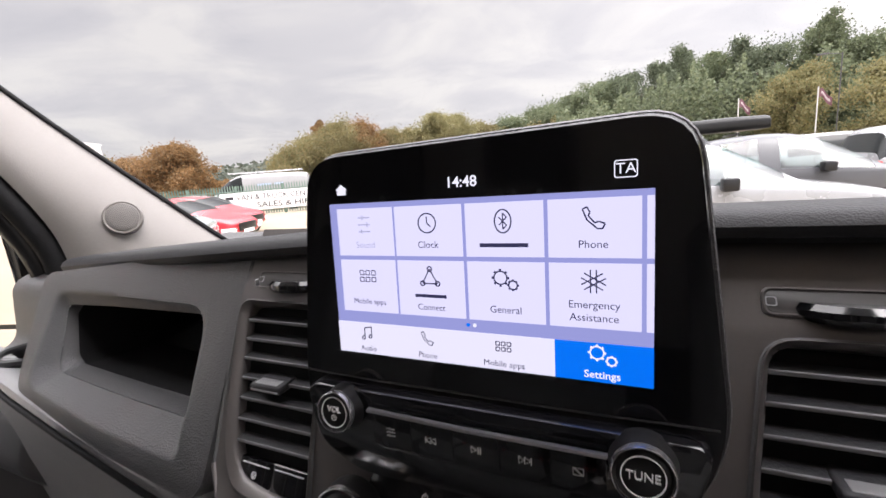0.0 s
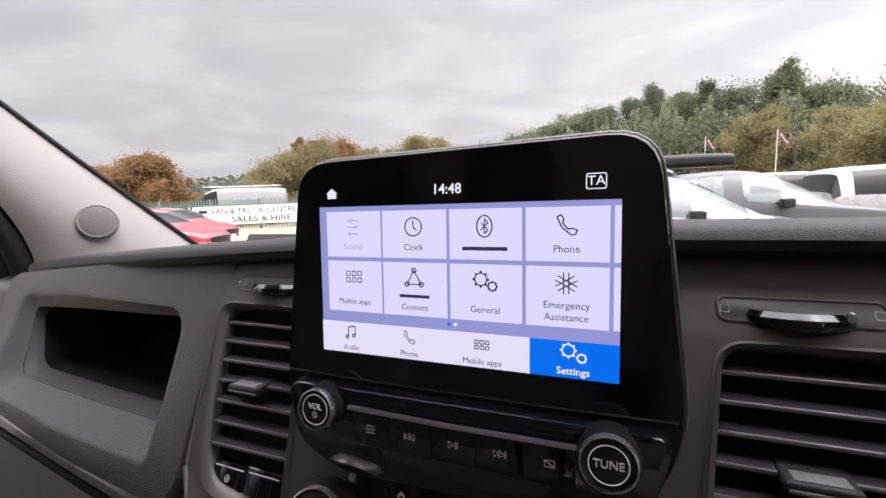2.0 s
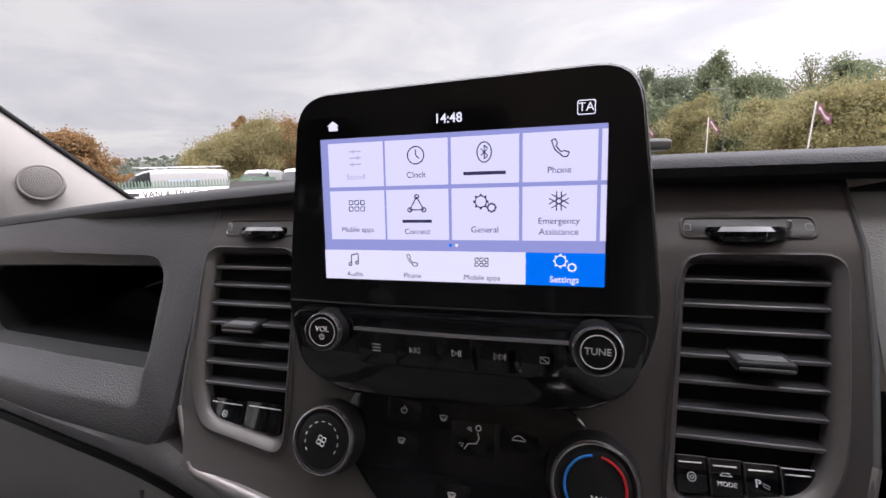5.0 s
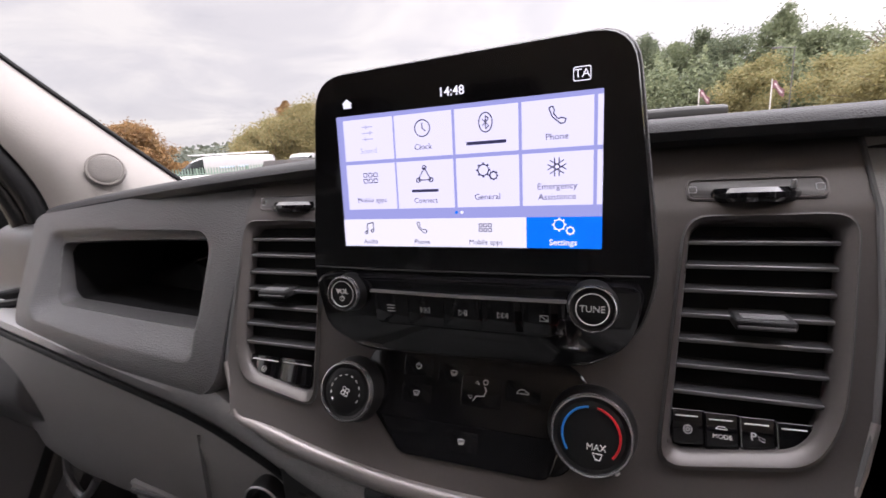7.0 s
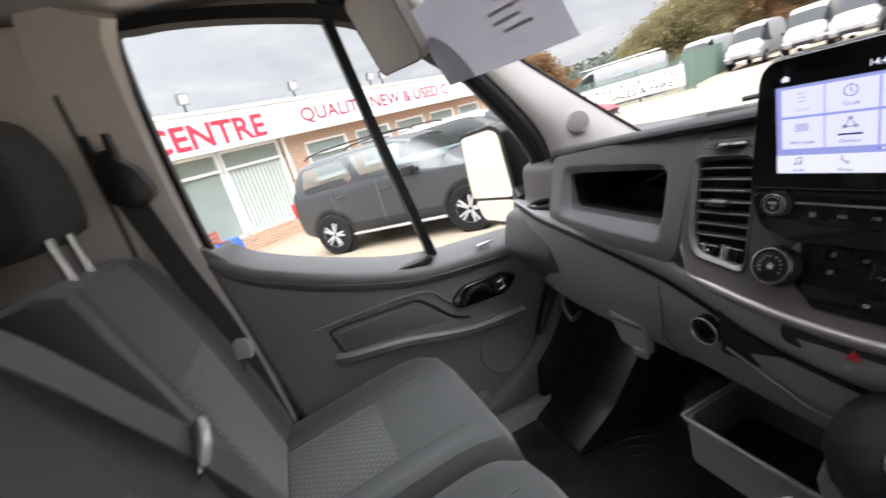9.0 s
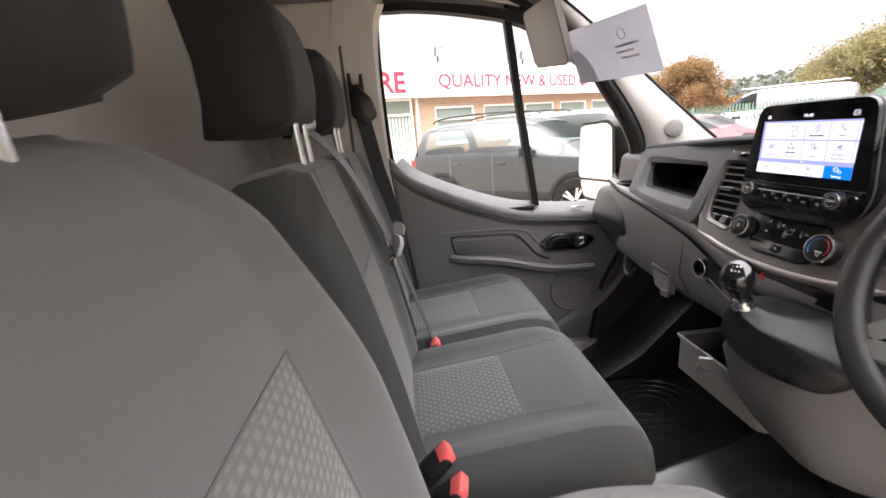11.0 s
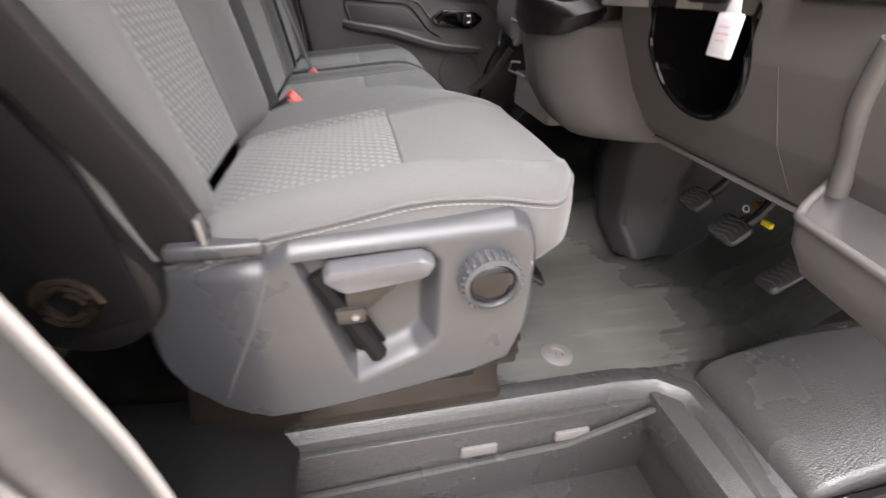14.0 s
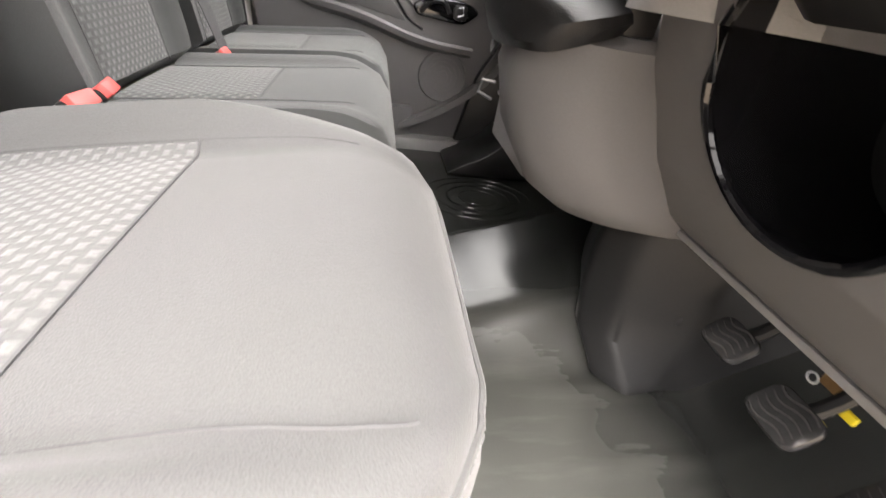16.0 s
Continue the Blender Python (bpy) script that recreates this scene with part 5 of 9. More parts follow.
    def icon(kind, cx, cz, par, m=M["lcd_ink"], k=1.0):
        if kind == "clock":
            ring(cx, cz, 0.0052, m, par, n=24)
            strokes([((cx, cz), (cx, cz + 0.0035)), ((cx, cz), (cx + 0.0022, cz - 0.002))], m, par)
        elif kind == "sound":
            strokes([((cx - 0.004, cz + d), (cx + 0.004, cz + d)) for d in (-0.004, 0, 0.004)] + [((cx + e, cz + d - 0.0013), (cx + e, cz + d + 0.0013)) for d, e in ((-0.004, -0.002), (0, 0.002), (0.004, -0.001))], m, par)
        elif kind == "rune":
            ring(cx, cz, 0.0042, m, par, n=24, ry=0.0058)
            strokes([((cx - 0.002, cz + 0.002), (cx + 0.002, cz - 0.002)), ((cx + 0.002, cz - 0.002), (cx, cz - 0.004)), ((cx, cz - 0.004), (cx, cz + 0.004)), ((cx, cz + 0.004), (cx + 0.002, cz + 0.002)), ((cx + 0.002, cz + 0.002), (cx - 0.002, cz - 0.002))], m, par, 0.0003)
        elif kind == "phone":
            P = [(-0.0045, 0.0045), (-0.0025, 0.0055), (-0.0012, 0.003), (-0.002, 0.0015), (0.0008, -0.0018), (0.0025, -0.0012), (0.0052, -0.0022), (0.0042, -0.0045), (0.002, -0.0045), (-0.0025, -0.0005), (-0.0045, 0.0045)]
            strokes([((cx + a * k, cz + c * k), (cx + e * k, cz + f * k)) for (a, c), (e, f) in zip(P, P[1:])], m, par, 0.00035 * k)
        elif kind == "grid":
            for a in (-0.004, 0, 0.004):
                for c in (-0.002, 0.002):
                    q = (cx + a * k, cz + c * k)
                    strokes([((q[0] - 0.0013 * k, q[1] + e * 0.0013 * k), (q[0] + 0.0013 * k, q[1] + e * 0.0013 * k)) for e in (-1, 1)] + [((q[0] + e * 0.0013 * k, q[1] - 0.0013 * k), (q[0] + e * 0.0013 * k, q[1] + 0.0013 * k)) for e in (-1, 1)], m, par, 0.00028)
        elif kind == "nodes":
            Q = [(cx, cz + 0.004), (cx - 0.0045, cz - 0.004), (cx + 0.0045, cz - 0.004)]
            for q in Q:
                ring(*q, 0.0013, m, par)
            strokes([(Q[0], Q[1]), (Q[1], Q[2]), (Q[2], Q[0])], m, par)
        elif kind == "gears":
            for gx, gz, r in ((cx - 0.0022, cz + 0.0014, 0.0034), (cx + 0.0042, cz - 0.0022, 0.0022)):
                ring(gx, gz, r * k, m, par, n=18)
                strokes([((gx + r * k * math.cos(a), gz + r * k * math.sin(a)), (gx + r * 1.35 * k * math.cos(a), gz + r * 1.35 * k * math.sin(a))) for a in [i * math.pi / 4 for i in range(8)]], m, par, 0.0006 * k)
        elif kind == "star":
            for i in range(3):
                a = math.pi / 2 + i * math.pi / 3
                dx, dz = 0.0055 * math.cos(a), 0.0055 * math.sin(a)
                n = Vector((-math.sin(a), math.cos(a))) * 0.0013
                strokes([((cx - dx + e * n.x, cz - dz + e * n.y), (cx + dx + e * n.x, cz + dz + e * n.y)) for e in (-1, 1)], m, par, 0.0003)
        elif kind == "note":
            strokes([((cx - 0.002, cz - 0.003), (cx - 0.002, cz + 0.003)), ((cx - 0.002, cz + 0.003), (cx + 0.0028, cz + 0.004)), ((cx + 0.0028, cz + 0.004), (cx + 0.0028, cz - 0.002))], m, par)
            ring(cx - 0.003, cz - 0.003, 0.001, m, par, n=10)
            ring(cx + 0.0018, cz - 0.002, 0.001, m, par, n=10)

    for row, (z0, z1) in ((top, (1.5690, 1.5965)), (mid, (1.5355, 1.5665))):
        for (x0, x1), (txt, ic) in zip(xs, row):
            par = tile("menu_tile", x0, x1, z0, z1, 0.0011, M["lcd_tile"])
            cx, ink = (x0 + x1) / 2, M["lcd_faint"] if txt == "Sound" else M["lcd_ink"]
            two = "\n" in txt or ic == "nodes"
            icon(ic, cx, z1 - (0.0095 if not two else 0.0085), par, ink)
            if txt == "":
                # trademark left as a plain bar
                strokes([((cx - 0.0125, z0 + 0.006), (cx + 0.0125, z0 + 0.006))], ink, par, 0.0010)
            elif ic == "nodes":
                strokes([((cx - 0.0095, z0 + 0.0115), (cx + 0.0095, z0 + 0.0115))], ink, par, 0.0009)
                words("Connect", 0.0048, ink, par, F(cx, z0 + 0.0050, 0.0013), depth=0)
            elif "\n" in txt:
                for q, zz in zip(txt.split("\n"), (0.0112, 0.0050)):
                    words(q, 0.0052, ink, par, F(cx, z0 + zz, 0.0013), depth=0)
            else:
                words(txt, 0.0052 if txt != "Mobile apps" else 0.0047, ink, par, F(cx, z0 + 0.0062, 0.0013), depth=0)
    for z0, z1 in ((1.5690, 1.5965), (1.5355, 1.5665)):
        tile("menu_tile", 0.0840, 0.0870, z0, z1, 0.0011, M["lcd_tile"])
    for x, m in ((-0.0015, M["lcd_blue"]), (0.0022, M["lcd_white"])):
        dot = part("page_dot", prism([(x + a, 1.5323 - 1.51 + c) for a, c in circle(0.001, 10)], "z", 0.0007, 0.0012, 0), m, s, smooth=False)
        dot.data.transform(flat)
    bar = tile("menu_bar", -0.0870, 0.0435, 1.5095, 1.5285, 0.0012, M["lcd_bar"])
    for (cx, txt, ic) in ((-0.066, "Audio", "note"), (-0.0265, "Phone", "phone"), (0.0175, "Mobile apps", "grid")):
        icon(ic, cx, 1.5223, bar, M["lcd_ink"], 0.75)
        words(txt, 0.0046, M["lcd_ink"], bar, F(cx, 1.5128, 0.0014), depth=0)
    blue = tile("menu_button", 0.0435, 0.0870, 1.5095, 1.5285, 0.0012, M["lcd_blue"])
    icon("gears", 0.0652, 1.5225, blue, M["lcd_white"], 0.9)
    words("Settings", 0.0052, M["lcd_white"], blue, F(0.0652, 1.5130, 0.0014), depth=0, bold=0.00008)
    st = words("14:48", 0.0078, M["lcd_white"], s, F(-0.002, 1.6075, 0.0008), "clock_display", depth=0, bold=0.0001)
    words("TA", 0.0066, M["lcd_white"], s, F(0.0755, 1.6085, 0.0008), "status_mark", depth=0)
    fr = part("status_frame", frame_plate(rrect(0.0755, 0.0985, 0.0096, 0.0078, 0.001, 2), rrect(0.0755, 0.0985, 0.0086, 0.0068, 0.0008, 2), "z", 0.0006, 0.0008), M["lcd_white"], s, smooth=False)
    fr.data.transform(flat)
    home = part("home_symbol", prism([(-0.0815, 0.0975), (-0.0775, 0.1005), (-0.0735, 0.0975), (-0.0745, 0.0975), (-0.0745, 0.0945), (-0.0805, 0.0945), (-0.0805, 0.0975)], "z", 0.0004, 0.0008, 0), M["lcd_white"], s, smooth=False)
    home.data.transform(flat)
    return s, at, flat


SCREEN, on_face, FACE = screen_unit()


def knob(parent, base, axis, r, deep, text=None, name="knob", label=""):
    """A round control: black dished face, bright ring, dark skirt; axis is its outward direction."""
    m = Matrix.Translation(base) @ Vector(axis).to_track_quat("Z", "Y").to_matrix().to_4x4()
    k = part(name, turned(lathe([(0.0, deep - 0.0006), (r * 0.70, deep - 0.0006), (r * 0.76, deep - 0.0012), (r * 0.82, deep - 0.0018), (r * 0.90, deep - 0.0012), (r * 0.985, deep - 0.003), (r * 1.00, deep * 0.5), (r * 1.10, deep * 0.25), (r * 1.14, 0.0)], 48), m), M["black"], parent, label)
    part("knob_ring", turned(lathe([(r * 0.91, deep - 0.0012), (r * 0.935, deep + 0.0004), (r * 0.97, deep + 0.0002), (r * 1.005, deep - 0.0015), (r * 1.012, deep - 0.0035), (r * 0.95, deep - 0.004)], 48), m), M["knob_metal"], k, "satin metal ring")
    if text:
        up = m.to_3x3() @ Vector((0, 1, 0))
        words(text, r * 0.40, M["label_white"], k, m @ Matrix.Translation((0, r * 0.14 if text == "VOL" else 0, deep - 0.0002)))
    return k, m


M["knob_metal"] = mat("knob_ring_metal", (0.55, 0.55, 0.56), 0.22, metal=0.9, scale=300, vary=0.05)


def outline(pts, r, m, parent, closed=False, name="button_mark", material=None):
    return part(name, tube([m @ Vector((a, b, 0)) for a, b in pts], r, 4, closed, up=m.to_3x3() @ Vector((0, 0, 1))), material or M["label_white"], parent)


def audio_controls():
    u = thing("audio_panel", "gloss black audio control strip with two knobs", "control panel")
    part("panel", prism(round_poly([(-0.112, 1.490), (0.112, 1.490), (0.104, 1.452), (0.078, 1.436), (-0.076, 1.433), (-0.106, 1.449)], 0.012), "y", 0.284, 0.318, 0.003), M["gloss"], u)
    v, mv = knob(u, (-0.0815, 0.286, 1.4775), (0, -0.985, 0.17), 0.0122, 0.013, "VOL", label="volume knob with metal ring")
    outline([(0.0016 * math.cos(a), -0.0030 + 0.0016 * math.sin(a)) for a in [math.radians(120 + i * 30) for i in range(11)]], 0.00030, mv @ Matrix.Translation((0, 0, 0.0128)), v, name="power_mark")
    outline([(0, -0.0034), (0, -0.0008)], 0.00030, mv @ Matrix.Translation((0, 0, 0.0128)), v, name="power_mark")
    t, mt = knob(u, (0.0825, 0.286, 1.4775), (0, -0.985, 0.17), 0.0132, 0.015, "TUNE", label="tuning knob with metal ring")
    for k, m, q in ((v, mv, 0.0128), (t, mt, 0.0148)):
        outline([(0.0088 * math.cos(a * math.pi / 18), 0.0088 * math.sin(a * math.pi / 18)) for a in range(36)], 0.00030, m @ Matrix.Translation((0, 0, q)), k, True, "knob_circle")
    part("button_strip", prism(round_poly([(-0.064, 1.4805), (0.069, 1.4795), (0.066, 1.455), (-0.060, 1.456)], 0.004), "y", 0.2815, 0.290, 0.002), M["gloss"], u)
    part("strip_trim", sweep([(-0.062, 0.2800, 1.4812), (0.0, 0.2795, 1.4804), (0.068, 0.2800, 1.4806)], [(-0.0018, -0.0006), (0.0018, -0.0006), (0.0012, 0.0008), (-0.0012, 0.0008)]), M["satin_metal"], u, "thin satin trim line")
    for i, x in enumerate((-0.048, -0.0225, 0.0035, 0.0295, 0.055)):
        b = part("button", box(x - 0.0126, x + 0.0126, 0.2808, 0.2822, 1.4585, 1.4785, 0.0004), M["gloss"], u)
        m = Matrix.Translation((x, 0.2804, 1.4690)) @ Matrix.Rotation(radians(90), 4, "X")
        q = 0.0019
        tri = lambda c, f: [(c - q * 0.8 * f, -q), (c + q * 0.8 * f, 0), (c - q * 0.8 * f, q)]
        if i == 0:
            for h, c in ((0.0021, -0.0006), (0, 0.0010), (-0.0021, -0.0010)):
                outline([(-0.0028, h), (c - 0.0006, h)], 0.00030, m, b); outline([(c + 0.0006, h), (0.0028, h)], 0.00030, m, b)
                outline([(c, h - 0.0008), (c, h + 0.0008)], 0.00030, m, b)
        elif i in (1, 3):
            f = -1 if i == 1 else 1
            outline(tri(-0.0016, f), 0.00030, m, b, True); outline(tri(0.0014, f), 0.00030, m, b, True)
            outline([(f * 0.0032, -q), (f * 0.0032, q)], 0.00030, m, b)
        elif i == 2:
            outline(tri(-0.0010, 1), 0.00030, m, b, True)
            for c in (0.0014, 0.0026):
                outline([(c, -q), (c, q)], 0.00030, m, b)
        else:
            outline([(-0.0024, -0.0018), (0.0024, -0.0018), (0.0024, 0.0018), (-0.0024, 0.0018)], 0.00030, m, b, True)
            outline([(-0.0024, 0.0018), (0.0024, -0.0018)], 0.00030, m, b)


def climate_controls():
    u = thing("climate_panel", "black climate control panel with two chrome-ringed dials", "control panel")
    part("panel", dash_slab(round_poly([(-0.075, 1.4320), (0.070, 1.4330), (0.085, 1.4180), (0.070, 1.3700), (-0.045, 1.3685), (-0.078, 1.4000)], 0.014, 5), -0.006, 0.0016, 0.0012), M["gloss_panel"], u)
    part("lower_strip", dash_slab(round_poly([(-0.062, 1.3900), (0.066, 1.3900), (0.058, 1.3680), (-0.044, 1.3680)], 0.006, 4), -0.002, 0.0030, 0.0010), M["gloss_panel"], u)
    axis = (0, -0.93, 0.37)
    f, mf = knob(u, on_dash(-0.0845, 1.402, 0.0005), axis, 0.0212, 0.016, label="fan speed dial with metal ring")
    top = mf @ Matrix.Translation((0, 0, 0.0158))
    for a in range(4):
        an = a * math.pi / 2 + 0.4
        outline([((0.0019 + 0.0016 * math.cos(q)) * math.cos(an) - 0.0014 * math.sin(q) * math.sin(an), (0.0019 + 0.0016 * math.cos(q)) * math.sin(an) + 0.0014 * math.sin(q) * math.cos(an)) for q in [w * math.pi / 5 for w in range(10)]], 0.00032, top, f, True, "fan_mark", M["label_white"])
    for a in range(11):
        an = math.radians(-30 + a * 24)
        outline([((0.0118) * math.cos(an - 0.09), 0.0118 * math.sin(an - 0.09)), (0.0118 * math.cos(an + 0.09), 0.0118 * math.sin(an + 0.09))], 0.0003, top, f, name="dial_tick")
    t, mt = knob(u, on_dash(0.0825, 1.399, 0.0005), axis, 0.0232, 0.017, label="temperature dial with blue and red arcs")
    top = mt @ Matrix.Translation((0, 0, 0.0168))
    for a0, a1, mm in ((95, 215, M["blue_mark"]), (78, -42, M["red_mark"])):
        part("dial_arc", tube([top @ Vector((0.0160 * math.cos(math.radians(a0 + (a1 - a0) * i / 14)), 0.0160 * math.sin(math.radians(a0 + (a1 - a0) * i / 14)), 0)) for i in range(15)], 0.0007, 6, up=axis), mm, t)
    words("MAX", 0.0050, M["label_white"], t, top @ Matrix.Translation((0.003, -0.0062, 0.0001)))
    outline([(0.0010, -0.0092), (0.0062, -0.0096), (0.0050, -0.0128), (0.0026, -0.0126)], 0.0004, top, t, True, "defrost_mark", M["label_white"])
    an = radians(-52)
    part("dial_pointer", turned(box(-0.0014, 0.0014, -0.0024, 0.0024, 0, 0.0016, 0.0004), top @ Matrix.Rotation(an + math.pi / 2, 4, "Z") @ Matrix.Translation((0, -0.0222, -0.003))), M["label_white"], t)
    for i, (x, z) in enumerate(((-0.035, 1.4215), (-0.035, 1.4045), (-0.008, 1.4195), (0.0400, 1.4135), (0.001, 1.3805))):
        b = part("climate_button", dash_slab(rrect(x, z, 0.023, 0.012, 0.0015, 2), 0.0005, 0.00175 if i < 4 else 0.00315, 0.0001), M["gloss_panel"], u)
        m = Matrix.Translation(on_dash(x, z, 0.0021 if i < 4 else 0.0035)) @ Matrix.Rotation(radians(64.4), 4, "X")
        if i == 0:
            outline([(0.0019 * math.cos(a), 0.0019 * math.sin(a)) for a in [math.radians(120 + q * 30) for q in range(11)]], 0.00032, m, b, material=M["label_white"])
            outline([(0, 0.0004), (0, 0.0028)], 0.00032, m, b, material=M["label_white"])
        elif i == 3:
            outline([(-0.0040, -0.001), (-0.0030, 0.0006), (-0.0012, 0.0016), (0.0010, 0.0016), (0.0026, 0.0004), (0.0040, -0.0002), (0.0040, -0.001)], 0.00032, m, b, True, material=M["label_white"])
        else:
            outline([(-0.0024, 0.0014), (0.0, 0.0019), (0.0024, 0.0014), (0.0014, -0.0010), (-0.0014, -0.0010)], 0.00032, m, b, True, material=M["label_white"])
            for c in (-0.0008, 0.0008):
                outline([(c, -0.0018), (c, 0.0008)], 0.00028, m, b, material=M["label_white"])
    md = part("airflow_display", dash_slab(rrect(0.012, 1.4105, 0.028, 0.018, 0.0012, 2), 0.0005, 0.0020, 0.0004), M["gloss_panel"], u)
    m = Matrix.Translation(on_dash(0.012, 1.4105, 0.0024)) @ Matrix.Rotation(radians(64.4), 4, "X")
    outline([(0.0025, 0.0040), (0.0038, 0.0010), (0.0022, -0.0024), (-0.0030, -0.0030), (-0.0052, -0.0062)], 0.00032, m, md, name="airflow_mark", material=M["label_white"])
    outline([(0.0030 + 0.0016 * math.cos(a), 0.0066 + 0.0016 * math.sin(a)) for a in [q * math.pi / 5 for q in range(10)]], 0.0003, m, md, True, "airflow_head", M["label_white"])
    outline([(-0.0042, 0.0060), (-0.0010, 0.0044), (-0.0022, 0.0068)], 0.00026, m, md, True, "airflow_arrow")
    outline([(-0.0086, -0.0030), (-0.0066, -0.0052), (-0.0060, -0.0030)], 0.00026, m, md, True, "airflow_arrow")


M["gloss_panel"] = mat("gloss_black_panel", (0.007, 0.007, 0.008), 0.16, vary=0.0, spec=0.4)
audio_controls(); climate_controls()


def driver_dash():
    d = thing("instrument_panel", "dark driver's dashboard with hooded instrument cluster", "dashboard")
    # textured flank between the stack and the cluster, the hood and its dark mouth
    rows = []
    for k in range(33):
        x = 0.2325 + 0.62 * (k / 32) ** 1.2
        lip = 0.030 * math.sin(min(1, max(0, (x - 0.26) / 0.45)) * math.pi)
        y0 = 0.335 - 0.07 * min(1, max(0, (x - 0.26) / 0.2))
        k_ = step01((x - 0.27) / 0.09)
        at = lambda z, y: lerp(dash_y(0.231, z) + 0.003, y, k_)
        rows.append([(x, 0.42, 1.555 + lip), (x, at(1.556, y0 + 0.006), 1.556 + lip), (x, at(1.546, y0), 1.546 + lip), (x, at(1.50, y0 + 0.012), 1.50), (x, at(1.42, y0 + 0.03), 1.42), (x, at(1.36, y0 + 0.045), 1.36), (x, at(1.33, y0 + 0.05), 1.33), (x, at(1.31, y0 + 0.06), 1.29)])
    part("flank", skin(rows, closed=False, caps=False), M["dash"], d)
    mouth = round_poly([(0.32, 1.40), (0.335, 1.535), (0.40, 1.572), (0.56, 1.572), (0.64, 1.53), (0.65, 1.40)], 0.03)
    part("cluster_mouth", prism(mouth, "y", 0.235, 0.30, 0.004), M["black"], d, "dark recessed instrument cluster")
    part("hood", sweep(smooth_path([(0.30, 0.25, 1.40), (0.32, 0.235, 1.54), (0.40, 0.215, 1.585), (0.57, 0.215, 1.585), (0.66, 0.235, 1.54), (0.67, 0.25, 1.40)], 6), [(-0.012, -0.02), (0.012, -0.02), (0.014, 0.06), (-0.012, 0.08)], up=(0, 1, 0)), M["dash_soft"], d, "black cluster hood")
    for x in (0.42, 0.55):
        g = part("gauge", lathe([(0.05, 0.0), (0.054, 0.006), (0.056, 0.0)], 36, "y", (x, 0.236, 1.48)), M["satin_metal"], d)
    # lower column panel in pale grey, with the opening for the steering column
    prof_z = (1.04, 1.042, 1.065, 1.14, 1.24, 1.31, 1.335)
    prof_y = (0.50, 0.43, 0.40, 0.345, 0.30, 0.285, 0.30)
    knee_y = lambda z: float(np.interp(z, prof_z, prof_y))
    inside = lambda x, z: ((x - 0.43) / 0.105) ** 2 + ((z - 1.245) / 0.105) ** 2 < 1 or abs(x - 0.43) < 0.105 and z > 1.245
    bm = bmesh.new()
    nx, nz = 92, 50
    grid = [[bm.verts.new((0.225 + 0.55 * i / nx, knee_y(1.041 + 0.294 * j / nz), 1.041 + 0.294 * j / nz)) for i in range(nx + 1)] for j in range(nz + 1)]
    for j in range(nz):
        for i in range(nx):
            c = [grid[j][i], grid[j][i + 1], grid[j + 1][i + 1], grid[j + 1][i]]
            if not inside(sum(v.co.x for v in c) / 4, sum(v.co.z for v in c) / 4):
                bm.faces.new(c)
    part("knee_panel", bm, M["lower_grey"], d, "grey plastic knee panel")
    part("panel_underside", box(0.225, 0.775, 0.43, 0.62, 1.030, 1.040, 0.002), M["dash"], d)
    part("panel_joint", tube([(0.585, 0.2985, 1.24), (0.592, 0.343, 1.14), (0.60, 0.398, 1.065)], 0.0008, 5), M["seam"], d)
    op = [(0.43 + 0.107 * math.cos(a), 1.245 + 0.107 * math.sin(a)) for a in [math.radians(180 + i * 9) for i in range(21)]]
    ring = [(x, knee_y(z) - 0.002, z) for x, z in [(0.323, 1.335), (0.323, 1.29)] + op + [(0.537, 1.29), (0.537, 1.335)]]
    part("column_opening", tube(ring, 0.0055, 8), M["gloss"], d, "glossy black rim of the column opening")
    part("opening_wall", skin([[Vector(p) for p in ring], [Vector((0.43 + (p[0] - 0.43) * 0.9, 0.50, 1.25 + (p[2] - 1.25) * 0.9)) for p in ring]], closed=False, caps=False), M["gloss"], d, "glossy black inside of the opening")
    part("opening_back", box(0.30, 0.56, 0.50, 0.51, 1.12, 1.36, 0), M["rubber"], d)
    part("switch_pod", box(0.60, 0.70, 0.262, 0.30, 1.31, 1.40, 0.008), M["black"], d, "black light switch panel")
    return d


def outer_bin():
    b = thing("storage_bin", "grey open plastic storage bin by the door", "bin")
    o = round_poly([(0.676, 0.312), (0.668, 0.372), (0.92, 0.385), (0.90, 0.262), (0.80, 0.285)], 0.022, 6)
    rings = []
    for f, s in ((0.80, 0.55), (0.74, 0.70), (0.40, 0.92), (0.05, 1.0), (-0.02, 0.995), (-0.03, 0.975), (0.0, 0.955), (0.4, 0.89), (0.62, 0.72), (0.66, 0.5)):
        rings.append([(0.79 + (x - 0.79) * s, 0.335 + (y - 0.335) * s, lerp_a(1.078 + 1.15 * max(0, y - 0.318), 0.995, f)) for x, y in o])
    part("tub", skin(rings), M["lower_grey"], b)
    rim = [(0.79 + (x - 0.79) * 0.985, 0.335 + (y - 0.335) * 0.985, 1.081 + 1.15 * max(0, y - 0.318)) for x, y in o]
    part("rim", tube(rim, 0.0058, 10, True), M["lower_grey"], b, "rounded rim")
    part("post", sweep(smooth_path([(0.686, 0.352, 1.11), (0.686, 0.338, 1.16), (0.690, 0.308, 1.22), (0.705, 0.286, 1.285)], 5), rrect(0, 0, 0.020, 0.022, 0.009, 4), up=(1, 0, 0)), M["lower_grey"], b)


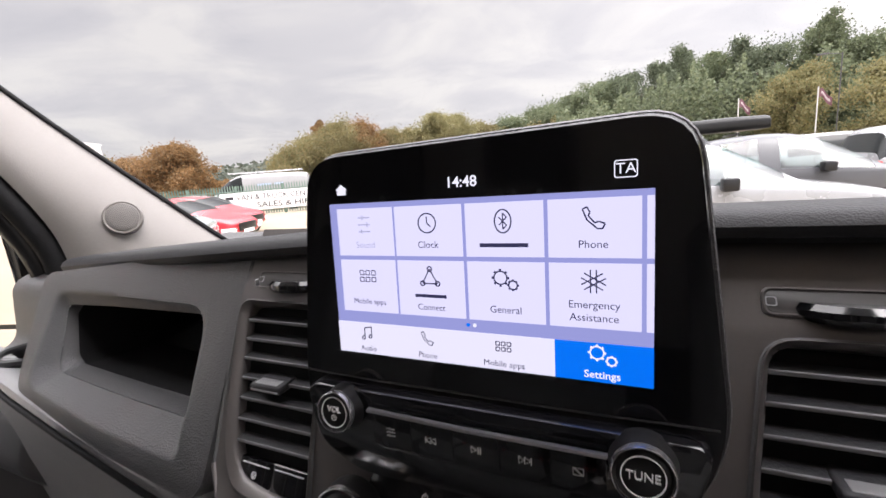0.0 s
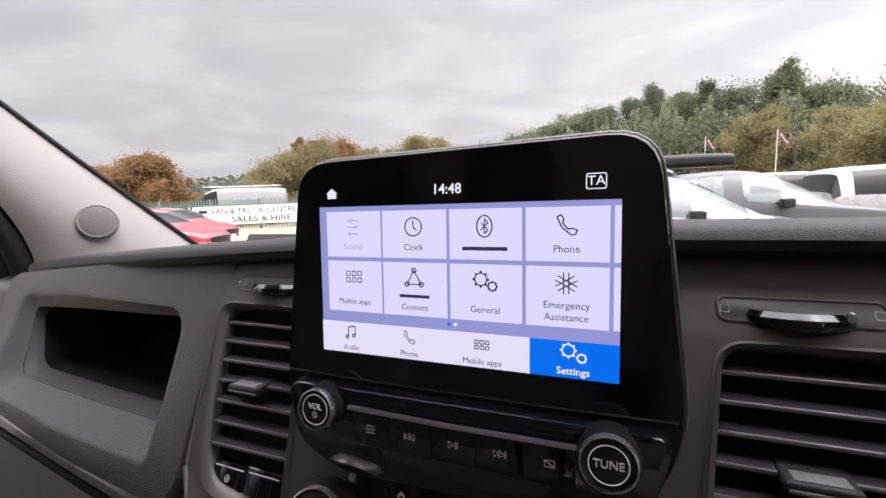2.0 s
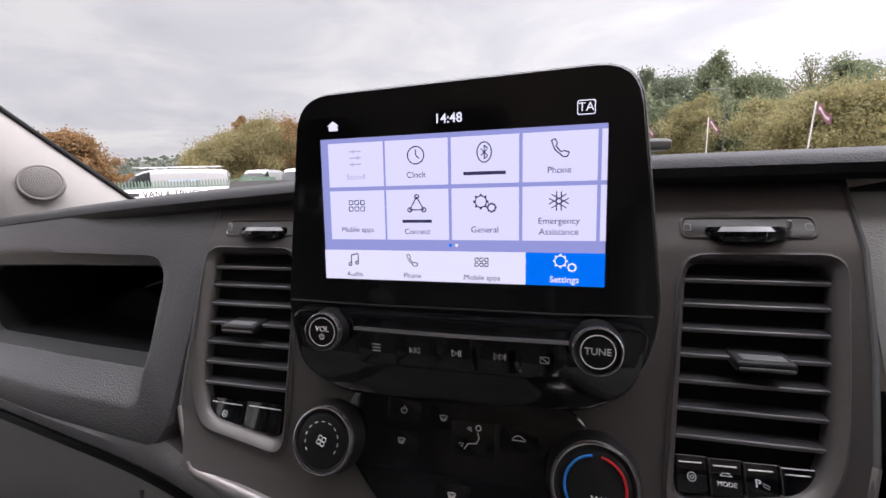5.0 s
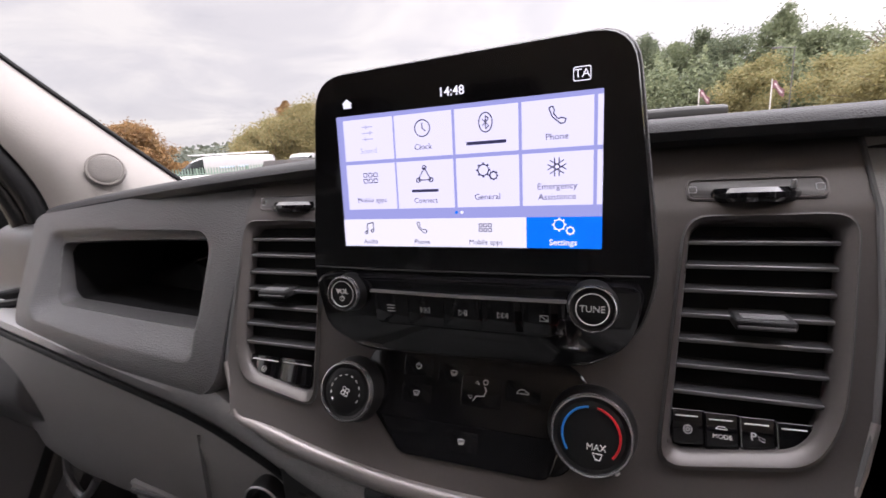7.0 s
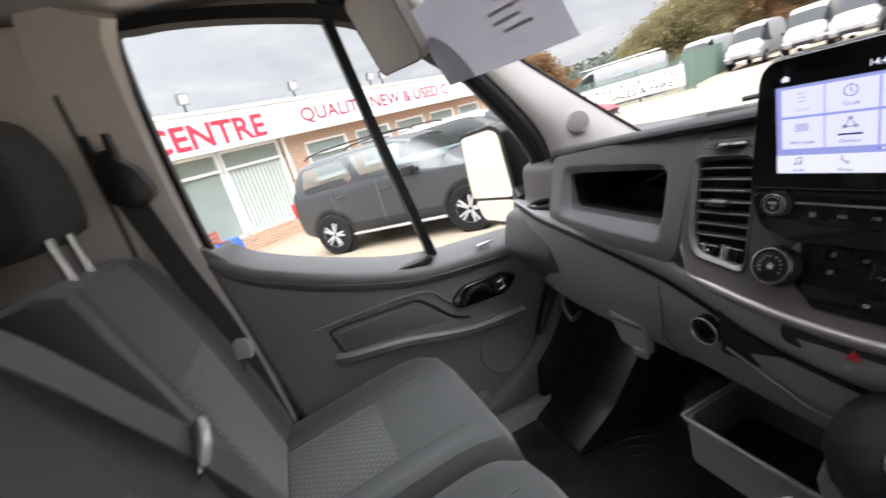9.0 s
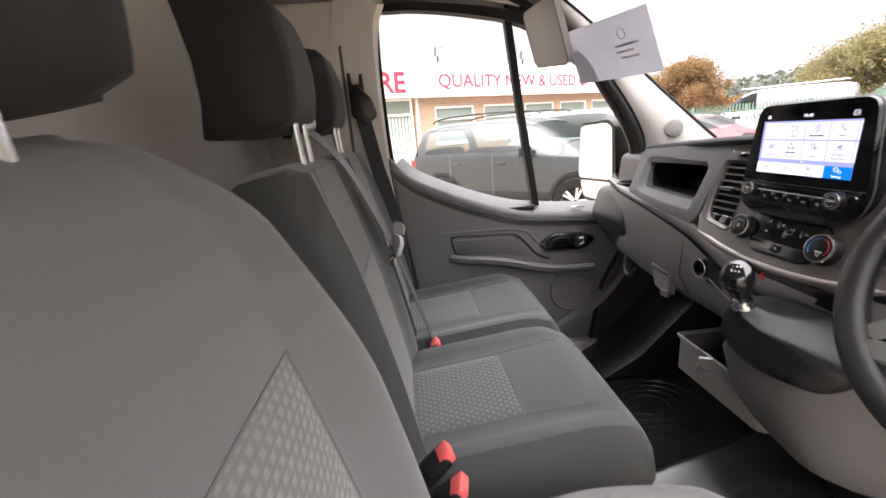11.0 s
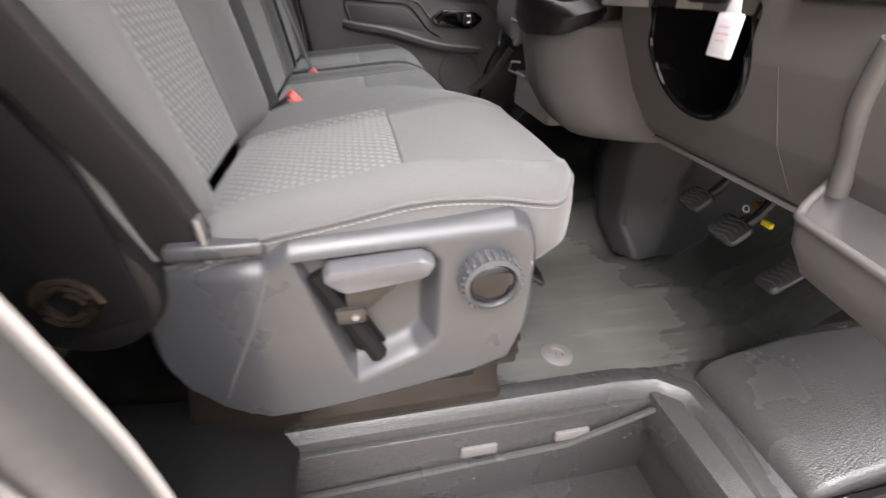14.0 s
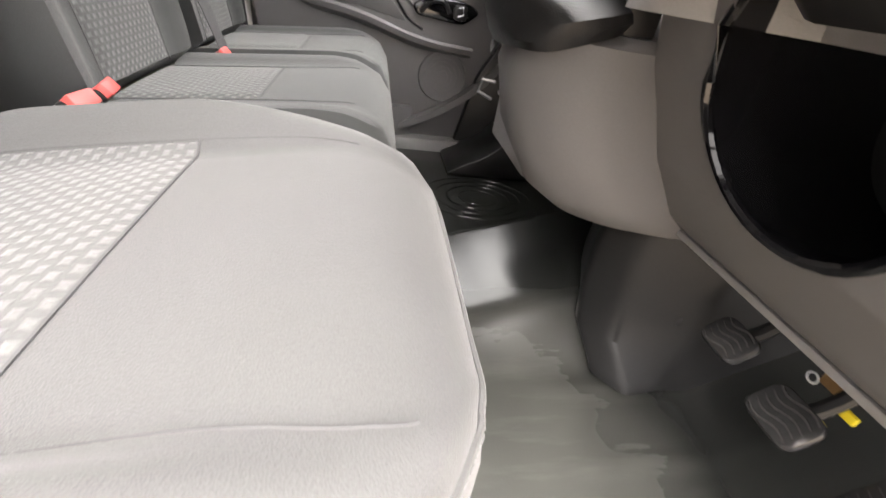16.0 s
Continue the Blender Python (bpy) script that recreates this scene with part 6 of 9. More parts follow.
def centre_console():
    c = thing("gear_console", "mid-grey moulded gear lever console", "console")
    rings = []
    for z, x0, x1, y0, y1 in ((1.262, 0.005, 0.215, 0.185, 0.34), (1.25, -0.01, 0.228, 0.165, 0.36), (1.20, -0.02, 0.235, 0.155, 0.40), (1.12, -0.015, 0.24, 0.175, 0.43), (1.06, -0.005, 0.24, 0.215, 0.46), (1.03, 0.02, 0.235, 0.26, 0.49), (1.02, 0.05, 0.23, 0.32, 0.50)):
        rings.append([(x, y, z) for x, y in round_poly([(x0, y0 + 0.03), (x0 + 0.02, y1), (x1, y1), (x1, y0 + 0.08), (x1 - 0.06, y0)], 0.05, 5)])
    part("body", skin(rings), M["lower_grey"], c)
    # creased leather gaiter draped over the console top, hanging over its front edge
    boot = []
    n = 40
    for k, (z, sx, sy, cx, cy) in enumerate(((1.250, 0.098, 0.072, 0.118, 0.222), (1.262, 0.108, 0.080, 0.114, 0.222), (1.274, 0.108, 0.081, 0.112, 0.220), (1.284, 0.098, 0.076, 0.106, 0.212), (1.298, 0.074, 0.056, 0.100, 0.192), (1.306, 0.046, 0.036, 0.094, 0.166), (1.316, 0.024, 0.022, 0.089, 0.148), (1.326, 0.013, 0.013, 0.088, 0.143))):
        ring = []
        for i in range(n):
            a = 2 * math.pi * i / n
            fold = 1 + 0.06 * math.sin(4 * a + 0.7 * k) * math.sin(math.pi * k / 7) + 0.015 * math.sin(7 * a + 1.3 * k)
            ca, sa = math.cos(a), math.sin(a)
            ca, sa = math.copysign(abs(ca) ** 0.75, ca), math.copysign(abs(sa) ** 0.75, sa)
            ring.append((cx + sx * fold * ca, cy + sy * fold * sa, z + 0.30 * sy * sa + 0.002 * math.sin(4 * a + k)))
        boot.append(ring)
    part("gaiter", skin(boot), M["gaiter"], c, "creased black leather gaiter")
    foot, head = Vector((0.088, 0.143, 1.326)), Vector((0.112, 0.108, 1.385))
    up_ = (head - foot).normalized()
    km = Matrix.Translation(foot) @ up_.to_track_quat("Z", "Y").to_matrix().to_4x4()
    part("collar", turned(lathe([(0.0, -0.012), (0.015, -0.010), (0.018, -0.002), (0.016, 0.006), (0.011, 0.010), (0.008, 0.014)], 24), km), M["chrome"], c, "chrome collar at the foot of the lever")
    part("lever", turned(lathe([(0.0085, 0.008), (0.0080, 0.030), (0.010, 0.044)], 16), km), M["chrome"], c, "chrome lever")
    k = part("gear_knob", turned(skin([[(a, b * 1.18 - 0.004 * w, w) for a, b in circle(r, 22)] for w, r in ((0.034, 0.011), (0.037, 0.0145), (0.050, 0.0165), (0.064, 0.0205), (0.076, 0.0225), (0.085, 0.0210), (0.091, 0.0150), (0.093, 0.006))]), km), M["gloss"], c, "glossy black gear knob")
    part("knob_band", turned(lathe([(0.0148, 0.0355), (0.0158, 0.038), (0.0165, 0.043), (0.0160, 0.046)], 24), km), M["chrome"], k)
    words("1 3 5", 0.006, M["label_white"], k, km @ Matrix.Translation((0.0, 0.004, 0.0935)))
    words("2 4 6", 0.006, M["label_white"], k, km @ Matrix.Translation((0.0, -0.005, 0.0935)))
    part("hook", tube([(-0.035, 0.20, 1.15), (-0.045, 0.18, 1.15), (-0.045, 0.175, 1.13), (-0.04, 0.20, 1.12)], 0.003, 6), M["satin_metal"], c)
    # tunnel cover that runs down to the floor
    t = thing("tunnel_cover", "black plastic tunnel cover under the console", "cover")
    rings = []
    for z, x0, y0, tx, ty in ((1.03, -0.02, 0.44, 0.150, 0.380), (0.97, -0.02, 0.43, 0.148, 0.372), (0.88, -0.03, 0.43, 0.150, 0.375), (0.80, -0.03, 0.43, 0.165, 0.382), (0.755, -0.03, 0.44, 0.222, 0.396), (0.735, -0.03, 0.45, 0.232, 0.402)):
        rings.append([(x, y, z) for x, y in round_poly([(x0, y0 + 0.04), (x0, 0.76), (0.29, 0.76), (0.275, 0.52), (tx + 0.055, ty + 0.045), (tx, ty), (tx - 0.06, ty + 0.03)], 0.014, 4)])
    part("cover", skin(rings), M["deep_plastic"], t)
    part("cover_dimple", lathe([(0.0, 0.002), (0.008, 0.002), (0.011, 0.0)], 18, "x", (0.258, 0.50, 0.885)), M["dash_soft"], t)


def pedals():
    for nm, x, y, z, w, h, lean, lab in (("clutch_pedal", 0.338, 0.500, 0.928, 0.066, 0.052, 42, "clutch"), ("brake_pedal", 0.447, 0.498, 0.912, 0.074, 0.058, 42, "brake"), ("accelerator_pedal", 0.538, 0.575, 0.862, 0.052, 0.115, 34, "accelerator")):
        p = thing(nm, f"worn black rubber {lab} pedal on a steel arm", "pedal", at=(x, y, z))
        rot = Matrix.Rotation(radians(lean), 4, "X")
        pd = part("pedal_pad", turned(skin([[(a * k, b * k, o) for a, b in rrect(0, 0, w, h, min(w, h) * 0.28, 5)] for k, o in ((0.92, -0.008), (1.0, -0.005), (1.0, 0.001), (0.94, 0.005), (0.75, 0.0075), (0.3, 0.0085))]), rot), M["pedal_rubber"], p, "shiny worn black rubber pad")
        n = 5 if lab != "accelerator" else 8
        for k in range(n):
            o = -h * 0.36 + h * 0.72 * k / (n - 1)
            part("pad_rib", turned(tube([(w * 0.38 * q, o + 0.0035 * math.sin(q * 3.4), 0.0088 - 0.003 * q * q) for q in [-1 + 0.25 * i for i in range(9)]], 0.0018, 6), rot), M["pedal_shine"], pd)
        part("pedal_arm", tube(smooth_path([(0, 0.006, -0.004), (0.006, 0.05, 0.03), (0.010, 0.09, 0.12), (0.004, 0.14, 0.26)], 4), 0.010, 8), M["black"], p, "black steel pedal arm")
    g = thing("yellow_tag", "small yellow tag on the brake pedal arm", "tag", at=(0.454, 0.579, 0.920))
    part("tag", box(-0.012, 0.012, -0.004, 0.004, -0.006, 0.006, 0.002), M["yellow"], g)
    w = thing("brake_switch", "brass and black brake light switch by the pedal arm", "switch", at=(0.430, 0.575, 0.945))
    part("switch_body", box(-0.016, 0.012, -0.012, 0.012, -0.010, 0.010, 0.004), M["brass"], w, "brass switch body")
    part("switch_ring", tube([(-0.022 + 0.007 * math.cos(a * math.pi / 8), -0.010, -0.012 + 0.007 * math.sin(a * math.pi / 8)) for a in range(16)], 0.0016, 6, True, up=(0, 1, 0)), M["label_white"], w, "white ring")


def steering():
    w = thing("steering_wheel", "black leather steering wheel with satin spokes", "steering wheel")
    C, tilt, R = Vector((0.416, 0.170, 1.466)), radians(31), 0.177
    m = Matrix.Translation(C) @ Matrix.Rotation(radians(90) - tilt, 4, "X")      # local x right, y up the wheel, z towards the driver
    L = lambda b: turned(b, m)
    rim = [(R * math.cos(a), R * math.sin(a), 0) for a in [2 * math.pi * i / 72 for i in range(72)]]
    part("rim", L(sweep(rim, circle(0.0165, 12, 0.0150), True)), M["leather"], w, "black leather rim")
    for a in (90 + 62, 90 - 62, 270 - 12, 270 + 12):
        a = radians(a)
        part("rim_seam", L(tube([((R + 0.0172 * math.cos(q)) * math.cos(a), (R + 0.0172 * math.cos(q)) * math.sin(a), 0.0158 * math.sin(q)) for q in [i * math.pi / 9 for i in range(18)]], 0.0008, 5, True, up=(0.3, 0.2, 0.9))), M["satin_metal"], w)
    hub = [[(x * s, 0.005 + (y) * s, z) for x, y in round_poly([(-0.112, 0.060), (-0.06, 0.080), (0.06, 0.080), (0.112, 0.060), (0.095, -0.040), (0.055, -0.080), (-0.055, -0.080), (-0.095, -0.040)], 0.034, 5)] for s, z in ((0.90, -0.03), (1.0, -0.012), (1.0, 0.006), (0.95, 0.020), (0.80, 0.028), (0.4, 0.032))]
    part("airbag_cover", L(skin(hub)), M["leather"], w, "charcoal grained airbag cover")
    badge = part("badge", L(skin([[(x, 0.020 + y, z) for x, y in circle(rx, 28, ry)] for rx, ry, z in ((0.028, 0.0125, 0.026), (0.0285, 0.013, 0.033), (0.026, 0.0115, 0.0345))])), M["chrome"], w, "bright oval badge")
    part("badge_face", L(skin([[(x, 0.020 + y, z) for x, y in circle(rx, 28, ry)] for rx, ry, z in ((0.0250, 0.0105, 0.0342), (0.0235, 0.0095, 0.0352))])), M["badge_blue"], badge)
    part("badge_script", L(tube([(-0.014, 0.019, 0.0356), (-0.006, 0.023, 0.0356), (0.002, 0.017, 0.0356), (0.012, 0.022, 0.0356)], 0.0012, 5)), M["chrome"], badge)
    for s in (-1, 1):
        sp = part("spoke", L(sweep([(s * 0.08, 0.02, 0.004), (s * 0.12, 0.022, 0.004), (s * 0.178, 0.022, 0.0)], lambda t: [(-0.035 + 0.01 * t, -0.008), (0.035 - 0.01 * t, -0.008), (0.03 - 0.01 * t, 0.010), (-0.03 + 0.01 * t, 0.010)])), M["dash"], w)
        cl = part("button_pad", L(prism(rrect(s * 0.128, 0.026, 0.056, 0.05, 0.014), "z", 0.010, 0.017, 0.003)), M["gloss"], sp, "black button cluster")
        for a, b in ((-0.014, 0.010), (0.0, 0.014), (0.014, 0.010), (0.0, -0.004), (-0.012, -0.012), (0.012, -0.012)):
            part("wheel_button", L(box(s * 0.128 + a - 0.0045, s * 0.128 + a + 0.0045, 0.026 + b - 0.003, 0.026 + b + 0.003, 0.016, 0.0185, 0.001)), M["black"], cl)
        if s < 0:
            part("spoke_branch", L(sweep(smooth_path([(s * 0.066, -0.044, -0.002), (s * 0.100, -0.072, 0.000), (s * 0.128, -0.100, -0.001), (s * 0.148, -0.116, -0.004)], 4), lambda t: [(-0.010, -0.004), (0.010, -0.004), (0.007, 0.004), (-0.007, 0.004)], up=(0, 0, 1))), M["spoke_silver"], w, "satin silver spoke branch")
        part("button_bezel", L(sweep(smooth_path([(s * 0.098, 0.052, 0.012), (s * 0.155, 0.050, 0.010), (s * 0.160, 0.020, 0.009), (s * 0.148, -0.006, 0.010), (s * 0.106, -0.004, 0.012)], 4), circle(0.0028, 8), up=(0, 0, 1))), M["spoke_silver"], sp, "silver bezel of the button cluster")
    part("lower_web", L(sweep(smooth_path([(-0.070, -0.058, 0.002), (-0.045, -0.088, 0.006), (0.0, -0.098, 0.008), (0.045, -0.088, 0.006), (0.070, -0.058, 0.002)], 4), [(-0.016, -0.006), (0.016, -0.006), (0.012, 0.004), (-0.012, 0.004)], up=(0, 0, 1))), M["gloss"], w, "glossy black web under the airbag cover")
    part("lower_crescent", L(sweep(smooth_path([(-0.128, -0.122, 0.0), (-0.085, -0.112, 0.007), (-0.04, -0.116, 0.010), (0.0, -0.119, 0.011), (0.04, -0.116, 0.010), (0.085, -0.112, 0.007), (0.128, -0.122, 0.0)], 5), lambda t: [(-0.007 - 0.007 * abs(2 * t - 1), -0.004), (0.007 + 0.007 * abs(2 * t - 1), -0.004), (0.005 + 0.006 * abs(2 * t - 1), 0.004), (-0.005 - 0.006 * abs(2 * t - 1), 0.004)], up=(0, 0, 1))), M["spoke_silver"], w, "satin silver lower spoke")
    col = thing("steering_column", "dark plastic steering column shroud with stalks", "steering column")
    n = (m.to_3x3() @ Vector((0, 0, -1))).normalized()
    part("shroud", sweep([C + n * d for d in (0.03, 0.06, 0.12, 0.20)], lambda t: rrect(0, -0.012, 0.105 + 0.01 * t, 0.12, 0.03, 4), up=(0, 0, 1)), M["black"], col)
    part("stalk", tube([C + n * 0.07 + Vector((-0.05, 0, -0.03)), C + n * 0.06 + Vector((-0.12, -0.01, -0.045)), C + n * 0.055 + Vector((-0.165, -0.02, -0.05))], 0.007, 8), M["black"], col)
    part("stalk", tube([C + n * 0.07 + Vector((0.05, 0, -0.01)), C + n * 0.06 + Vector((0.12, -0.01, 0.0)), C + n * 0.055 + Vector((0.165, -0.02, 0.0))], 0.007, 8), M["black"], col)
    ig = part("ignition_barrel", lathe([(0.0, 0.010), (0.013, 0.010), (0.016, 0.014), (0.028, 0.012), (0.034, 0.004), (0.042, 0.0)], 32, "y", (0.545, 0.226, 1.350)), M["seat_plastic"], col, "ignition lock with metal face")
    part("ignition_face", lathe([(0.0, 0.013), (0.014, 0.013), (0.016, 0.011)], 24, "y", (0.545, 0.226, 1.350)), M["chrome"], ig)
    part("ignition_arm", sweep([(0.50, 0.30, 1.37), (0.545, 0.234, 1.350)], rrect(0, 0, 0.07, 0.07, 0.02), up=(0, 0, 1)), M["black"], col)
    k = thing("key", "ignition key with a clear plastic fob hanging from a ring", "key")
    part("key_blade", box(0.542, 0.556, 0.19, 0.216, 1.347, 1.353, 0.001), M["satin_metal"], k)
    part("key_head", box(0.544, 0.574, 0.172, 0.196, 1.334, 1.366, 0.006), M["black"], k)
    part("key_ring", tube([(0.584 + 0.012 * math.cos(a), 0.200 + 0.004 * math.sin(a), 1.330 + 0.016 * math.sin(a)) for a in [i * math.pi / 14 for i in range(28)]], 0.0013, 6, True), M["chrome"], k)
    fob = part("fob", box(0.578, 0.614, 0.193, 0.199, 1.252, 1.298, 0.004), M["clear_plastic"], k, "clear plastic fob")
    part("fob_card", box(0.582, 0.610, 0.1915, 0.1935, 1.257, 1.293, 0.001), M["paper"], fob, "pale card in the fob")
    part("fob_neck", prism([(0.586, 1.297), (0.606, 1.297), (0.600, 1.317), (0.592, 1.317)], "y", 0.194, 0.198, 0.001), M["clear_plastic"], fob)
    for z, w_ in ((1.284, 0.016), (1.277, 0.020), (1.270, 0.014)):
        part("fob_bar", box(0.596 - w_ / 2, 0.596 + w_ / 2, 0.1908, 0.1914, z - 0.0010, z + 0.0010, 0), M["pink_print"], fob)


driver_dash(); outer_bin(); centre_console(); pedals(); steering()

# ---- seats ----
def seat_matrix(cx, y, z, lean=None, pitch=None):
    if lean is None:
        return Matrix.Translation((cx, y, z)) @ Matrix.Rotation(radians(pitch), 4, "X")
    s, c = math.sin(radians(lean)), math.cos(radians(lean))
    m = Matrix(((-1, 0, 0, cx), (0, -s, c, y), (0, c, s, z), (0, 0, 0, 1)))
    return m


def patch(m4, half, v0, v1, height, u0, u1, w0, w1, lift, material, parent, name, label=""):
    """A panel of cloth that follows the pad under it."""
    def pos(a, b):
        u, w = lerp(u0, u1, a), lerp(w0, w1, b)
        v = lerp(v0, v1, w)
        edge = min(a, 1 - a, b, 1 - b)
        return m4 @ Vector((u * half(v), v, height(u, w) + lift * min(1, edge / 0.03)))
    wide, tall = (u1 - u0) * half(lerp(v0, v1, w0)), (w1 - w0) * (v1 - v0)
    return part(name, sheet(pos, 16, 16, uv=lambda a, b: (a * wide, b * tall)), material, parent, label)


def seam(m4, half, v0, v1, height, pts, parent, lift=0.001, r=0.0009, n=5, material=None):
    q = []
    for a, b in smooth_path([(u, w, 0) for u, w in pts], 6) and [(p.x, p.y) for p in smooth_path([(u, w, 0) for u, w in pts], 6)]:
        v = lerp(v0, v1, b)
        q.append(m4 @ Vector((a * half(v), v, height(a, b) + lift)))
    return part("seam", tube(q, r, n), material or M["seam"], parent)


def stitches(points, parent, length=0.0052, gap=0.0022, r=0.00062):
    """A row of single stitches along a path, as one part."""
    bm = bmesh.new()
    P = smooth_path(points, 70)
    d, on, start = 0.0, True, P[0]
    for a, b in zip(P, P[1:]):
        d += (b - a).length
        if on and d > length:
            tube([start, (start + b) / 2, b], r, 5, bm=bm)
            on, d = False, 0.0
        elif not on and d > gap:
            on, d, start = True, 0.0, b
    ob = part("stitching", bm, M["stitch"], parent, "pale grey contrast stitching")
    ob["kind"] = "stuff"
    return ob


def driver_seat():
    s = thing("driver_seat", "dark grey cloth driver's seat with dotted inserts", "seat", at=(0, 0, 0))
    m = seat_matrix(0.434, -0.18, 1.108, pitch=10)
    v0, v1 = -0.262, 0.236
    half = lambda v: 0.231 - 0.010 * step01((v + 0.1) / 0.25) - 0.075 * max(0, (v - 0.150) / 0.087) ** 2
    RIM, DROP = 0.24, 0.026

    def h(u, w):
        bol = 0.046 * step01((abs(u) - 0.66) / 0.2) * (1 - 0.85 * step01((w - 0.52) / 0.42)) * (0.55 + 0.45 * step01(w / 0.25))
        return bol - 0.020 * step01((w - 0.70) / 0.30) ** 1.5 + 0.006 * math.cos(u * 1.5)

    def on_pad(u, w):
        k = max(0.0, (max(abs(u), abs(2 * w - 1)) - (1 - RIM)) / RIM)
        return h(u, w) - DROP * (1 - math.sqrt(max(0.0, 1 - k * k)))
    c = part("cushion", pad(m, half, v0, v1, h, 0.100, 40, 40, rim=RIM, rim_drop=DROP, taper=(1.012, 0.995, 0.90)), M["cloth"], s, "dark grey cloth cushion")
    patch(m, half, v0, v1, on_pad, -0.72, 0.68, 0.05, 0.556, 0.003, M["weave"], c, "insert", "dotted grey cloth insert")
    seam(m, half, v0, v1, on_pad, [(-0.72, 0.558), (0.0, 0.560), (0.68, 0.558)], c, lift=0.0012, r=0.0012)
    seam(m, half, v0, v1, on_pad, [(-0.72, 0.05), (-0.725, 0.3), (-0.725, 0.6), (-0.74, 0.86)], c, lift=0.0004, r=0.0009)
    seam(m, half, v0, v1, on_pad, [(0.68, 0.05), (0.685, 0.3), (0.685, 0.6), (0.70, 0.84), (0.78, 0.93)], c, lift=0.0004, r=0.0009)

    def rim_point(u, w, out, down):
        v = lerp(v0, v1, w)
        cu = max(0, (abs(u) - 0.75) / 0.25) * max(0, (abs(2 * w - 1) - 0.75) / 0.25)
        x, y = u * half(v) * (1 - 0.05 * cu), v - math.copysign(0.03 * cu * (v1 - v0) * 0.5, 2 * w - 1)
        o = Vector((u if abs(u) > 0.99 else 0, 1 if w > 0.99 else 0, 0)).normalized() * out
        return m @ Vector((x + o.x, y + o.y, h(u, w) - DROP - down))

    def rimpath(out, down):
        return [rim_point(1, 0.06 + 0.94 * k / 16, out, down) for k in range(17)] + [rim_point(u, 1, out, down) for u in (0.9, 0.75, 0.5, 0.2, -0.2, -0.6, -0.9)]
    part("piping", tube(smooth_path(rimpath(0.0020, 0.006), 5), 0.0022, 6), M["cloth"], c, "raised cloth piping")
    stitches(rimpath(0.0040, 0.012), c)
    # backrest
    b4 = seat_matrix(0.430, -0.412, 1.075, lean=15)
    bh = lambda v: 0.241 - 0.112 * step01((v - 0.48) / 0.13)
    w0, w1 = 0.0, 0.607

    def hb(u, w):
        bol = 0.050 * step01((abs(u) - 0.56) / 0.24) * (1 - 0.80 * step01((w - 0.45) / 0.5)) - 0.022 * step01((abs(u) - 0.82) / 0.18)
        return bol + 0.014 * math.sin(w * 3.0) - 0.02 * step01((w - 0.85) / 0.15)
    k = part("backrest", pad(b4, bh, w0, w1, hb, 0.006, 36, 32, rim=0.14, rim_drop=0.04), M["cloth"], s, "dark grey cloth backrest")
    part("back_shell", pad(b4, lambda v: bh(v) + 0.003, w0 + 0.005, w1 - 0.004, lambda u, w: hb(u, w) - 0.040, 0.105, 24, 24, rim=0.06, rim_drop=0.008, taper=(1.0, 0.98, 0.86)), M["cloth_side"], s, "black cloth side and back of the backrest")
    patch(b4, bh, w0, w1, hb, -0.60, 0.50, 0.03, 0.627, 0.003, M["weave"], k, "insert", "dotted grey cloth insert")
    seam(b4, bh, w0, w1, hb, [(-0.62, 0.631), (0.0, 0.633), (0.52, 0.631)], k)
    for e in (-0.615, 0.515):
        seam(b4, bh, w0, w1, hb, [(e, 0.02), (e, 0.63)], k)
    back_at = lambda u, w: hb(u, w) - 0.04 * (1 - math.sqrt(max(0.0, 1 - max(0.0, (max(abs(u), abs(2 * w - 1)) - 0.86) / 0.14) ** 2)))
    stitches([b4 @ Vector((-bh(v) * 0.978, v, back_at(-0.978, v / w1) + 0.0012)) for v in (0.05, 0.1, 0.2, 0.3, 0.4, 0.48, 0.52)], k)
    # head restraint
    hr = part("headrest", pad(seat_matrix(0.462, -0.545, 1.668, lean=6), lambda v: 0.120 - 0.02 * step01((v - 0.12) / 0.08), 0.0, 0.20, lambda u, w: 0.015 * math.sin(w * 3.1) + 0.012 * step01((abs(u) - 0.5) / 0.4), 0.09, 16, 16, rim=0.3, rim_drop=0.035), M["cloth_black"], s, "black cloth head restraint")
    for x in (0.415, 0.520):
        part("headrest_post", tube([(x, -0.585, 1.60), (x, -0.590, 1.70)], 0.007, 10), M["chrome"], hr)
    part("inner_cover", prism(round_poly([(-0.43, 1.02), (-0.43, 1.085), (-0.24, 1.075), (-0.20, 1.02)], 0.012), "x", 0.150, 0.196, 0.008, 3), M["silver_plastic"], s, "silver grey plastic inner cover")
    # moulded side cover: a swelling panel with a broad upper chamfer and a deep recess for the lever
    top_y, top_z = (-0.470, -0.455, -0.420, -0.327, -0.300, -0.060, -0.038, -0.026), (1.000, 1.050, 1.076, 1.081, 1.100, 1.112, 1.100, 1.066)
    bot_y, bot_z = (-0.470, -0.445, -0.410, -0.360, -0.288, -0.184, -0.102, -0.054, -0.026), (0.950, 0.886, 0.858, 0.848, 0.852, 0.868, 0.884, 0.903, 0.990)
    pit = [((-0.298, 1.075), 0.010), ((-0.160, 1.082), 0.020), ((-0.140, 1.062), 0.022), ((-0.145, 0.950), 0.026), ((-0.165, 0.930), 0.026), ((-0.246, 0.894), 0.010)]

    def pit_depth(y, z):
        k = 1.0
        for i, ((ay, az), width) in enumerate(pit):
            (by, bz), _ = pit[(i + 1) % len(pit)]
            n = Vector((bz - az, ay - by)).normalized()
            k = min(k, ((y - ay) * n.x + (z - az) * n.y) / width)
        return step01(k)

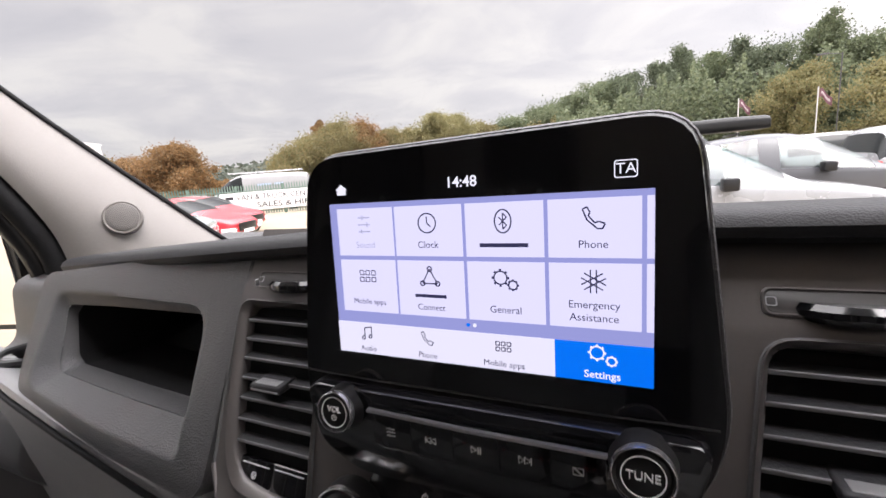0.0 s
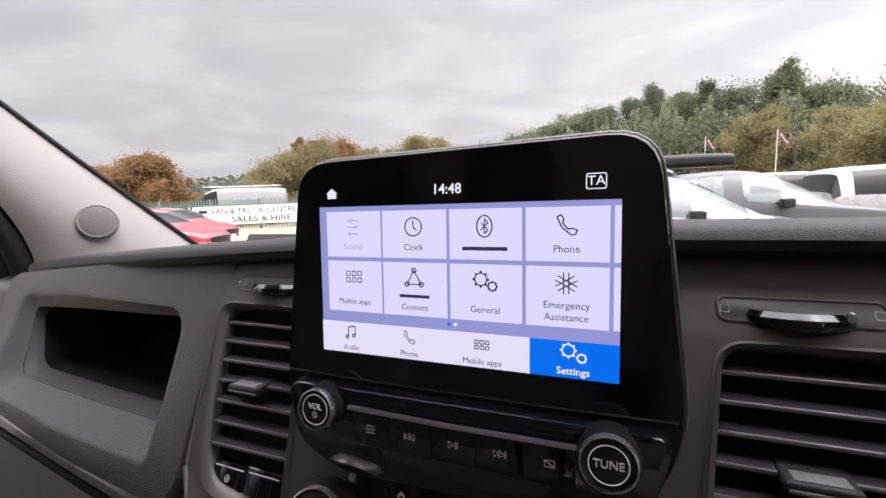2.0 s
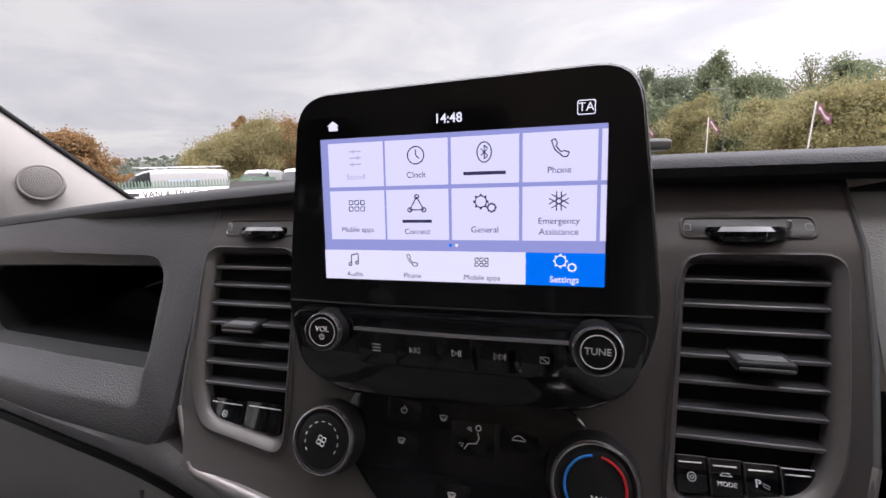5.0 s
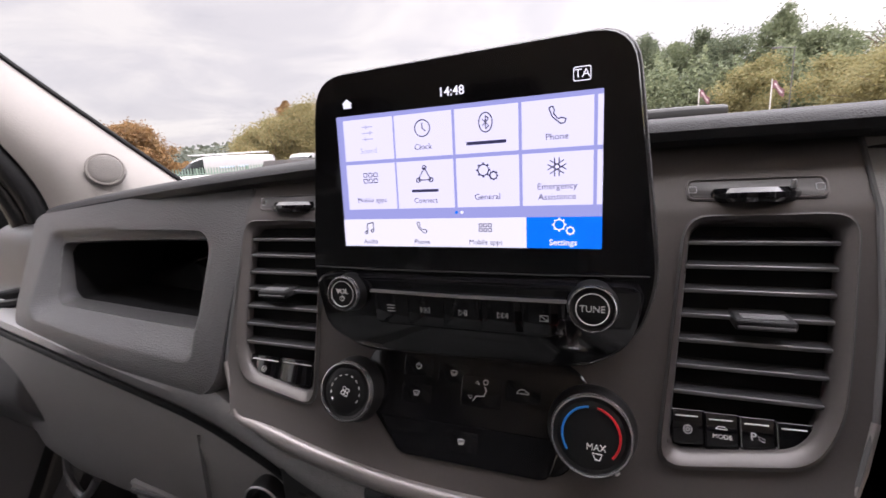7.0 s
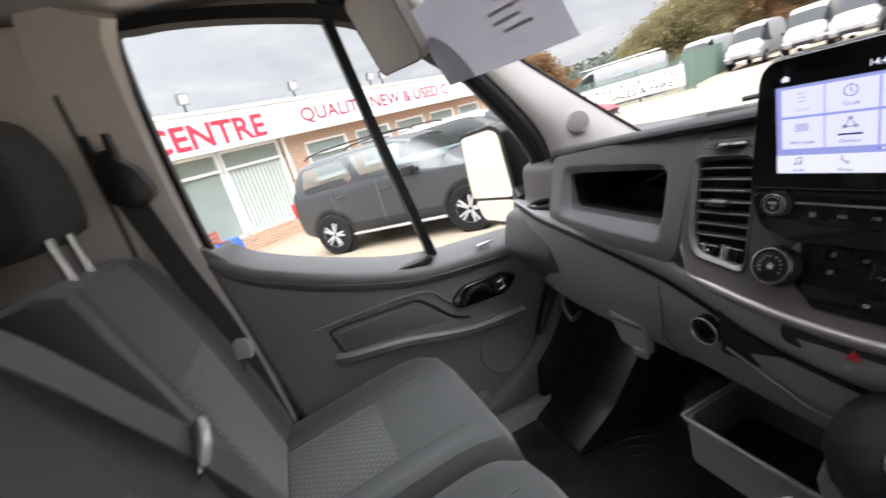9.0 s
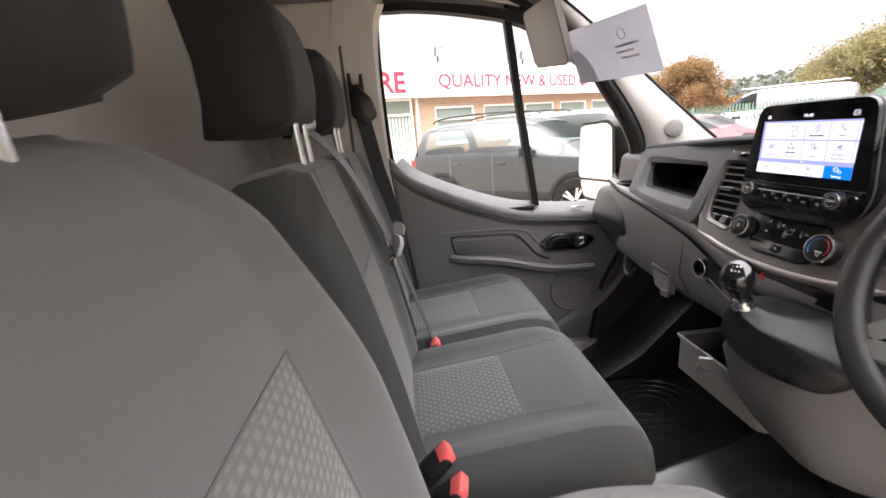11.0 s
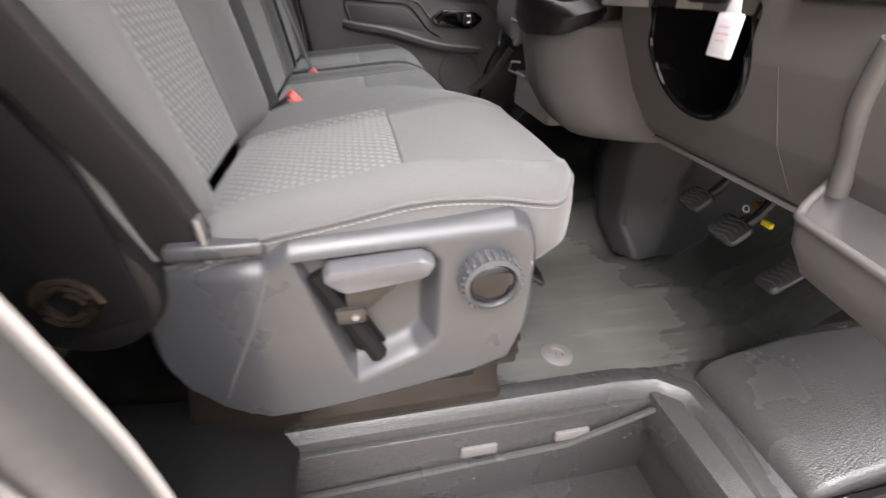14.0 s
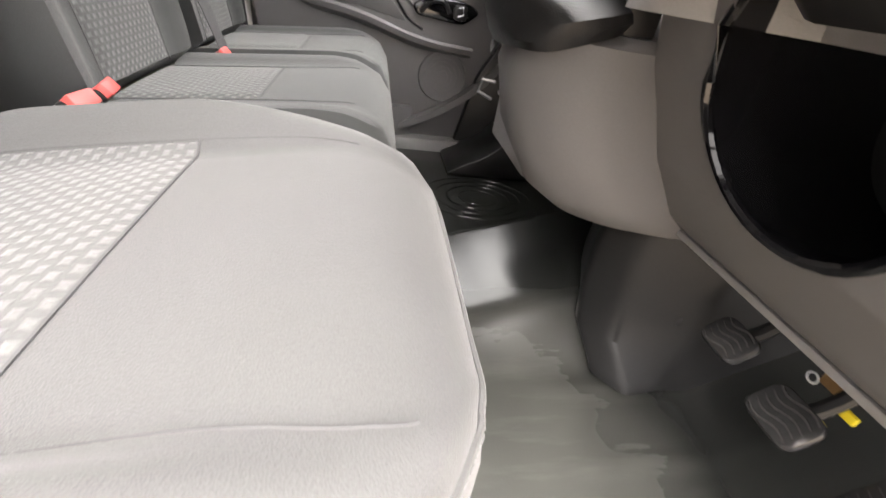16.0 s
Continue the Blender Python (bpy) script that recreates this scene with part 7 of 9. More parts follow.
    def cover_x(y, z):
        up, dn = float(np.interp(y, top_y, top_z)) - z, z - float(np.interp(y, bot_y, bot_z))
        x = 0.692 - 0.030 * step01((-0.335 - y) / 0.13) - 0.010 * step01((z - 0.93) / 0.17)
        r = 0.024
        k = max(0, 1 - up / r)
        x -= 0.042 * (1 - math.sqrt(max(0, 1 - k * k)))
        k = max(0, 1 - dn / 0.010)
        x -= 0.012 * (1 - math.sqrt(max(0, 1 - k * k)))
        for edge in (y + 0.470, -0.026 - y):
            k = max(0, 1 - edge / 0.014)
            x -= 0.022 * (1 - math.sqrt(max(0, 1 - k * k)))
        return x - 0.032 * pit_depth(y, z)
    ny_, nz_ = 132, 74
    rows = []
    for i in range(ny_ + 1):
        y = lerp(-0.470, -0.026, i / ny_)
        za, zb = float(np.interp(y, bot_y, bot_z)), float(np.interp(y, top_y, top_z))
        col = [(y, lerp(za, zb, 0.5 - 0.5 * math.cos(math.pi * j / nz_))) for j in range(nz_ + 1)]
        rows.append([(0.615, *col[0])] + [(cover_x(*q), *q) for q in col] + [(0.615, *col[-1])])
    base = part("side_cover", skin(rows, closed=False, caps=False), M["seat_plastic"], s, "grey plastic seat side cover")
    # solid black plate that paints the deep shade of the lever's hollow
    part("recess_hollow", prism(round_poly([(-0.290, 1.064), (-0.262, 1.062), (-0.240, 1.000), (-0.202, 0.925), (-0.226, 0.908), (-0.248, 0.930), (-0.280, 1.020)], 0.006), "x", 0.640, 0.6630, 0.001), M["rubber"], base, "black plate for the dark hollow under the lever")
    lv = part("recline_lever", skin([[(x, -0.21 + (y + 0.21) * k, 1.062 + (z - 1.062) * k) for y, z in round_poly([(-0.270, 1.060), (-0.262, 1.072), (-0.166, 1.078), (-0.150, 1.070), (-0.160, 1.054), (-0.250, 1.042)], 0.005, 3)] for x, k in ((0.662, 1.0), (0.694, 1.0), (0.700, 0.97), (0.702, 0.9))]), M["lever_gloss"], base, "shiny grey height lever")
    part("lever_underside", prism(round_poly([(-0.250, 1.046), (-0.160, 1.060), (-0.206, 1.024), (-0.232, 0.998), (-0.248, 1.010)], 0.004), "x", 0.655, 0.684, 0.004), M["dark_lever"], lv, "dark inner blade of the lever")
    part("lever_link", tube([(0.670, -0.278, 1.052), (0.674, -0.250, 0.995), (0.672, -0.218, 0.922)], 0.012, 8), M["rubber"], lv)
    part("link_plate", box(0.676, 0.690, -0.262, -0.228, 0.990, 1.012, 0.004), M["dark_lever"], lv)
    part("link_pin", lathe([(0.0, 0.004), (0.004, 0.003), (0.005, 0.0)], 12, "x", (0.690, -0.240, 1.002)), M["satin_metal"], lv)
    kb = part("lumbar_wheel", lathe([(0.0, 0.018), (0.026, 0.018), (0.028, 0.022), (0.033, 0.020), (0.0345, 0.014), (0.035, -0.010)], 40, "x", (0.684, -0.088, 1.037)), M["seat_plastic"], base, "grey ribbed adjuster wheel")
    for a in range(26):
        an = 2 * math.pi * a / 26
        part("wheel_rib", box(0.682, 0.703, -0.0020, 0.0020, 0.0335, 0.0368, 0.0008, 1), M["seat_plastic"], kb).matrix_basis = Matrix.Translation((0, -0.088, 1.037)) @ Matrix.Rotation(an, 4, "X")
    part("wheel_face", lathe([(0.0, 0.0245), (0.015, 0.0236), (0.024, 0.0210), (0.0285, 0.016)], 32, "x", (0.684, -0.088, 1.037)), M["gloss"], kb, "shiny dark wheel face")
    for k in range(3):
        part("wheel_symbol", box(0.6815, 0.6835, -0.046 + 0.004 * k, -0.0435 + 0.004 * k, 1.043, 1.050, 0), M["label_grey"], base)
    part("cover_seam", tube([(cover_x(y, z) + 0.0004, y, z) for y, z in ((-0.322, 1.068), (-0.330, 1.045), (-0.350, 0.995), (-0.375, 0.945), (-0.402, 0.885))], 0.0013, 5), M["seam"], base)
    part("cover_step", box(0.640, 0.676, -0.415, -0.322, 1.080, 1.098, 0.006, 3), M["seat_plastic"], base, "low step behind the cover")
    part("inner_box", box(0.24, 0.63, -0.42, -0.07, 0.80, 1.06, 0.01), M["black"], s, "black seat pedestal")
    part("pedestal", prism(round_poly([(-0.50, 0.73), (-0.46, 0.90), (-0.07, 0.955), (-0.02, 0.93), (-0.035, 0.80), (-0.02, 0.73)], 0.02), "x", 0.575, 0.625, 0.006), M["dark_metal"], s, "dark lacquered steel seat frame")
    part("pedestal", prism(round_poly([(-0.50, 0.73), (-0.46, 0.90), (-0.07, 0.955), (-0.02, 0.93), (-0.035, 0.80), (-0.02, 0.73)], 0.02), "x", 0.235, 0.27, 0.006), M["dark_metal"], s)
    part("frame_rib", sweep([(0.626, -0.42, 0.80), (0.630, -0.22, 0.835), (0.630, -0.10, 0.86)], circle(0.006, 8)), M["dark_metal"], s)
    part("slide_bar", tube(smooth_path([(0.60, -0.02, 0.985), (0.612, 0.012, 0.965), (0.604, 0.022, 0.955), (0.55, 0.028, 0.952), (0.30, 0.028, 0.952)], 4), 0.005, 8), M["black"], s, "black slide release bar")
    part("front_bracket", box(0.585, 0.612, -0.03, 0.0, 0.80, 0.92, 0.004), M["dark_metal"], s)
    for z in (0.82, 0.85, 0.88):
        part("bracket_slot", box(0.590, 0.607, -0.002, 0.004, z - 0.007, z + 0.007, 0.001), M["black"], s)
    # black hinge cover up the side of the backrest, with its cap
    hc = part("hinge_cover", prism(round_poly([(-0.484, 1.318), (-0.437, 1.330), (-0.386, 1.170), (-0.368, 1.070), (-0.43, 1.065), (-0.437, 1.165)], 0.006), "x", 0.690, 0.712, 0.005, 3), M["hinge_plastic"], s, "dark plastic hinge cover")
    for v in hc.data.vertices:
        v.co.x += 0.22 * (v.co.z - 1.32)
    part("cover_cap", sweep(smooth_path([(0.700, -0.516, 1.318), (0.708, -0.490, 1.328), (0.712, -0.455, 1.336), (0.712, -0.424, 1.340)], 5), [(-0.010, -0.004), (0.012, -0.004), (0.011, 0.003), (-0.008, 0.004)]), M["hinge_plastic"], hc, "thin cap on the hinge cover")
    bolt = part("hinge_bolt", lathe([(0.0, 0.008), (0.005, 0.008), (0.006, 0.010), (0.009, 0.009), (0.010, 0.0)], 20, "x", (0.712, -0.462, 1.319)), M["dark_metal"], hc)
    part("bolt_socket", lathe([(0.0, 0.0090), (0.005, 0.0090)], 6, "x", (0.712, -0.462, 1.319)), M["black"], bolt)
    part("side_shield", prism(round_poly([(-0.535, 1.255), (-0.478, 1.255), (-0.446, 1.165), (-0.438, 1.03), (-0.58, 0.99), (-0.575, 1.15)], 0.008), "x", 0.681, 0.687, 0.002), M["rubber"], s, "black shield over the backrest hinge")
    part("hinge_pin", box(0.655, 0.672, -0.381, -0.374, 1.075, 1.125, 0.002), M["satin_metal"], hc)
    rl = part("belt_reel", lathe([(0.0, 0.02), (0.055, 0.02), (0.072, 0.012), (0.075, -0.02)], 28, "x", (0.665, -0.50, 1.055)), M["black"], s, "black round recliner housing")
    part("reel_spring", tube([(0.69, -0.50 + 0.03 * math.cos(a) * (1 - i / 40), 1.055 + 0.03 * math.sin(a) * (1 - i / 40)) for i, a in enumerate([q * 0.6 for q in range(24)])], 0.004, 6), M["dark_metal"], rl)


def bench_seat(nm, cx, hw, label, yaw=0):
    s = thing(nm, label, "seat", group="passenger bench seats")
    m = seat_matrix(cx, -0.19, 1.072, pitch=6)
    half = lambda v: hw - 0.012 * step01((v - 0.12) / 0.12)
    v0, v1 = -0.24, 0.225

    def h(u, w):
        return 0.018 * step01((abs(u) - 0.62) / 0.3) * (1 - step01((w - 0.7) / 0.3)) - 0.022 * step01((w - 0.82) / 0.18) + 0.006 * math.cos(u * 1.5)
    c = part("cushion", pad(m, half, v0, v1, h, 0.105, 24, 24, rim=0.15, rim_drop=0.04), M["cloth_bench"], s, "bench cushion, its cloth darkened for shade")
    patch(m, half, v0, v1, h, -0.52, 0.52, 0.05, 0.525, 0.003, M["weave_shaded"], c, "insert", "dotted cloth insert, darkened for shade")
    seam(m, half, v0, v1, h, [(-0.54, 0.53), (0.0, 0.532), (0.54, 0.53)], c)
    for e in (-1, 1):
        seam(m, half, v0, v1, h, [(e * 0.54, 0.03), (e * 0.545, 0.5), (e * 0.60, 0.86)], c)
    b4 = seat_matrix(cx, -0.40, 1.05, lean=13)
    bh = lambda v: hw - 0.006 - 0.035 * step01((v - 0.42) / 0.16)

    def hb(u, w):
        return 0.022 * step01((abs(u) - 0.6) / 0.3) * (1 - 0.6 * step01((w - 0.7) / 0.3)) + 0.012 * math.sin(w * 3)
    k = part("backrest", pad(b4, bh, 0.0, 0.57, hb, 0.10, 22, 26, rim=0.13, rim_drop=0.035), M["cloth_bench"], s, "bench backrest, its cloth darkened for shade")
    patch(b4, bh, 0.0, 0.57, hb, -0.52, 0.52, 0.04, 0.60, 0.003, M["weave_shaded"], k, "insert", "dotted cloth insert, darkened for shade")
    seam(b4, bh, 0.0, 0.57, hb, [(-0.54, 0.605), (0.0, 0.607), (0.54, 0.605)], k)
    for e in (-1, 1):
        seam(b4, bh, 0.0, 0.57, hb, [(e * 0.54, 0.03), (e * 0.545, 0.6), (e * 0.58, 0.97)], k)
    hr = part("headrest", pad(seat_matrix(cx - 0.01, -0.545, 1.655, lean=5), lambda v: 0.118 - 0.025 * step01((v - 0.13) / 0.1), 0.0, 0.22, lambda u, w: 0.02 * math.sin(w * 3.1), 0.10, 16, 18, rim=0.3, rim_drop=0.04), M["cloth_black"], s, "black cloth head restraint")
    for x in (-0.045, 0.025):
        part("headrest_post", tube([(cx + x, -0.555, 1.59), (cx + x, -0.56, 1.68)], 0.008, 10), M["chrome"], hr, "chrome head restraint post")
    part("seat_box", box(cx - hw + 0.02, cx + hw - 0.02, -0.42, -0.02, 0.725, 0.985, 0.01), M["black"], s, "black seat box")


def buckle(x, y, z, yaw):
    b = thing("seat_belt_buckle", "black belt buckle with a red release button", "buckle", group="seat belt buckles", at=(x, y, z))
    b.rotation_euler = (radians(-50), 0, radians(yaw))
    part("housing", box(-0.024, 0.024, -0.010, 0.010, -0.06, 0.0, 0.006), M["black"], b)
    part("button", box(-0.019, 0.019, -0.0105, 0.0085, -0.016, 0.009, 0.003), M["red_plastic"], b, "red release button")
    part("strap", box(-0.016, 0.016, -0.003, 0.003, -0.13, -0.05, 0.001), M["black"], b)


def webbing(name, label, pts, width, material, turn=(0, 1, 0), tongue=None):
    t = thing(name, label, "seat belt", group="seat belts")
    P = smooth_path(pts, 8)
    part("webbing", sweep(P, [(-width / 2, -0.0008), (width / 2, -0.0008), (width / 2, 0.0008), (-width / 2, 0.0008)], up=turn), material, t)
    if tongue:
        x, y, z, a = tongue
        g = part("tongue", turned(prism(round_poly([(-0.036, -0.018), (-0.036, 0.014), (-0.016, 0.030), (0.016, 0.030), (0.036, 0.014), (0.036, -0.018)], 0.008), "z", -0.005, 0.008, 0.004), pose(x, y, z, 65, 0, a)), M["silver_plastic"], t, "silver grey belt tongue")
        part("tongue_plate", turned(frame_plate(rrect(0, -0.030, 0.026, 0.036, 0.004, 2), rrect(0, -0.034, 0.013, 0.014, 0.003, 2), "z", -0.001, 0.0015), pose(x, y, z, 65, 0, a)), M["chrome"], g)
    return t


driver_seat()
bench_seat("passenger_seat", -0.622, 0.222, "dark grey cloth outer passenger seat with dotted inserts")
bench_seat("middle_seat", -0.160, 0.225, "dark grey cloth middle passenger seat with dotted inserts")
buckle(0.060, -0.350, 1.098, 10)
buckle(0.143, -0.336, 1.106, -10)
buckle(-0.395, -0.334, 1.066, 0)
w1 = webbing("seat_belt", "belt webbing over the middle backrest, light sheen in its grey", [(-0.262, -0.57, 1.665), (-0.285, -0.50, 1.58), (-0.33, -0.44, 1.43), (-0.355, -0.415, 1.35), (-0.40, -0.37, 1.18), (-0.43, -0.34, 1.06)], 0.046, M["belt_light"], tongue=(-0.352, -0.412, 1.365, 20))
part("guide", box(-0.305, -0.225, -0.60, -0.55, 1.655, 1.69, 0.01), M["satin_metal"], w1, "silver grey belt guide")
w2 = webbing("seat_belt", "black belt webbing down the middle pillar", [(-0.80, -0.495, 1.735), (-0.803, -0.465, 1.55), (-0.808, -0.425, 1.34), (-0.82, -0.405, 1.05), (-0.83, -0.40, 0.86)], 0.048, M["belt"], turn=(1, 0.35, 0), tongue=(-0.800, -0.425, 1.31, 60))
part("anchor", prism(round_poly([(-0.525, 1.70), (-0.525, 1.775), (-0.50, 1.80), (-0.455, 1.755), (-0.44, 1.70), (-0.48, 1.67)], 0.012), "x", -0.835, -0.79, 0.006), M["black"], w2, "black belt anchor on the pillar")
part("anchor_fork", prism([(-0.525, 1.77), (-0.525, 1.835), (-0.515, 1.835), (-0.512, 1.80), (-0.49, 1.80), (-0.487, 1.83), (-0.477, 1.83), (-0.475, 1.77)], "x", -0.825, -0.80, 0.003), M["black"], w2)


def sun_visor():
    v = thing("sun_visor", "pale grey sun visor with a printed warning card", "visor")
    lo_a, lo_b, rise = Vector((-0.83, 0.115, 1.815)), Vector((-0.45, 0.078, 1.772)), Vector((0.0, -0.045, 0.165))
    out = (lo_b - lo_a).cross(rise).normalized()
    face = lambda o: [lo_a.lerp(lo_b, a) + rise * b + out * o for a, b in rrect(0.5, 0.5, 1.0, 1.0, 0.12, 5)]
    part("visor_body", skin([face(-0.008), face(-0.004), face(0.004), face(0.008)]), M["visor_shaded"], v, "swung-down visor flap, its shadow put into the grey")
    part("visor_seam", tube([q + out * 0.0005 for q in face(0.008)], 0.0016, 6, True), M["seam"], v)
    c1, c2, up = Vector((-0.515, 0.130, 1.726)), Vector((-0.235, 0.190, 1.717)), Vector((-0.012, -0.040, 0.130))
    n = (c2 - c1).cross(up).normalized()
    on_card = lambda a, b, o: c1.lerp(c2, a) + up * b + n * (0.010 * math.sin(math.pi * min(1, max(0, a))) + o)
    c = part("card", sheet(lambda a, b: on_card(a, b, 0.0), 14, 6, thick=0.0012), M["paper"], v, "lavender-white printed card with a blue corner")
    part("card_corner", sheet(lambda a, b: on_card(0.30 * a * math.sqrt(max(0.0, 1 - (0.92 * b) ** 2)), 0.62 * b, 0.0022), 10, 10), M["paper_blue"], c, "pale blue rounded corner")
    for a0, a1, b0 in ((0.62, 0.86, 0.50), (0.62, 0.80, 0.40), (0.66, 0.84, 0.30)):
        part("print_bar", sheet(lambda a, b: on_card(lerp(a0, a1, a), b0 + 0.035 * b, 0.0022), 6, 1), M["label_grey"], c)
    part("print_ring", tube([on_card(0.72 + 0.035 * math.cos(i * math.pi / 10), 0.70 + 0.085 * math.sin(i * math.pi / 10), 0.0022) for i in range(20)], 0.0012, 5, True), M["label_grey"], c)
    r = thing("sun_visor", "pale grey sun visor, folded up", "visor", group="")
    part("visor_body", turned(box(-0.20, 0.20, -0.008, 0.008, -0.09, 0.09, 0.008), pose(0.45, 0.08, 2.02, -72, 0, -4)), M["trim_light"], r)


sun_visor()


def door_mirror():
    m = thing("door_mirror", "black and white door mirror on the passenger door", "mirror")
    out = round_poly([(0.395, 1.36), (0.405, 1.60), (0.44, 1.625), (0.60, 1.615), (0.615, 1.40), (0.58, 1.275), (0.43, 1.265)], 0.03, 5)
    rings = [[(lerp(0.5, a, s), y, lerp(1.45, b, s)) for a, b in out] for y, s in ((0, 1), (0, 1))]
    # housing stands across the road beside the window, its glass facing back
    def P(a, b, o):
        return Vector((-1.045 - (a - 0.40) * 1.05, 0.50 + o - (a - 0.40) * 0.30, b))
    part("housing", skin([[P(a, b, 0.0) for a, b in out], [P(lerp(0.5, a, 1.03), lerp(1.45, b, 1.03), 0.03) for a, b in out], [P(lerp(0.5, a, 0.9), lerp(1.45, b, 0.92), 0.11) for a, b in out], [P(lerp(0.5, a, 0.5), lerp(1.45, b, 0.6), 0.14) for a, b in out]]), M["black"], m)
    up = round_poly([(0.408, 1.375), (0.416, 1.592), (0.445, 1.612), (0.592, 1.603), (0.605, 1.405), (0.60, 1.375)], 0.02, 5)
    part("main_glass", skin([[P(a, b, -0.004) for a, b in up], [P(a, b, 0.002) for a, b in up]]), M["mirror"], m, "large mirror glass")
    lo = round_poly([(0.412, 1.365), (0.595, 1.365), (0.572, 1.29), (0.435, 1.28)], 0.02, 5)
    part("blind_glass", skin([[P(a, b, -0.004) for a, b in lo], [P(a, b, 0.002) for a, b in lo]]), M["mirror"], m, "small wide-angle mirror glass")
    part("arm", sweep([(-0.99, 0.50, 1.34), (-1.05, 0.52, 1.36)], rrect(0, 0, 0.06, 0.10, 0.02), up=(0, 0, 1)), M["black"], m)


door_mirror()

# ---- the yard outside ----
M["yard"] = mat("yard_ground", (0.245, 0.20, 0.145), 0.9, scale=9, vary=0.2, stain=0.3, stain_scale=0.25, bump=0.4, bump_scale=40)
M["brick"] = brick_mat("brickwork")
M["fascia_white"] = mat("fascia_white", (0.74, 0.73, 0.72), 0.45, scale=4, vary=0.05, stain=0.06, stain_scale=0.7)
M["frame_white"] = mat("window_frame_white", (0.78, 0.78, 0.76), 0.4, scale=10, vary=0.04)
M["letter_red"] = mat("letter_red", (0.62, 0.03, 0.06), 0.4, vary=0.04)
M["letter_dark"] = mat("letter_dark", (0.30, 0.05, 0.08), 0.5, vary=0.04)
M["letter_black"] = mat("letter_black", (0.02, 0.02, 0.025), 0.5, vary=0.04)
M["window_dark"] = mat("window_glass_dark", (0.26, 0.30, 0.28), 0.06, scale=0.7, vary=0.25, spec=0.9, coat=0.6)
M["blind"] = mat("blind_green", (0.55, 0.60, 0.55), 0.7, scale=20, vary=0.1)
M["paint_dark"] = mat("car_paint_dark", (0.024, 0.027, 0.030), 0.30, scale=8, vary=0.05, coat=0.35)
M["paint_grey"] = mat("car_paint_grey", (0.065, 0.066, 0.072), 0.35, metal=0.1, scale=8, vary=0.05, coat=0.25)
M["paint_pale"] = mat("car_paint_pale", (0.42, 0.46, 0.47), 0.22, metal=0.3, scale=8, vary=0.05, coat=0.7)
M["paint_red"] = mat("car_paint_red", (0.40, 0.022, 0.032), 0.25, scale=8, vary=0.05, coat=0.7)
M["paint_silver"] = mat("car_paint_silver", (0.30, 0.305, 0.315), 0.28, metal=0.3, scale=8, vary=0.05, coat=0.7)
M["car_glass"] = mat("car_glass", (0.008, 0.010, 0.010), 0.04, scale=2, vary=0.1, spec=0.35)
M["alloy"] = mat("alloy_wheel", (0.42, 0.42, 0.43), 0.42, metal=0.35, scale=20, vary=0.1)
M["fence_green"] = mat("fence_green", (0.10, 0.15, 0.12), 0.5, scale=10, vary=0.15)
M["flag_cloth"] = mat("flag_cloth", (0.20, 0.10, 0.125), 0.8, scale=20, vary=0.1)
M["flag_band"] = mat("flag_band", (0.42, 0.34, 0.36), 0.8, scale=20, vary=0.1)
M["flag_pole"] = mat("flag_pole", (0.45, 0.44, 0.43), 0.5, vary=0.05)
M["faded_print"] = mat("faded_print", (0.30, 0.36, 0.48), 0.5, vary=0.1)
M["bark"] = mat("bark", (0.12, 0.09, 0.07), 0.95, scale=8, vary=0.3)
M["blue_plastic"] = mat("blue_plastic", (0.04, 0.12, 0.4), 0.5, vary=0.1)
M["red_lamp"] = mat("red_lamp", (0.4, 0.02, 0.02), 0.15, vary=0.05, coat=0.5)
M["lamp_clear"] = mat("lamp_clear", (0.6, 0.62, 0.64), 0.1, vary=0.05, coat=0.5)


def leaf_mat(name, a, b, c):
    m = bpy.data.materials.new(name)
    m.use_nodes = True
    t = m.node_tree
    bs = t.nodes["Principled BSDF"]
    bs.inputs["Roughness"].default_value = 0.7
    g = t.nodes.new("ShaderNodeNewGeometry")
    r = t.nodes.new("ShaderNodeValToRGB")
    r.color_ramp.elements[0].color, r.color_ramp.elements[1].color = (*a, 1), (*c, 1)
    e = r.color_ramp.elements.new(0.55); e.color = (*b, 1)
    t.links.new(g.outputs["Random Per Island"], r.inputs[0])
    t.links.new(r.outputs[0], bs.inputs["Base Color"])
    tr = t.nodes.new("ShaderNodeBsdfTranslucent")
    t.links.new(r.outputs[0], tr.inputs[0])
    mx = t.nodes.new("ShaderNodeMixShader"); mx.inputs[0].default_value = 0.5
    t.links.new(bs.outputs[0], mx.inputs[1]); t.links.new(tr.outputs[0], mx.inputs[2])
    t.links.new(mx.outputs[0], t.nodes["Material Output"].inputs[0])
    return m


# leaf tones lifted and greyed: the haze over the trees is in the colour
M["leaf_green"] = leaf_mat("leaves_green", (0.108, 0.132, 0.080), (0.14, 0.164, 0.094), (0.175, 0.194, 0.108))
M["leaf_olive"] = leaf_mat("leaves_olive", (0.15, 0.142, 0.07), (0.2, 0.175, 0.08), (0.245, 0.195, 0.09))
M["leaf_yellow"] = leaf_mat("leaves_yellow", (0.18, 0.172, 0.085), (0.22, 0.203, 0.095), (0.265, 0.225, 0.102))
M["leaf_rust"] = leaf_mat("leaves_rust", (0.15, 0.1, 0.048), (0.215, 0.128, 0.056), (0.27, 0.145, 0.058))
M["leaf_dark"] = leaf_mat("leaves_dark", (0.092, 0.114, 0.078), (0.12, 0.142, 0.09), (0.15, 0.168, 0.102))

g = part("ground", skin([[(-400, -300, 0), (400, -300, 0)], [(-400, 60, 0), (400, 60, 0)], [(-400, 400, -1), (400, 400, -1)]], closed=False, caps=False), M["yard"])
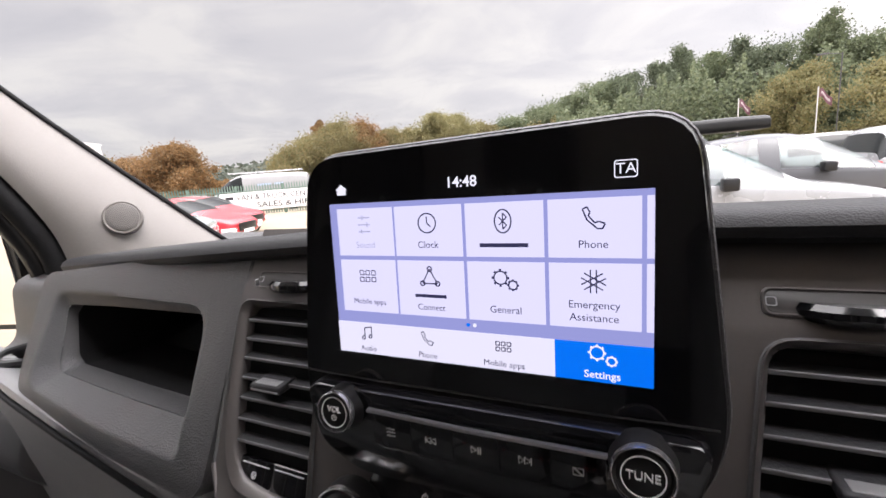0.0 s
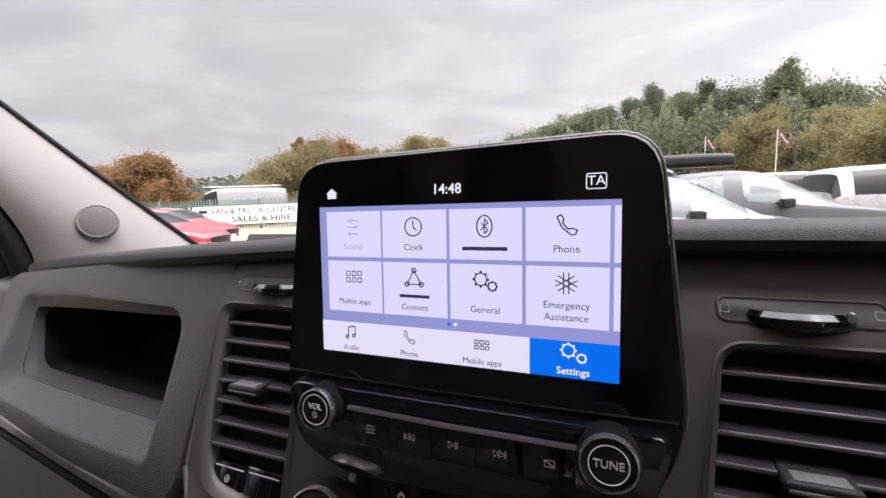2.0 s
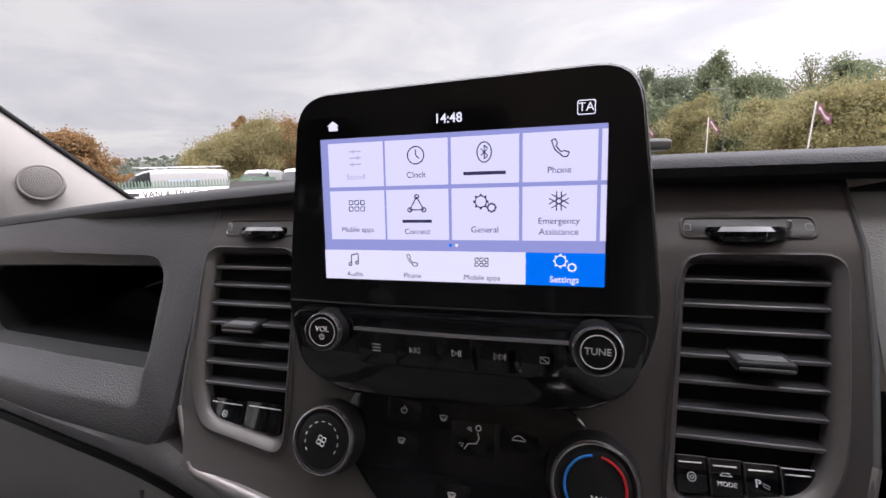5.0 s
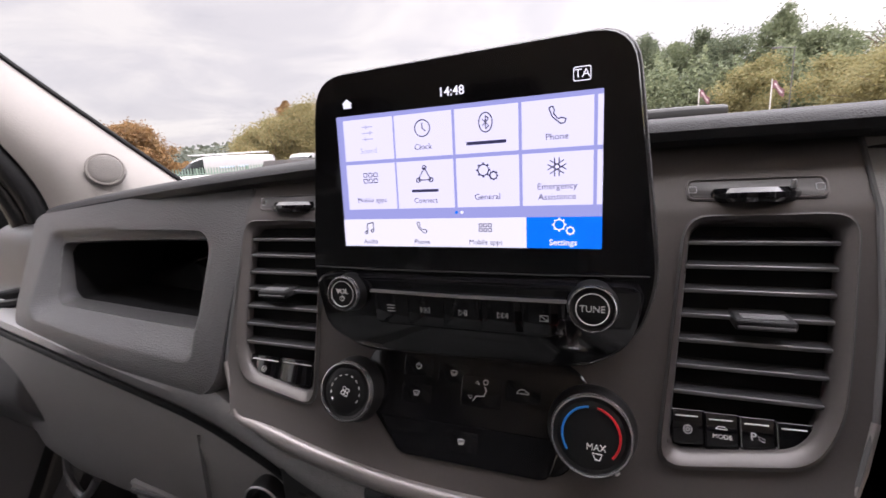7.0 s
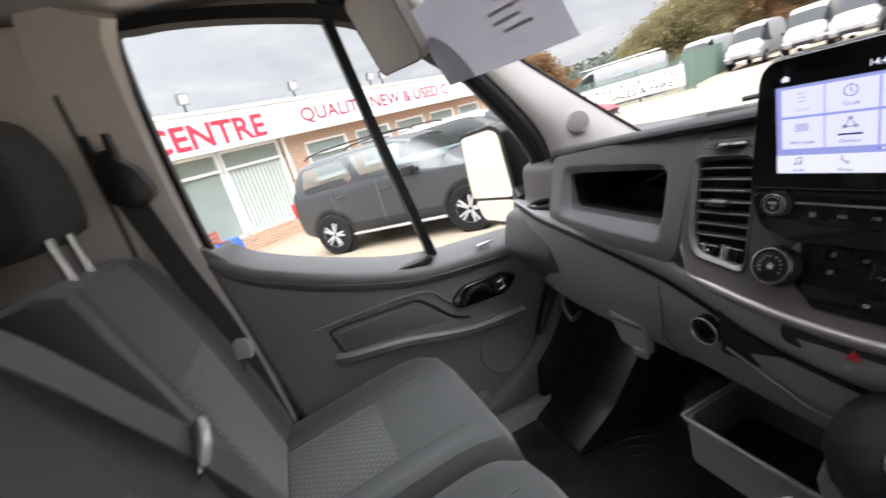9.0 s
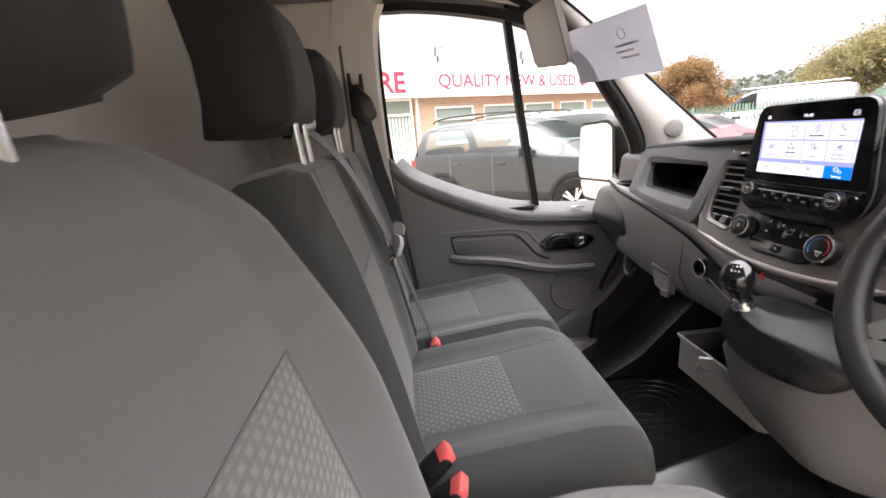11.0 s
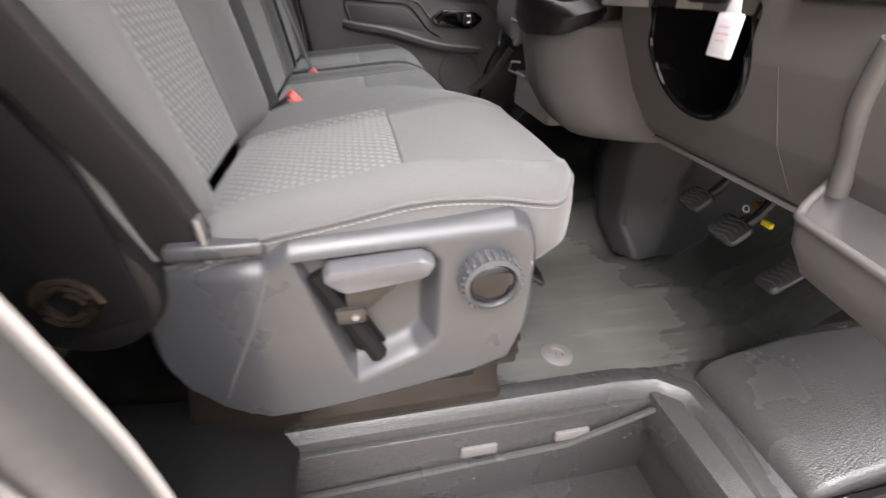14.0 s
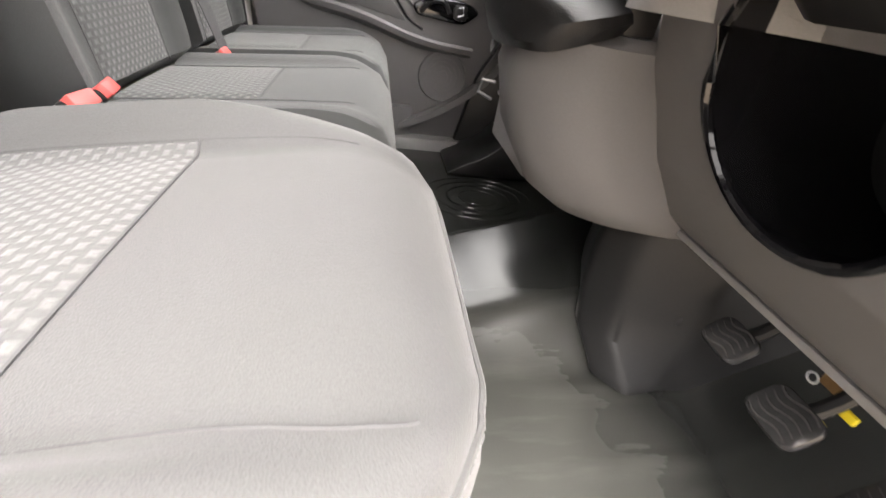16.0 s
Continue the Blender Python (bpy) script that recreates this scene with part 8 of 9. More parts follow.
tagged(g, "sandy worn concrete yard", "ground", kind="structure")


def polar(az, d):
    return -math.sin(radians(az)) * d, math.cos(radians(az)) * d


# distant wooded hills
def hills():
    rnd = random.Random(5)
    rows = [[], [], []]
    for k in range(121):
        az = 95 - 190 * k / 120
        x, y = polar(az, 330)
        top = 1.6 + 330 * math.tan(radians(3.5 + 0.5 * math.sin(az * 0.09) + 0.3 * math.sin(az * 0.31 + 1) + 0.12 * rnd.random()))
        rows[0].append((x, y, -3)); rows[1].append((x * 1.05, y * 1.05, top * 0.6)); rows[2].append((x * 1.12, y * 1.12, top))
    b = part("backdrop", skin(rows, closed=False, caps=False), M["leaf_far"])
    tagged(b, "hazy wooded hillside in the distance", "hills", kind="structure")
    # tree tops along the ridge
    n = 9000
    rs = np.random.RandomState(3)
    az = np.radians(rs.uniform(-60, 90, n))
    d = rs.uniform(300, 335, n)
    deg = np.degrees(az)
    el = np.radians(2.4 + 0.5 * np.sin(deg * 0.09) + 0.3 * np.sin(deg * 0.31 + 1) + rs.uniform(-1.6, 1.15, n))
    c = np.stack([-np.sin(az) * d, np.cos(az) * d, 1.6 + d * np.tan(el)], 1)
    leaf_cloud("far_wood", c, 2.6, M["leaf_far"], None, "hazy far wood along the hillside", rs)


def leaf_cloud(name, centres, size, material, parent, label, rs, kind="stuff"):
    n = len(centres)
    s = size * rs.uniform(0.6, 1.3, (n, 1, 1))
    a = rs.normal(size=(n, 3)); a /= np.linalg.norm(a, axis=1)[:, None]
    b = np.cross(a, rs.normal(size=(n, 3))); b /= np.linalg.norm(b, axis=1)[:, None]
    q = np.array([[-1, -0.6], [0.2, -1], [1, 0.4], [-0.3, 1]]) * 0.5
    v = centres[:, None, :] + s * (q[None, :, 0, None] * a[:, None, :] + q[None, :, 1, None] * b[:, None, :])
    me = bpy.data.meshes.new(name)
    me.vertices.add(n * 4)
    me.vertices.foreach_set("co", v.astype(np.float32).ravel())
    me.loops.add(n * 4)
    me.loops.foreach_set("vertex_index", np.arange(n * 4, dtype=np.int32))
    me.polygons.add(n)
    me.polygons.foreach_set("loop_start", np.arange(0, n * 4, 4, dtype=np.int32))
    me.update(calc_edges=True)
    me.materials.append(material)
    ob = new(name, me)
    if parent:
        ob.parent = parent
    else:
        tagged(ob, label, "wood", kind=kind)
    return ob


# far leaves greyed, with the haze of distance in the colour
M["leaf_far"] = leaf_mat("leaves_far_haze", (0.062, 0.078, 0.064), (0.082, 0.096, 0.076), (0.105, 0.112, 0.086))
hills()


def tree(az, d, top_el, width, material, label, seed, shape="round", leaves=3200, bare=0.0, base=0.25, size=None):
    """A broadleaf or conifer: tapered trunk, limbs and a crown of leaf clumps with gaps."""
    rs = np.random.RandomState(seed)
    x, y = polar(az, d)
    H = 1.6 + d * math.tan(radians(top_el))
    t = thing("tree", label + (" at the edge of the yard" if len(label.split()) < 5 else ""), "tree", group="trees round the yard", at=(x, y, 0))
    sway = [(rs.uniform(-0.02, 0.02) * H, rs.uniform(-0.02, 0.02) * H) for _ in range(5)]
    path = [Vector((sway[i][0] * i / 4, sway[i][1] * i / 4, H * 0.93 * i / 4)) for i in range(5)]
    part("trunk", sweep(smooth_path(path, 3), lambda s: circle(max(0.03, H * 0.018 * (1 - 0.9 * s)), 7), up=(0, 1, 0)), M["bark"], t)
    C = []
    n_limb, n_clump = 34, 7
    m = leaves // (n_limb * n_clump)
    for k in range(n_limb):
        f = base + (0.97 - base) * (k + rs.uniform(0, 1)) / n_limb
        an = rs.uniform(0, 2 * math.pi)
        if shape == "cone":
            reach = width * 0.62 * ((1.05 - f) / (1 - base)) ** 0.8 * rs.uniform(0.55, 1.15)
        else:
            u = (f - base) / (1 - base)
            reach = width / 2 * math.sin(math.pi * (0.16 + 0.74 * u)) * rs.uniform(0.55, 1.2)
        root = Vector((0, 0, H * f * 0.86))
        tip = Vector((math.cos(an) * reach, math.sin(an) * reach, H * min(1.0, f * 0.92 + rs.uniform(0.03, 0.11))))
        part("limb", tube([root, (root + tip) / 2 + Vector((0, 0, -0.02 * H)), tip], max(0.015, H * 0.004), 5), M["bark"], t)
        for w in range(n_clump):
            fr = 0.25 + 0.80 * (w + rs.uniform(0, 1)) / n_clump
            p = root.lerp(tip, fr)
            rad = (0.045 + 0.065 * rs.uniform(0, 1)) * width * (1 - 0.45 * f if shape == "cone" else 1 - 0.2 * f)
            off = rs.normal(size=(m, 3)) * rad * np.array([1.0, 1.0, 0.75])
            C.append(np.array(p) + off)
    k = rs.uniform(0, 1, (leaves // 9, 1)) ** (0.6 if shape == "cone" else 0.8)
    spread = width * (0.34 * (1 - k) if shape == "cone" else 0.30 * np.sqrt(np.maximum(0, 1 - k * k)))
    top = np.concatenate([rs.normal(size=(leaves // 9, 2)) * spread * 0.60 + np.array(sway[4]), H * (0.70 + 0.27 * k)], 1)
    C.append(top)
    c = np.concatenate(C)
    if bare:
        c = c[rs.uniform(0, 1, len(c)) > bare]
    ob = leaf_cloud("crown", c, size or d * 0.0030, material, t, "", rs)


def trees():
    G, O, Y, R, D = (M["leaf_" + k] for k in ("green", "olive", "yellow", "rust", "dark"))
    rnd = random.Random(11)
    rows = [
        # left: rust tree, then the mixed clump over the fence
        (56.0, 62, 5.6, 8.0, R, "rust-brown autumn tree", "round"), (60.5, 66, 4.0, 7, R, "brown autumn tree", "round"), (63.5, 70, 4.2, 8, O, "olive autumn tree", "round"),
        (43.2, 52, 3.9, 6, O, "olive-green tree beside the fence", "round"), (41.0, 48, 5.9, 7, O, "olive-green tree beside the fence", "round"), (39.4, 52, 7.9, 3.6, R, "bright rust-coloured slender tree", "cone"), (37.4, 50, 7.5, 7.5, O, "olive autumn tree", "round"), (34.0, 54, 7.3, 7.5, R, "olive and rust autumn tree", "round"), (30.8, 56, 6.2, 7, O, "olive autumn tree", "round"), (27.6, 58, 5.9, 7, O, "olive autumn tree", "round"), (24.4, 56, 7.9, 7, Y, "golden-yellow autumn tree", "round"), (21.6, 58, 7.4, 6.5, Y, "golden-yellow autumn tree", "round"), (18.0, 62, 5.8, 7, O, "olive tree", "round"), (14.4, 64, 6.4, 8, G, "green tree", "round"), (11.0, 66, 7.2, 8, G, "green tree", "round"),
        # right: darker wood with conifers
        (7.5, 72, 8.3, 10, G, "green tree in the wood", "round"), (3.5, 74, 9.4, 10, G, "green tree in the wood", "round"), (0.5, 74, 9.8, 10, D, "dark green tree in the wood", "round"), (-2.8, 72, 10.6, 9, D, "dark green tree in the wood", "cone"), (-4.8, 76, 11.7, 9, D, "dark green conifer", "cone"), (-7.8, 74, 10.6, 10, G, "green tree in the wood", "round"), (-10.5, 72, 11.2, 9, D, "dark green conifer", "cone"), (-13.2, 70, 10.2, 10, D, "dark green tree in the wood", "round"), (-16.9, 68, 12.0, 11, G, "tall green conifer", "cone"), (-15.0, 60, 7.4, 8, Y, "yellow-green autumn tree", "round"), (-19.3, 70, 9.4, 10, G, "green tree in the wood", "round"), (-21.6, 72, 9.0, 9, G, "green tree in the wood", "round"),
        (-22.5, 55, 6.6, 9, Y, "yellowing autumn bush", "round"), (-25.8, 52, 6.9, 10, Y, "yellowing autumn bush", "round"), (-29.5, 52, 7.2, 11, Y, "yellowing autumn tree", "round"), (-33.5, 54, 8.0, 12, O, "olive autumn tree", "round"), (-38, 56, 8.5, 12, Y, "yellowing autumn tree", "round"), (-28, 72, 9.5, 10, G, "green tree in the wood", "round"),
    ]
    for i, (az, d, el, w, m, lab, sh) in enumerate(rows):
        tree(az, d, el, w, m, lab, 100 + i, sh, leaves=26000, base=0.06 if d < 60 or sh == "round" else 0.1)
    tree(-25.2, 62, 10.8, 5.0, G, "thin tree with a sparse crown", 77, "round", leaves=1500, bare=0.35, base=0.5)
    # foliage closing the gaps between the single trees
    rs = np.random.RandomState(9)
    n = 170000
    deg = rs.uniform(-48, 64, n)
    az = np.radians(deg)
    order = sorted((q[0], q[2]) for q in rows)
    line = np.interp(deg, [q[0] for q in order], [q[1] for q in order])
    line = np.where((deg > 44) & (deg < 53), 1.6, line) * (0.74 + 0.07 * np.sin(deg * 1.7) + 0.05 * np.sin(deg * 4.1 + 1) + 0.04 * np.sin(deg * 9.3))
    d = rs.uniform(60, 86, n)
    c = np.stack([-np.sin(az) * d, np.cos(az) * d, rs.uniform(0, 1, n) ** 0.75 * (1.6 + d * np.tan(np.radians(line)))], 1)
    for lo, hi, m in ((-48, -24, Y), (-24, 9, G), (9, 46, O), (46, 64, R)):
        pick = (deg >= lo) & (deg < hi)
        leaf_cloud("undergrowth", c[pick], 0.30, m, None, "dense foliage between the trees", rs)


trees()


# ---- building along the side of the yard ----
def showroom():
    h = thing("sales_building", "low brick showroom with a white lettered fascia", "building")
    A, along = Vector((-12.75, -0.35, 0)), Vector((-0.5, 0.866, 0))
    n = Vector((0.866, 0.5, 0))                       # out towards the yard
    base = Matrix(((along.x, -n.x, 0, A.x), (along.y, -n.y, 0, A.y), (0, 0, 1, 0), (0, 0, 0, 1)))     # local x along, y into the building

    def P(name, bm, m, par=h, lab=""):
        turned(bm, base)
        return part(name, bm, m, par, lab, smooth=False)

    def wall(x0, x1, z0, z1, y0=0.0, y1=0.25):
        b = box(x0, x1, y0, y1, z0, z1, 0)
        lay = b.loops.layers.uv.new("UVMap")
        for f in b.faces:
            for l in f.loops:
                l[lay].uv = (l.vert.co.x + l.vert.co.y, l.vert.co.z)
        return b
    L0, L1 = -6.0, 11.7
    # showroom glazing on the left, brick with windows on the right
    P("wall", wall(L0, L1, 0, 0.42), M["brick"], lab="brick plinth")
    P("wall", wall(0.55, 1.25, 0.42, 2.75), M["brick"])
    wins = [(1.30, 2.95), (3.35, 5.0), (5.35, 7.0), (7.35, 9.0), (9.35, 11.0)]
    last = 1.25
    for x0, x1 in wins:
        if x0 > last:
            P("wall", wall(last, x0, 0.42, 2.75), M["brick"])
        P("wall", wall(x0, x1, 0.42, 1.25), M["brick"])
        P("wall", wall(x0, x1, 2.42, 2.75), M["brick"])
        last = x1
    P("wall", wall(last, L1, 0.42, 2.75), M["brick"])
    P("wall", wall(L0, L0 + 0.25, 0, 3.6, 0.25, 6.0), M["brick"])
    P("roof", box(L0 - 0.1, L1 + 0.1, -0.1, 6.0, 3.45, 3.55, 0.02), M["fascia_white"], lab="flat roof")
    f = P("fascia", box(L0, L1, -0.22, 0.02, 2.72, 3.62, 0.01), M["fascia_white"], lab="white fascia board")
    P("fascia_trim", box(L0, L1, -0.25, 0.04, 3.60, 3.68, 0.01), M["frame_white"])
    P("soffit", box(L0, L1, -0.3, 0.0, 2.68, 2.73, 0.005), M["frame_white"])
    P("red_panel", box(L0, 0.05, -0.226, -0.221, 2.74, 2.76, 0), M["letter_red"])
    # windows with frames, top lights and blinds
    for x0, x1 in wins:
        w = P("window", box(x0, x1, 0.08, 0.10, 1.25, 2.42, 0), M["window_dark"], lab="dark window pane")
        for a, b, c, d_ in ((x0, x1, 2.35, 2.42), (x0, x1, 1.25, 1.32), (x0, x1, 1.98, 2.05), (x0, x0 + 0.07, 1.25, 2.42), (x1 - 0.07, x1, 1.25, 2.42)):
            P("window_frame", box(a, b, 0.02, 0.09, c, d_, 0.005), M["frame_white"], w)
        P("blind", box(x0 + 0.1, x1 - 0.1, 0.105, 0.115, 2.07, 2.34, 0), M["blind"], w)
        P("sill", box(x0 - 0.05, x1 + 0.05, -0.06, 0.06, 1.20, 1.25, 0.005), M["frame_white"], w)
    for x0, x1 in ((-1.25, 0.50), (-3.05, -1.30), (-4.85, -3.10), (-5.75, -4.9)):
        w = P("shop_window", box(x0, x1, 0.10, 0.12, 0.42, 2.70, 0), M["window_dark"], lab="showroom pane with vertical blinds behind")
        for a, b, c, d_ in ((x0, x1, 2.62, 2.70), (x0, x1, 0.42, 0.50), (x0, x1, 2.18, 2.25), (x0, x0 + 0.07, 0.42, 2.7), (x1 - 0.07, x1, 0.42, 2.7)):
            P("window_frame", box(a, b, 0.03, 0.11, c, d_, 0.005), M["frame_white"], w)
        if x0 > -2:
            for k in range(14):
                xx = x0 + 0.12 + (x1 - x0 - 0.24) * k / 13
                P("blind_slat", box(xx - 0.03, xx + 0.03, 0.095, 0.098, 0.52, 2.16, 0), M["blind"], w)
    P("downpipe", box(0.58, 0.66, -0.08, 0.0, 0.2, 2.7, 0.02), M["frame_white"])
    # fascia lettering

    def sign(text, size, x, z, m, width=None, al="LEFT", bold=0.01):
        words(text, size, m, h, base @ Matrix.Translation((x, -0.228, z)) @ pose(0, 0, 0, 90, 0, 0), "fascia_lettering", depth=0.004, align=al, bold=bold, width=width)
    sign("CENTRE", 0.80, -2.85, 3.08, M["letter_red"], bold=0.02, width=3.0)
    sign("QUALITY NEW & USED C", 0.56, 1.35, 3.14, M["letter_dark"], bold=0.006, width=7.25)
    for x in (-1.6, 1.5, 4.6, 5.2):
        fl = thing("floodlight", "grey floodlight on a bracket above the fascia", "floodlight", group="floodlights", at=tuple(base @ Vector((x, -0.1, 3.66))))
        fl.rotation_euler = (0, 0, math.atan2(along.y, along.x))
        part("bracket", box(-0.02, 0.02, -0.02, 0.02, 0, 0.22, 0.005), M["black"], fl)
        part("lamp", turned(box(-0.13, 0.13, -0.06, 0.06, -0.12, 0.14, 0.02), pose(0, -0.05, 0.34, 15, 0, 0)), M["dash_mid"], fl)
        part("lens", turned(box(-0.11, 0.11, -0.066, -0.058, -0.10, 0.12, 0.005), pose(0, -0.05, 0.34, 15, 0, 0)), M["lamp_clear"], fl)
    for k, x in enumerate((-2.6, -2.2)):
        ch = thing("bin", "blue plastic barrel by the showroom", "barrel", group="barrels", at=tuple(base @ Vector((x, -0.9, 0))))
        part("barrel", lathe([(0.0, 0), (0.22, 0), (0.26, 0.1), (0.26, 0.5), (0.22, 0.62), (0, 0.62)], 18), M["blue_plastic"], ch)
    bn = thing("garden_bench", "red-brown slatted wooden bench by the showroom", "bench", at=tuple(base @ Vector((-3.1, -1.25, 0))))
    bn.rotation_euler = (0, 0, math.atan2(along.y, along.x))
    for k in range(5):
        part("seat_slat", box(-0.65, 0.65, -0.24 + 0.095 * k, -0.165 + 0.095 * k, 0.42, 0.445, 0.006), M["bench_wood"], bn)
    for k in range(4):
        part("back_slat", box(-0.65, 0.65, 0.235 + 0.012 * k, 0.258 + 0.012 * k, 0.52 + 0.10 * k, 0.59 + 0.10 * k, 0.006), M["bench_wood"], bn)
    for x in (-0.62, 0.62):
        part("front_leg", box(x - 0.035, x + 0.035, -0.25, -0.18, 0, 0.62, 0.008), M["bench_wood"], bn)
        part("back_leg", box(x - 0.035, x + 0.035, 0.22, 0.29, 0, 0.92, 0.008), M["bench_wood"], bn)
        part("armrest", box(x - 0.045, x + 0.045, -0.28, 0.27, 0.62, 0.655, 0.01), M["bench_wood"], bn)


showroom()


# ---- vehicles ----
def wheel(v, x, y, r, w, name="wheel"):
    s = 1 if y > 0 else -1
    wh = part(name, lathe([(r * 0.60, -w / 2), (r * 0.95, -w / 2), (r, -w * 0.35), (r, w * 0.35), (r * 0.95, w / 2), (r * 0.60, w / 2)], 28, "y", (x, y, r)), M["rubber"], v, "black tyre")
    rim = part("rim", lathe([(0.0, 0.3 * w), (r * 0.62, 0.3 * w), (r * 0.66, 0.5 * w), (r * 0.66, -0.4 * w)] if s < 0 else [(r * 0.66, 0.4 * w), (r * 0.66, -0.5 * w), (r * 0.62, -0.3 * w), (0.0, -0.3 * w)], 24, "y", (x, y, r)), M["rubber"], wh)
    for k in range(10):
        a = 2 * math.pi * (k // 2) / 5 + 0.3 + (0.17 if k % 2 else -0.17)
        sp = bmesh.new()
        box(-0.018, 0.018, -0.012, 0.012, 0.03, r * 0.64, 0.006, 1, sp)
        part("spoke", turned(sp, Matrix.Translation((x, y + s * w * 0.42, r)) @ Matrix.Rotation(a, 4, "Y")), M["alloy"], wh)
    part("rim_lip", lathe([(r * 0.60, 0.46 * w), (r * 0.67, 0.50 * w), (r * 0.67, 0.40 * w)] if s < 0 else [(r * 0.67, -0.40 * w), (r * 0.67, -0.50 * w), (r * 0.60, -0.46 * w)], 24, "y", (x, y, r)), M["alloy"], wh)


def vehicle(name, label, category, paint, stations, pos, heading, wheels, r=0.34, group="", lights=True, rack=False, glass=None, detail=False):
    """A car or van lofted from stations along its length (rear to front).
    Each station: (x, sill z, belt z, roof z, half width at sill, belt, roof, pane) where pane marks glass up to the next station."""
    v = thing(name, label, category, group=group)
    v.matrix_basis = Matrix.Translation((*pos, 0)) @ Matrix.Rotation(radians(heading), 4, "Z")
    rings = []
    for x, s, b, t, ws, wb, wr, pane in stations:
        mid = (s + b) / 2
        up = t - b
        half = [(0.0, s), (ws * 0.93, s), (ws, s + 0.05), (wb * 1.012, mid + 0.05), (wb, b - 0.03), (wb - 0.012, b), (lerp(wb, wr, 0.5) + 0.012 * min(1, up / 0.3), b + up * 0.5), (wr, t - min(0.06, up * 0.25)), (wr - min(0.10, wr * 0.2), t - min(0.012, up * 0.05)), (0.0, t + 0.012)]
        rings.append([(x, y, z) for y, z in half])
    hull = bmesh.new()
    n = len(rings[0])
    slot = {}
    for side in (1, -1):
        R = [[(x, y * side, z) for x, y, z in q] for q in rings]
        for i in range(len(R) - 1):
            pane = stations[i][7]
            for j in range(n - 1):
                quad = [R[i][j], R[i + 1][j], R[i + 1][j + 1], R[i][j + 1]]
                side_glass = j in (5, 6) and "s" in pane
                screen = j in (5, 6, 7, 8) and "w" in pane
                f = hull.faces.new([hull.verts.new(p) for p in (quad if side > 0 else quad[::-1])])
                if side_glass or screen:
                    f.material_index = slot.setdefault((i, side if side_glass and not screen else 0), len(slot) + 1)
    for ring in (rings[0], rings[-1]):
        hull.faces.new([hull.verts.new(p) for p in ring] + [hull.verts.new((x, -y, z)) for x, y, z in ring[::-1]])
    bmesh.ops.remove_doubles(hull, verts=hull.verts[:], dist=0.001)
    bmesh.ops.recalc_face_normals(hull, faces=hull.faces[:])
    me = bpy.data.meshes.new("hull")
    hull.to_mesh(me)
    hull.free()
    tmp = new("hull", me)
    sub = tmp.modifiers.new("round", "SUBSURF")
    sub.levels = sub.render_levels = 2 if detail else 1
    for _ in range(len(slot) + 1):
        me.materials.append(paint)
    bpy.context.view_layer.update()
    full = bpy.data.meshes.new_from_object(tmp.evaluated_get(bpy.context.evaluated_depsgraph_get()))
    bpy.data.objects.remove(tmp)
    for k in range(len(slot) + 1):
        b = bmesh.new()
        b.from_mesh(full)
        bmesh.ops.delete(b, geom=[f for f in b.faces if f.material_index != k], context="FACES")
        for f in b.faces:
            f.material_index = 0
        if k == 0:
            part("body", b, paint, v)
        else:
            part("window", b, glass or M["car_glass"], v, "dark tinted glass")
    bpy.data.meshes.remove(full)
    hw = max(s[4] for s in stations)
    for x in wheels:
        for sd in (-1, 1):
            wheel(v, x, sd * (hw - 0.035), r, 0.22)
            part("wheel_well", lathe([(0.0, 0.0), (r + 0.045, 0.0), (r + 0.045, -0.02)] if sd < 0 else [(r + 0.045, 0.02), (r + 0.045, 0.0), (0.0, 0.0)], 28, "y", (x, sd * (hw + 0.020), r)), M["rubber"], v)
            part("arch", sweep([(x + (r + 0.05) * math.cos(a), sd * (hw - 0.01), r + (r + 0.05) * math.sin(a)) for a in [math.pi * q / 12 for q in range(13)]], [(-0.05, -0.03), (0.05, -0.03), (0.05, 0.012), (-0.05, 0.012)], up=(0, 1, 0)), M["black"], v)
    x0, x1 = stations[0][0], stations[-1][0]
    if lights:
        for sd in (-1, 1):
            part("headlight", box(x1 - 0.34, x1 - 0.02, min(sd * hw * 0.58, sd * hw * 0.93), max(sd * hw * 0.58, sd * hw * 0.93), stations[-1][2] - 0.16, stations[-1][2] - 0.03, 0.03), M["lamp_clear"], v)
            part("tail_light", box(x0 - 0.01, x0 + 0.16, min(sd * hw * 0.72, sd * hw * 0.97), max(sd * hw * 0.72, sd * hw * 0.97), stations[0][2] - 0.18, stations[0][2] + 0.10, 0.03), M["red_lamp"], v)
        part("grille", box(x1 - 0.02, x1 + 0.02, -hw * 0.5, hw * 0.5, 0.45, 0.68, 0.02), M["black"], v)
        part("plate", box(x1 + 0.015, x1 + 0.03, -0.26, 0.26, 0.38, 0.48, 0.005), M["label_white"], v)
    for sd in (-1, 1):
        fr = [s for s in stations if "m" in s[7]]
        if fr:
            part("wing_mirror", box(fr[0][0] - 0.06, fr[0][0] + 0.12, min(sd * (hw + 0.0), sd * (hw + 0.20)), max(sd * (hw + 0.0), sd * (hw + 0.20)), fr[0][2] - 0.02, fr[0][2] + 0.14, 0.03), M["black"], v)
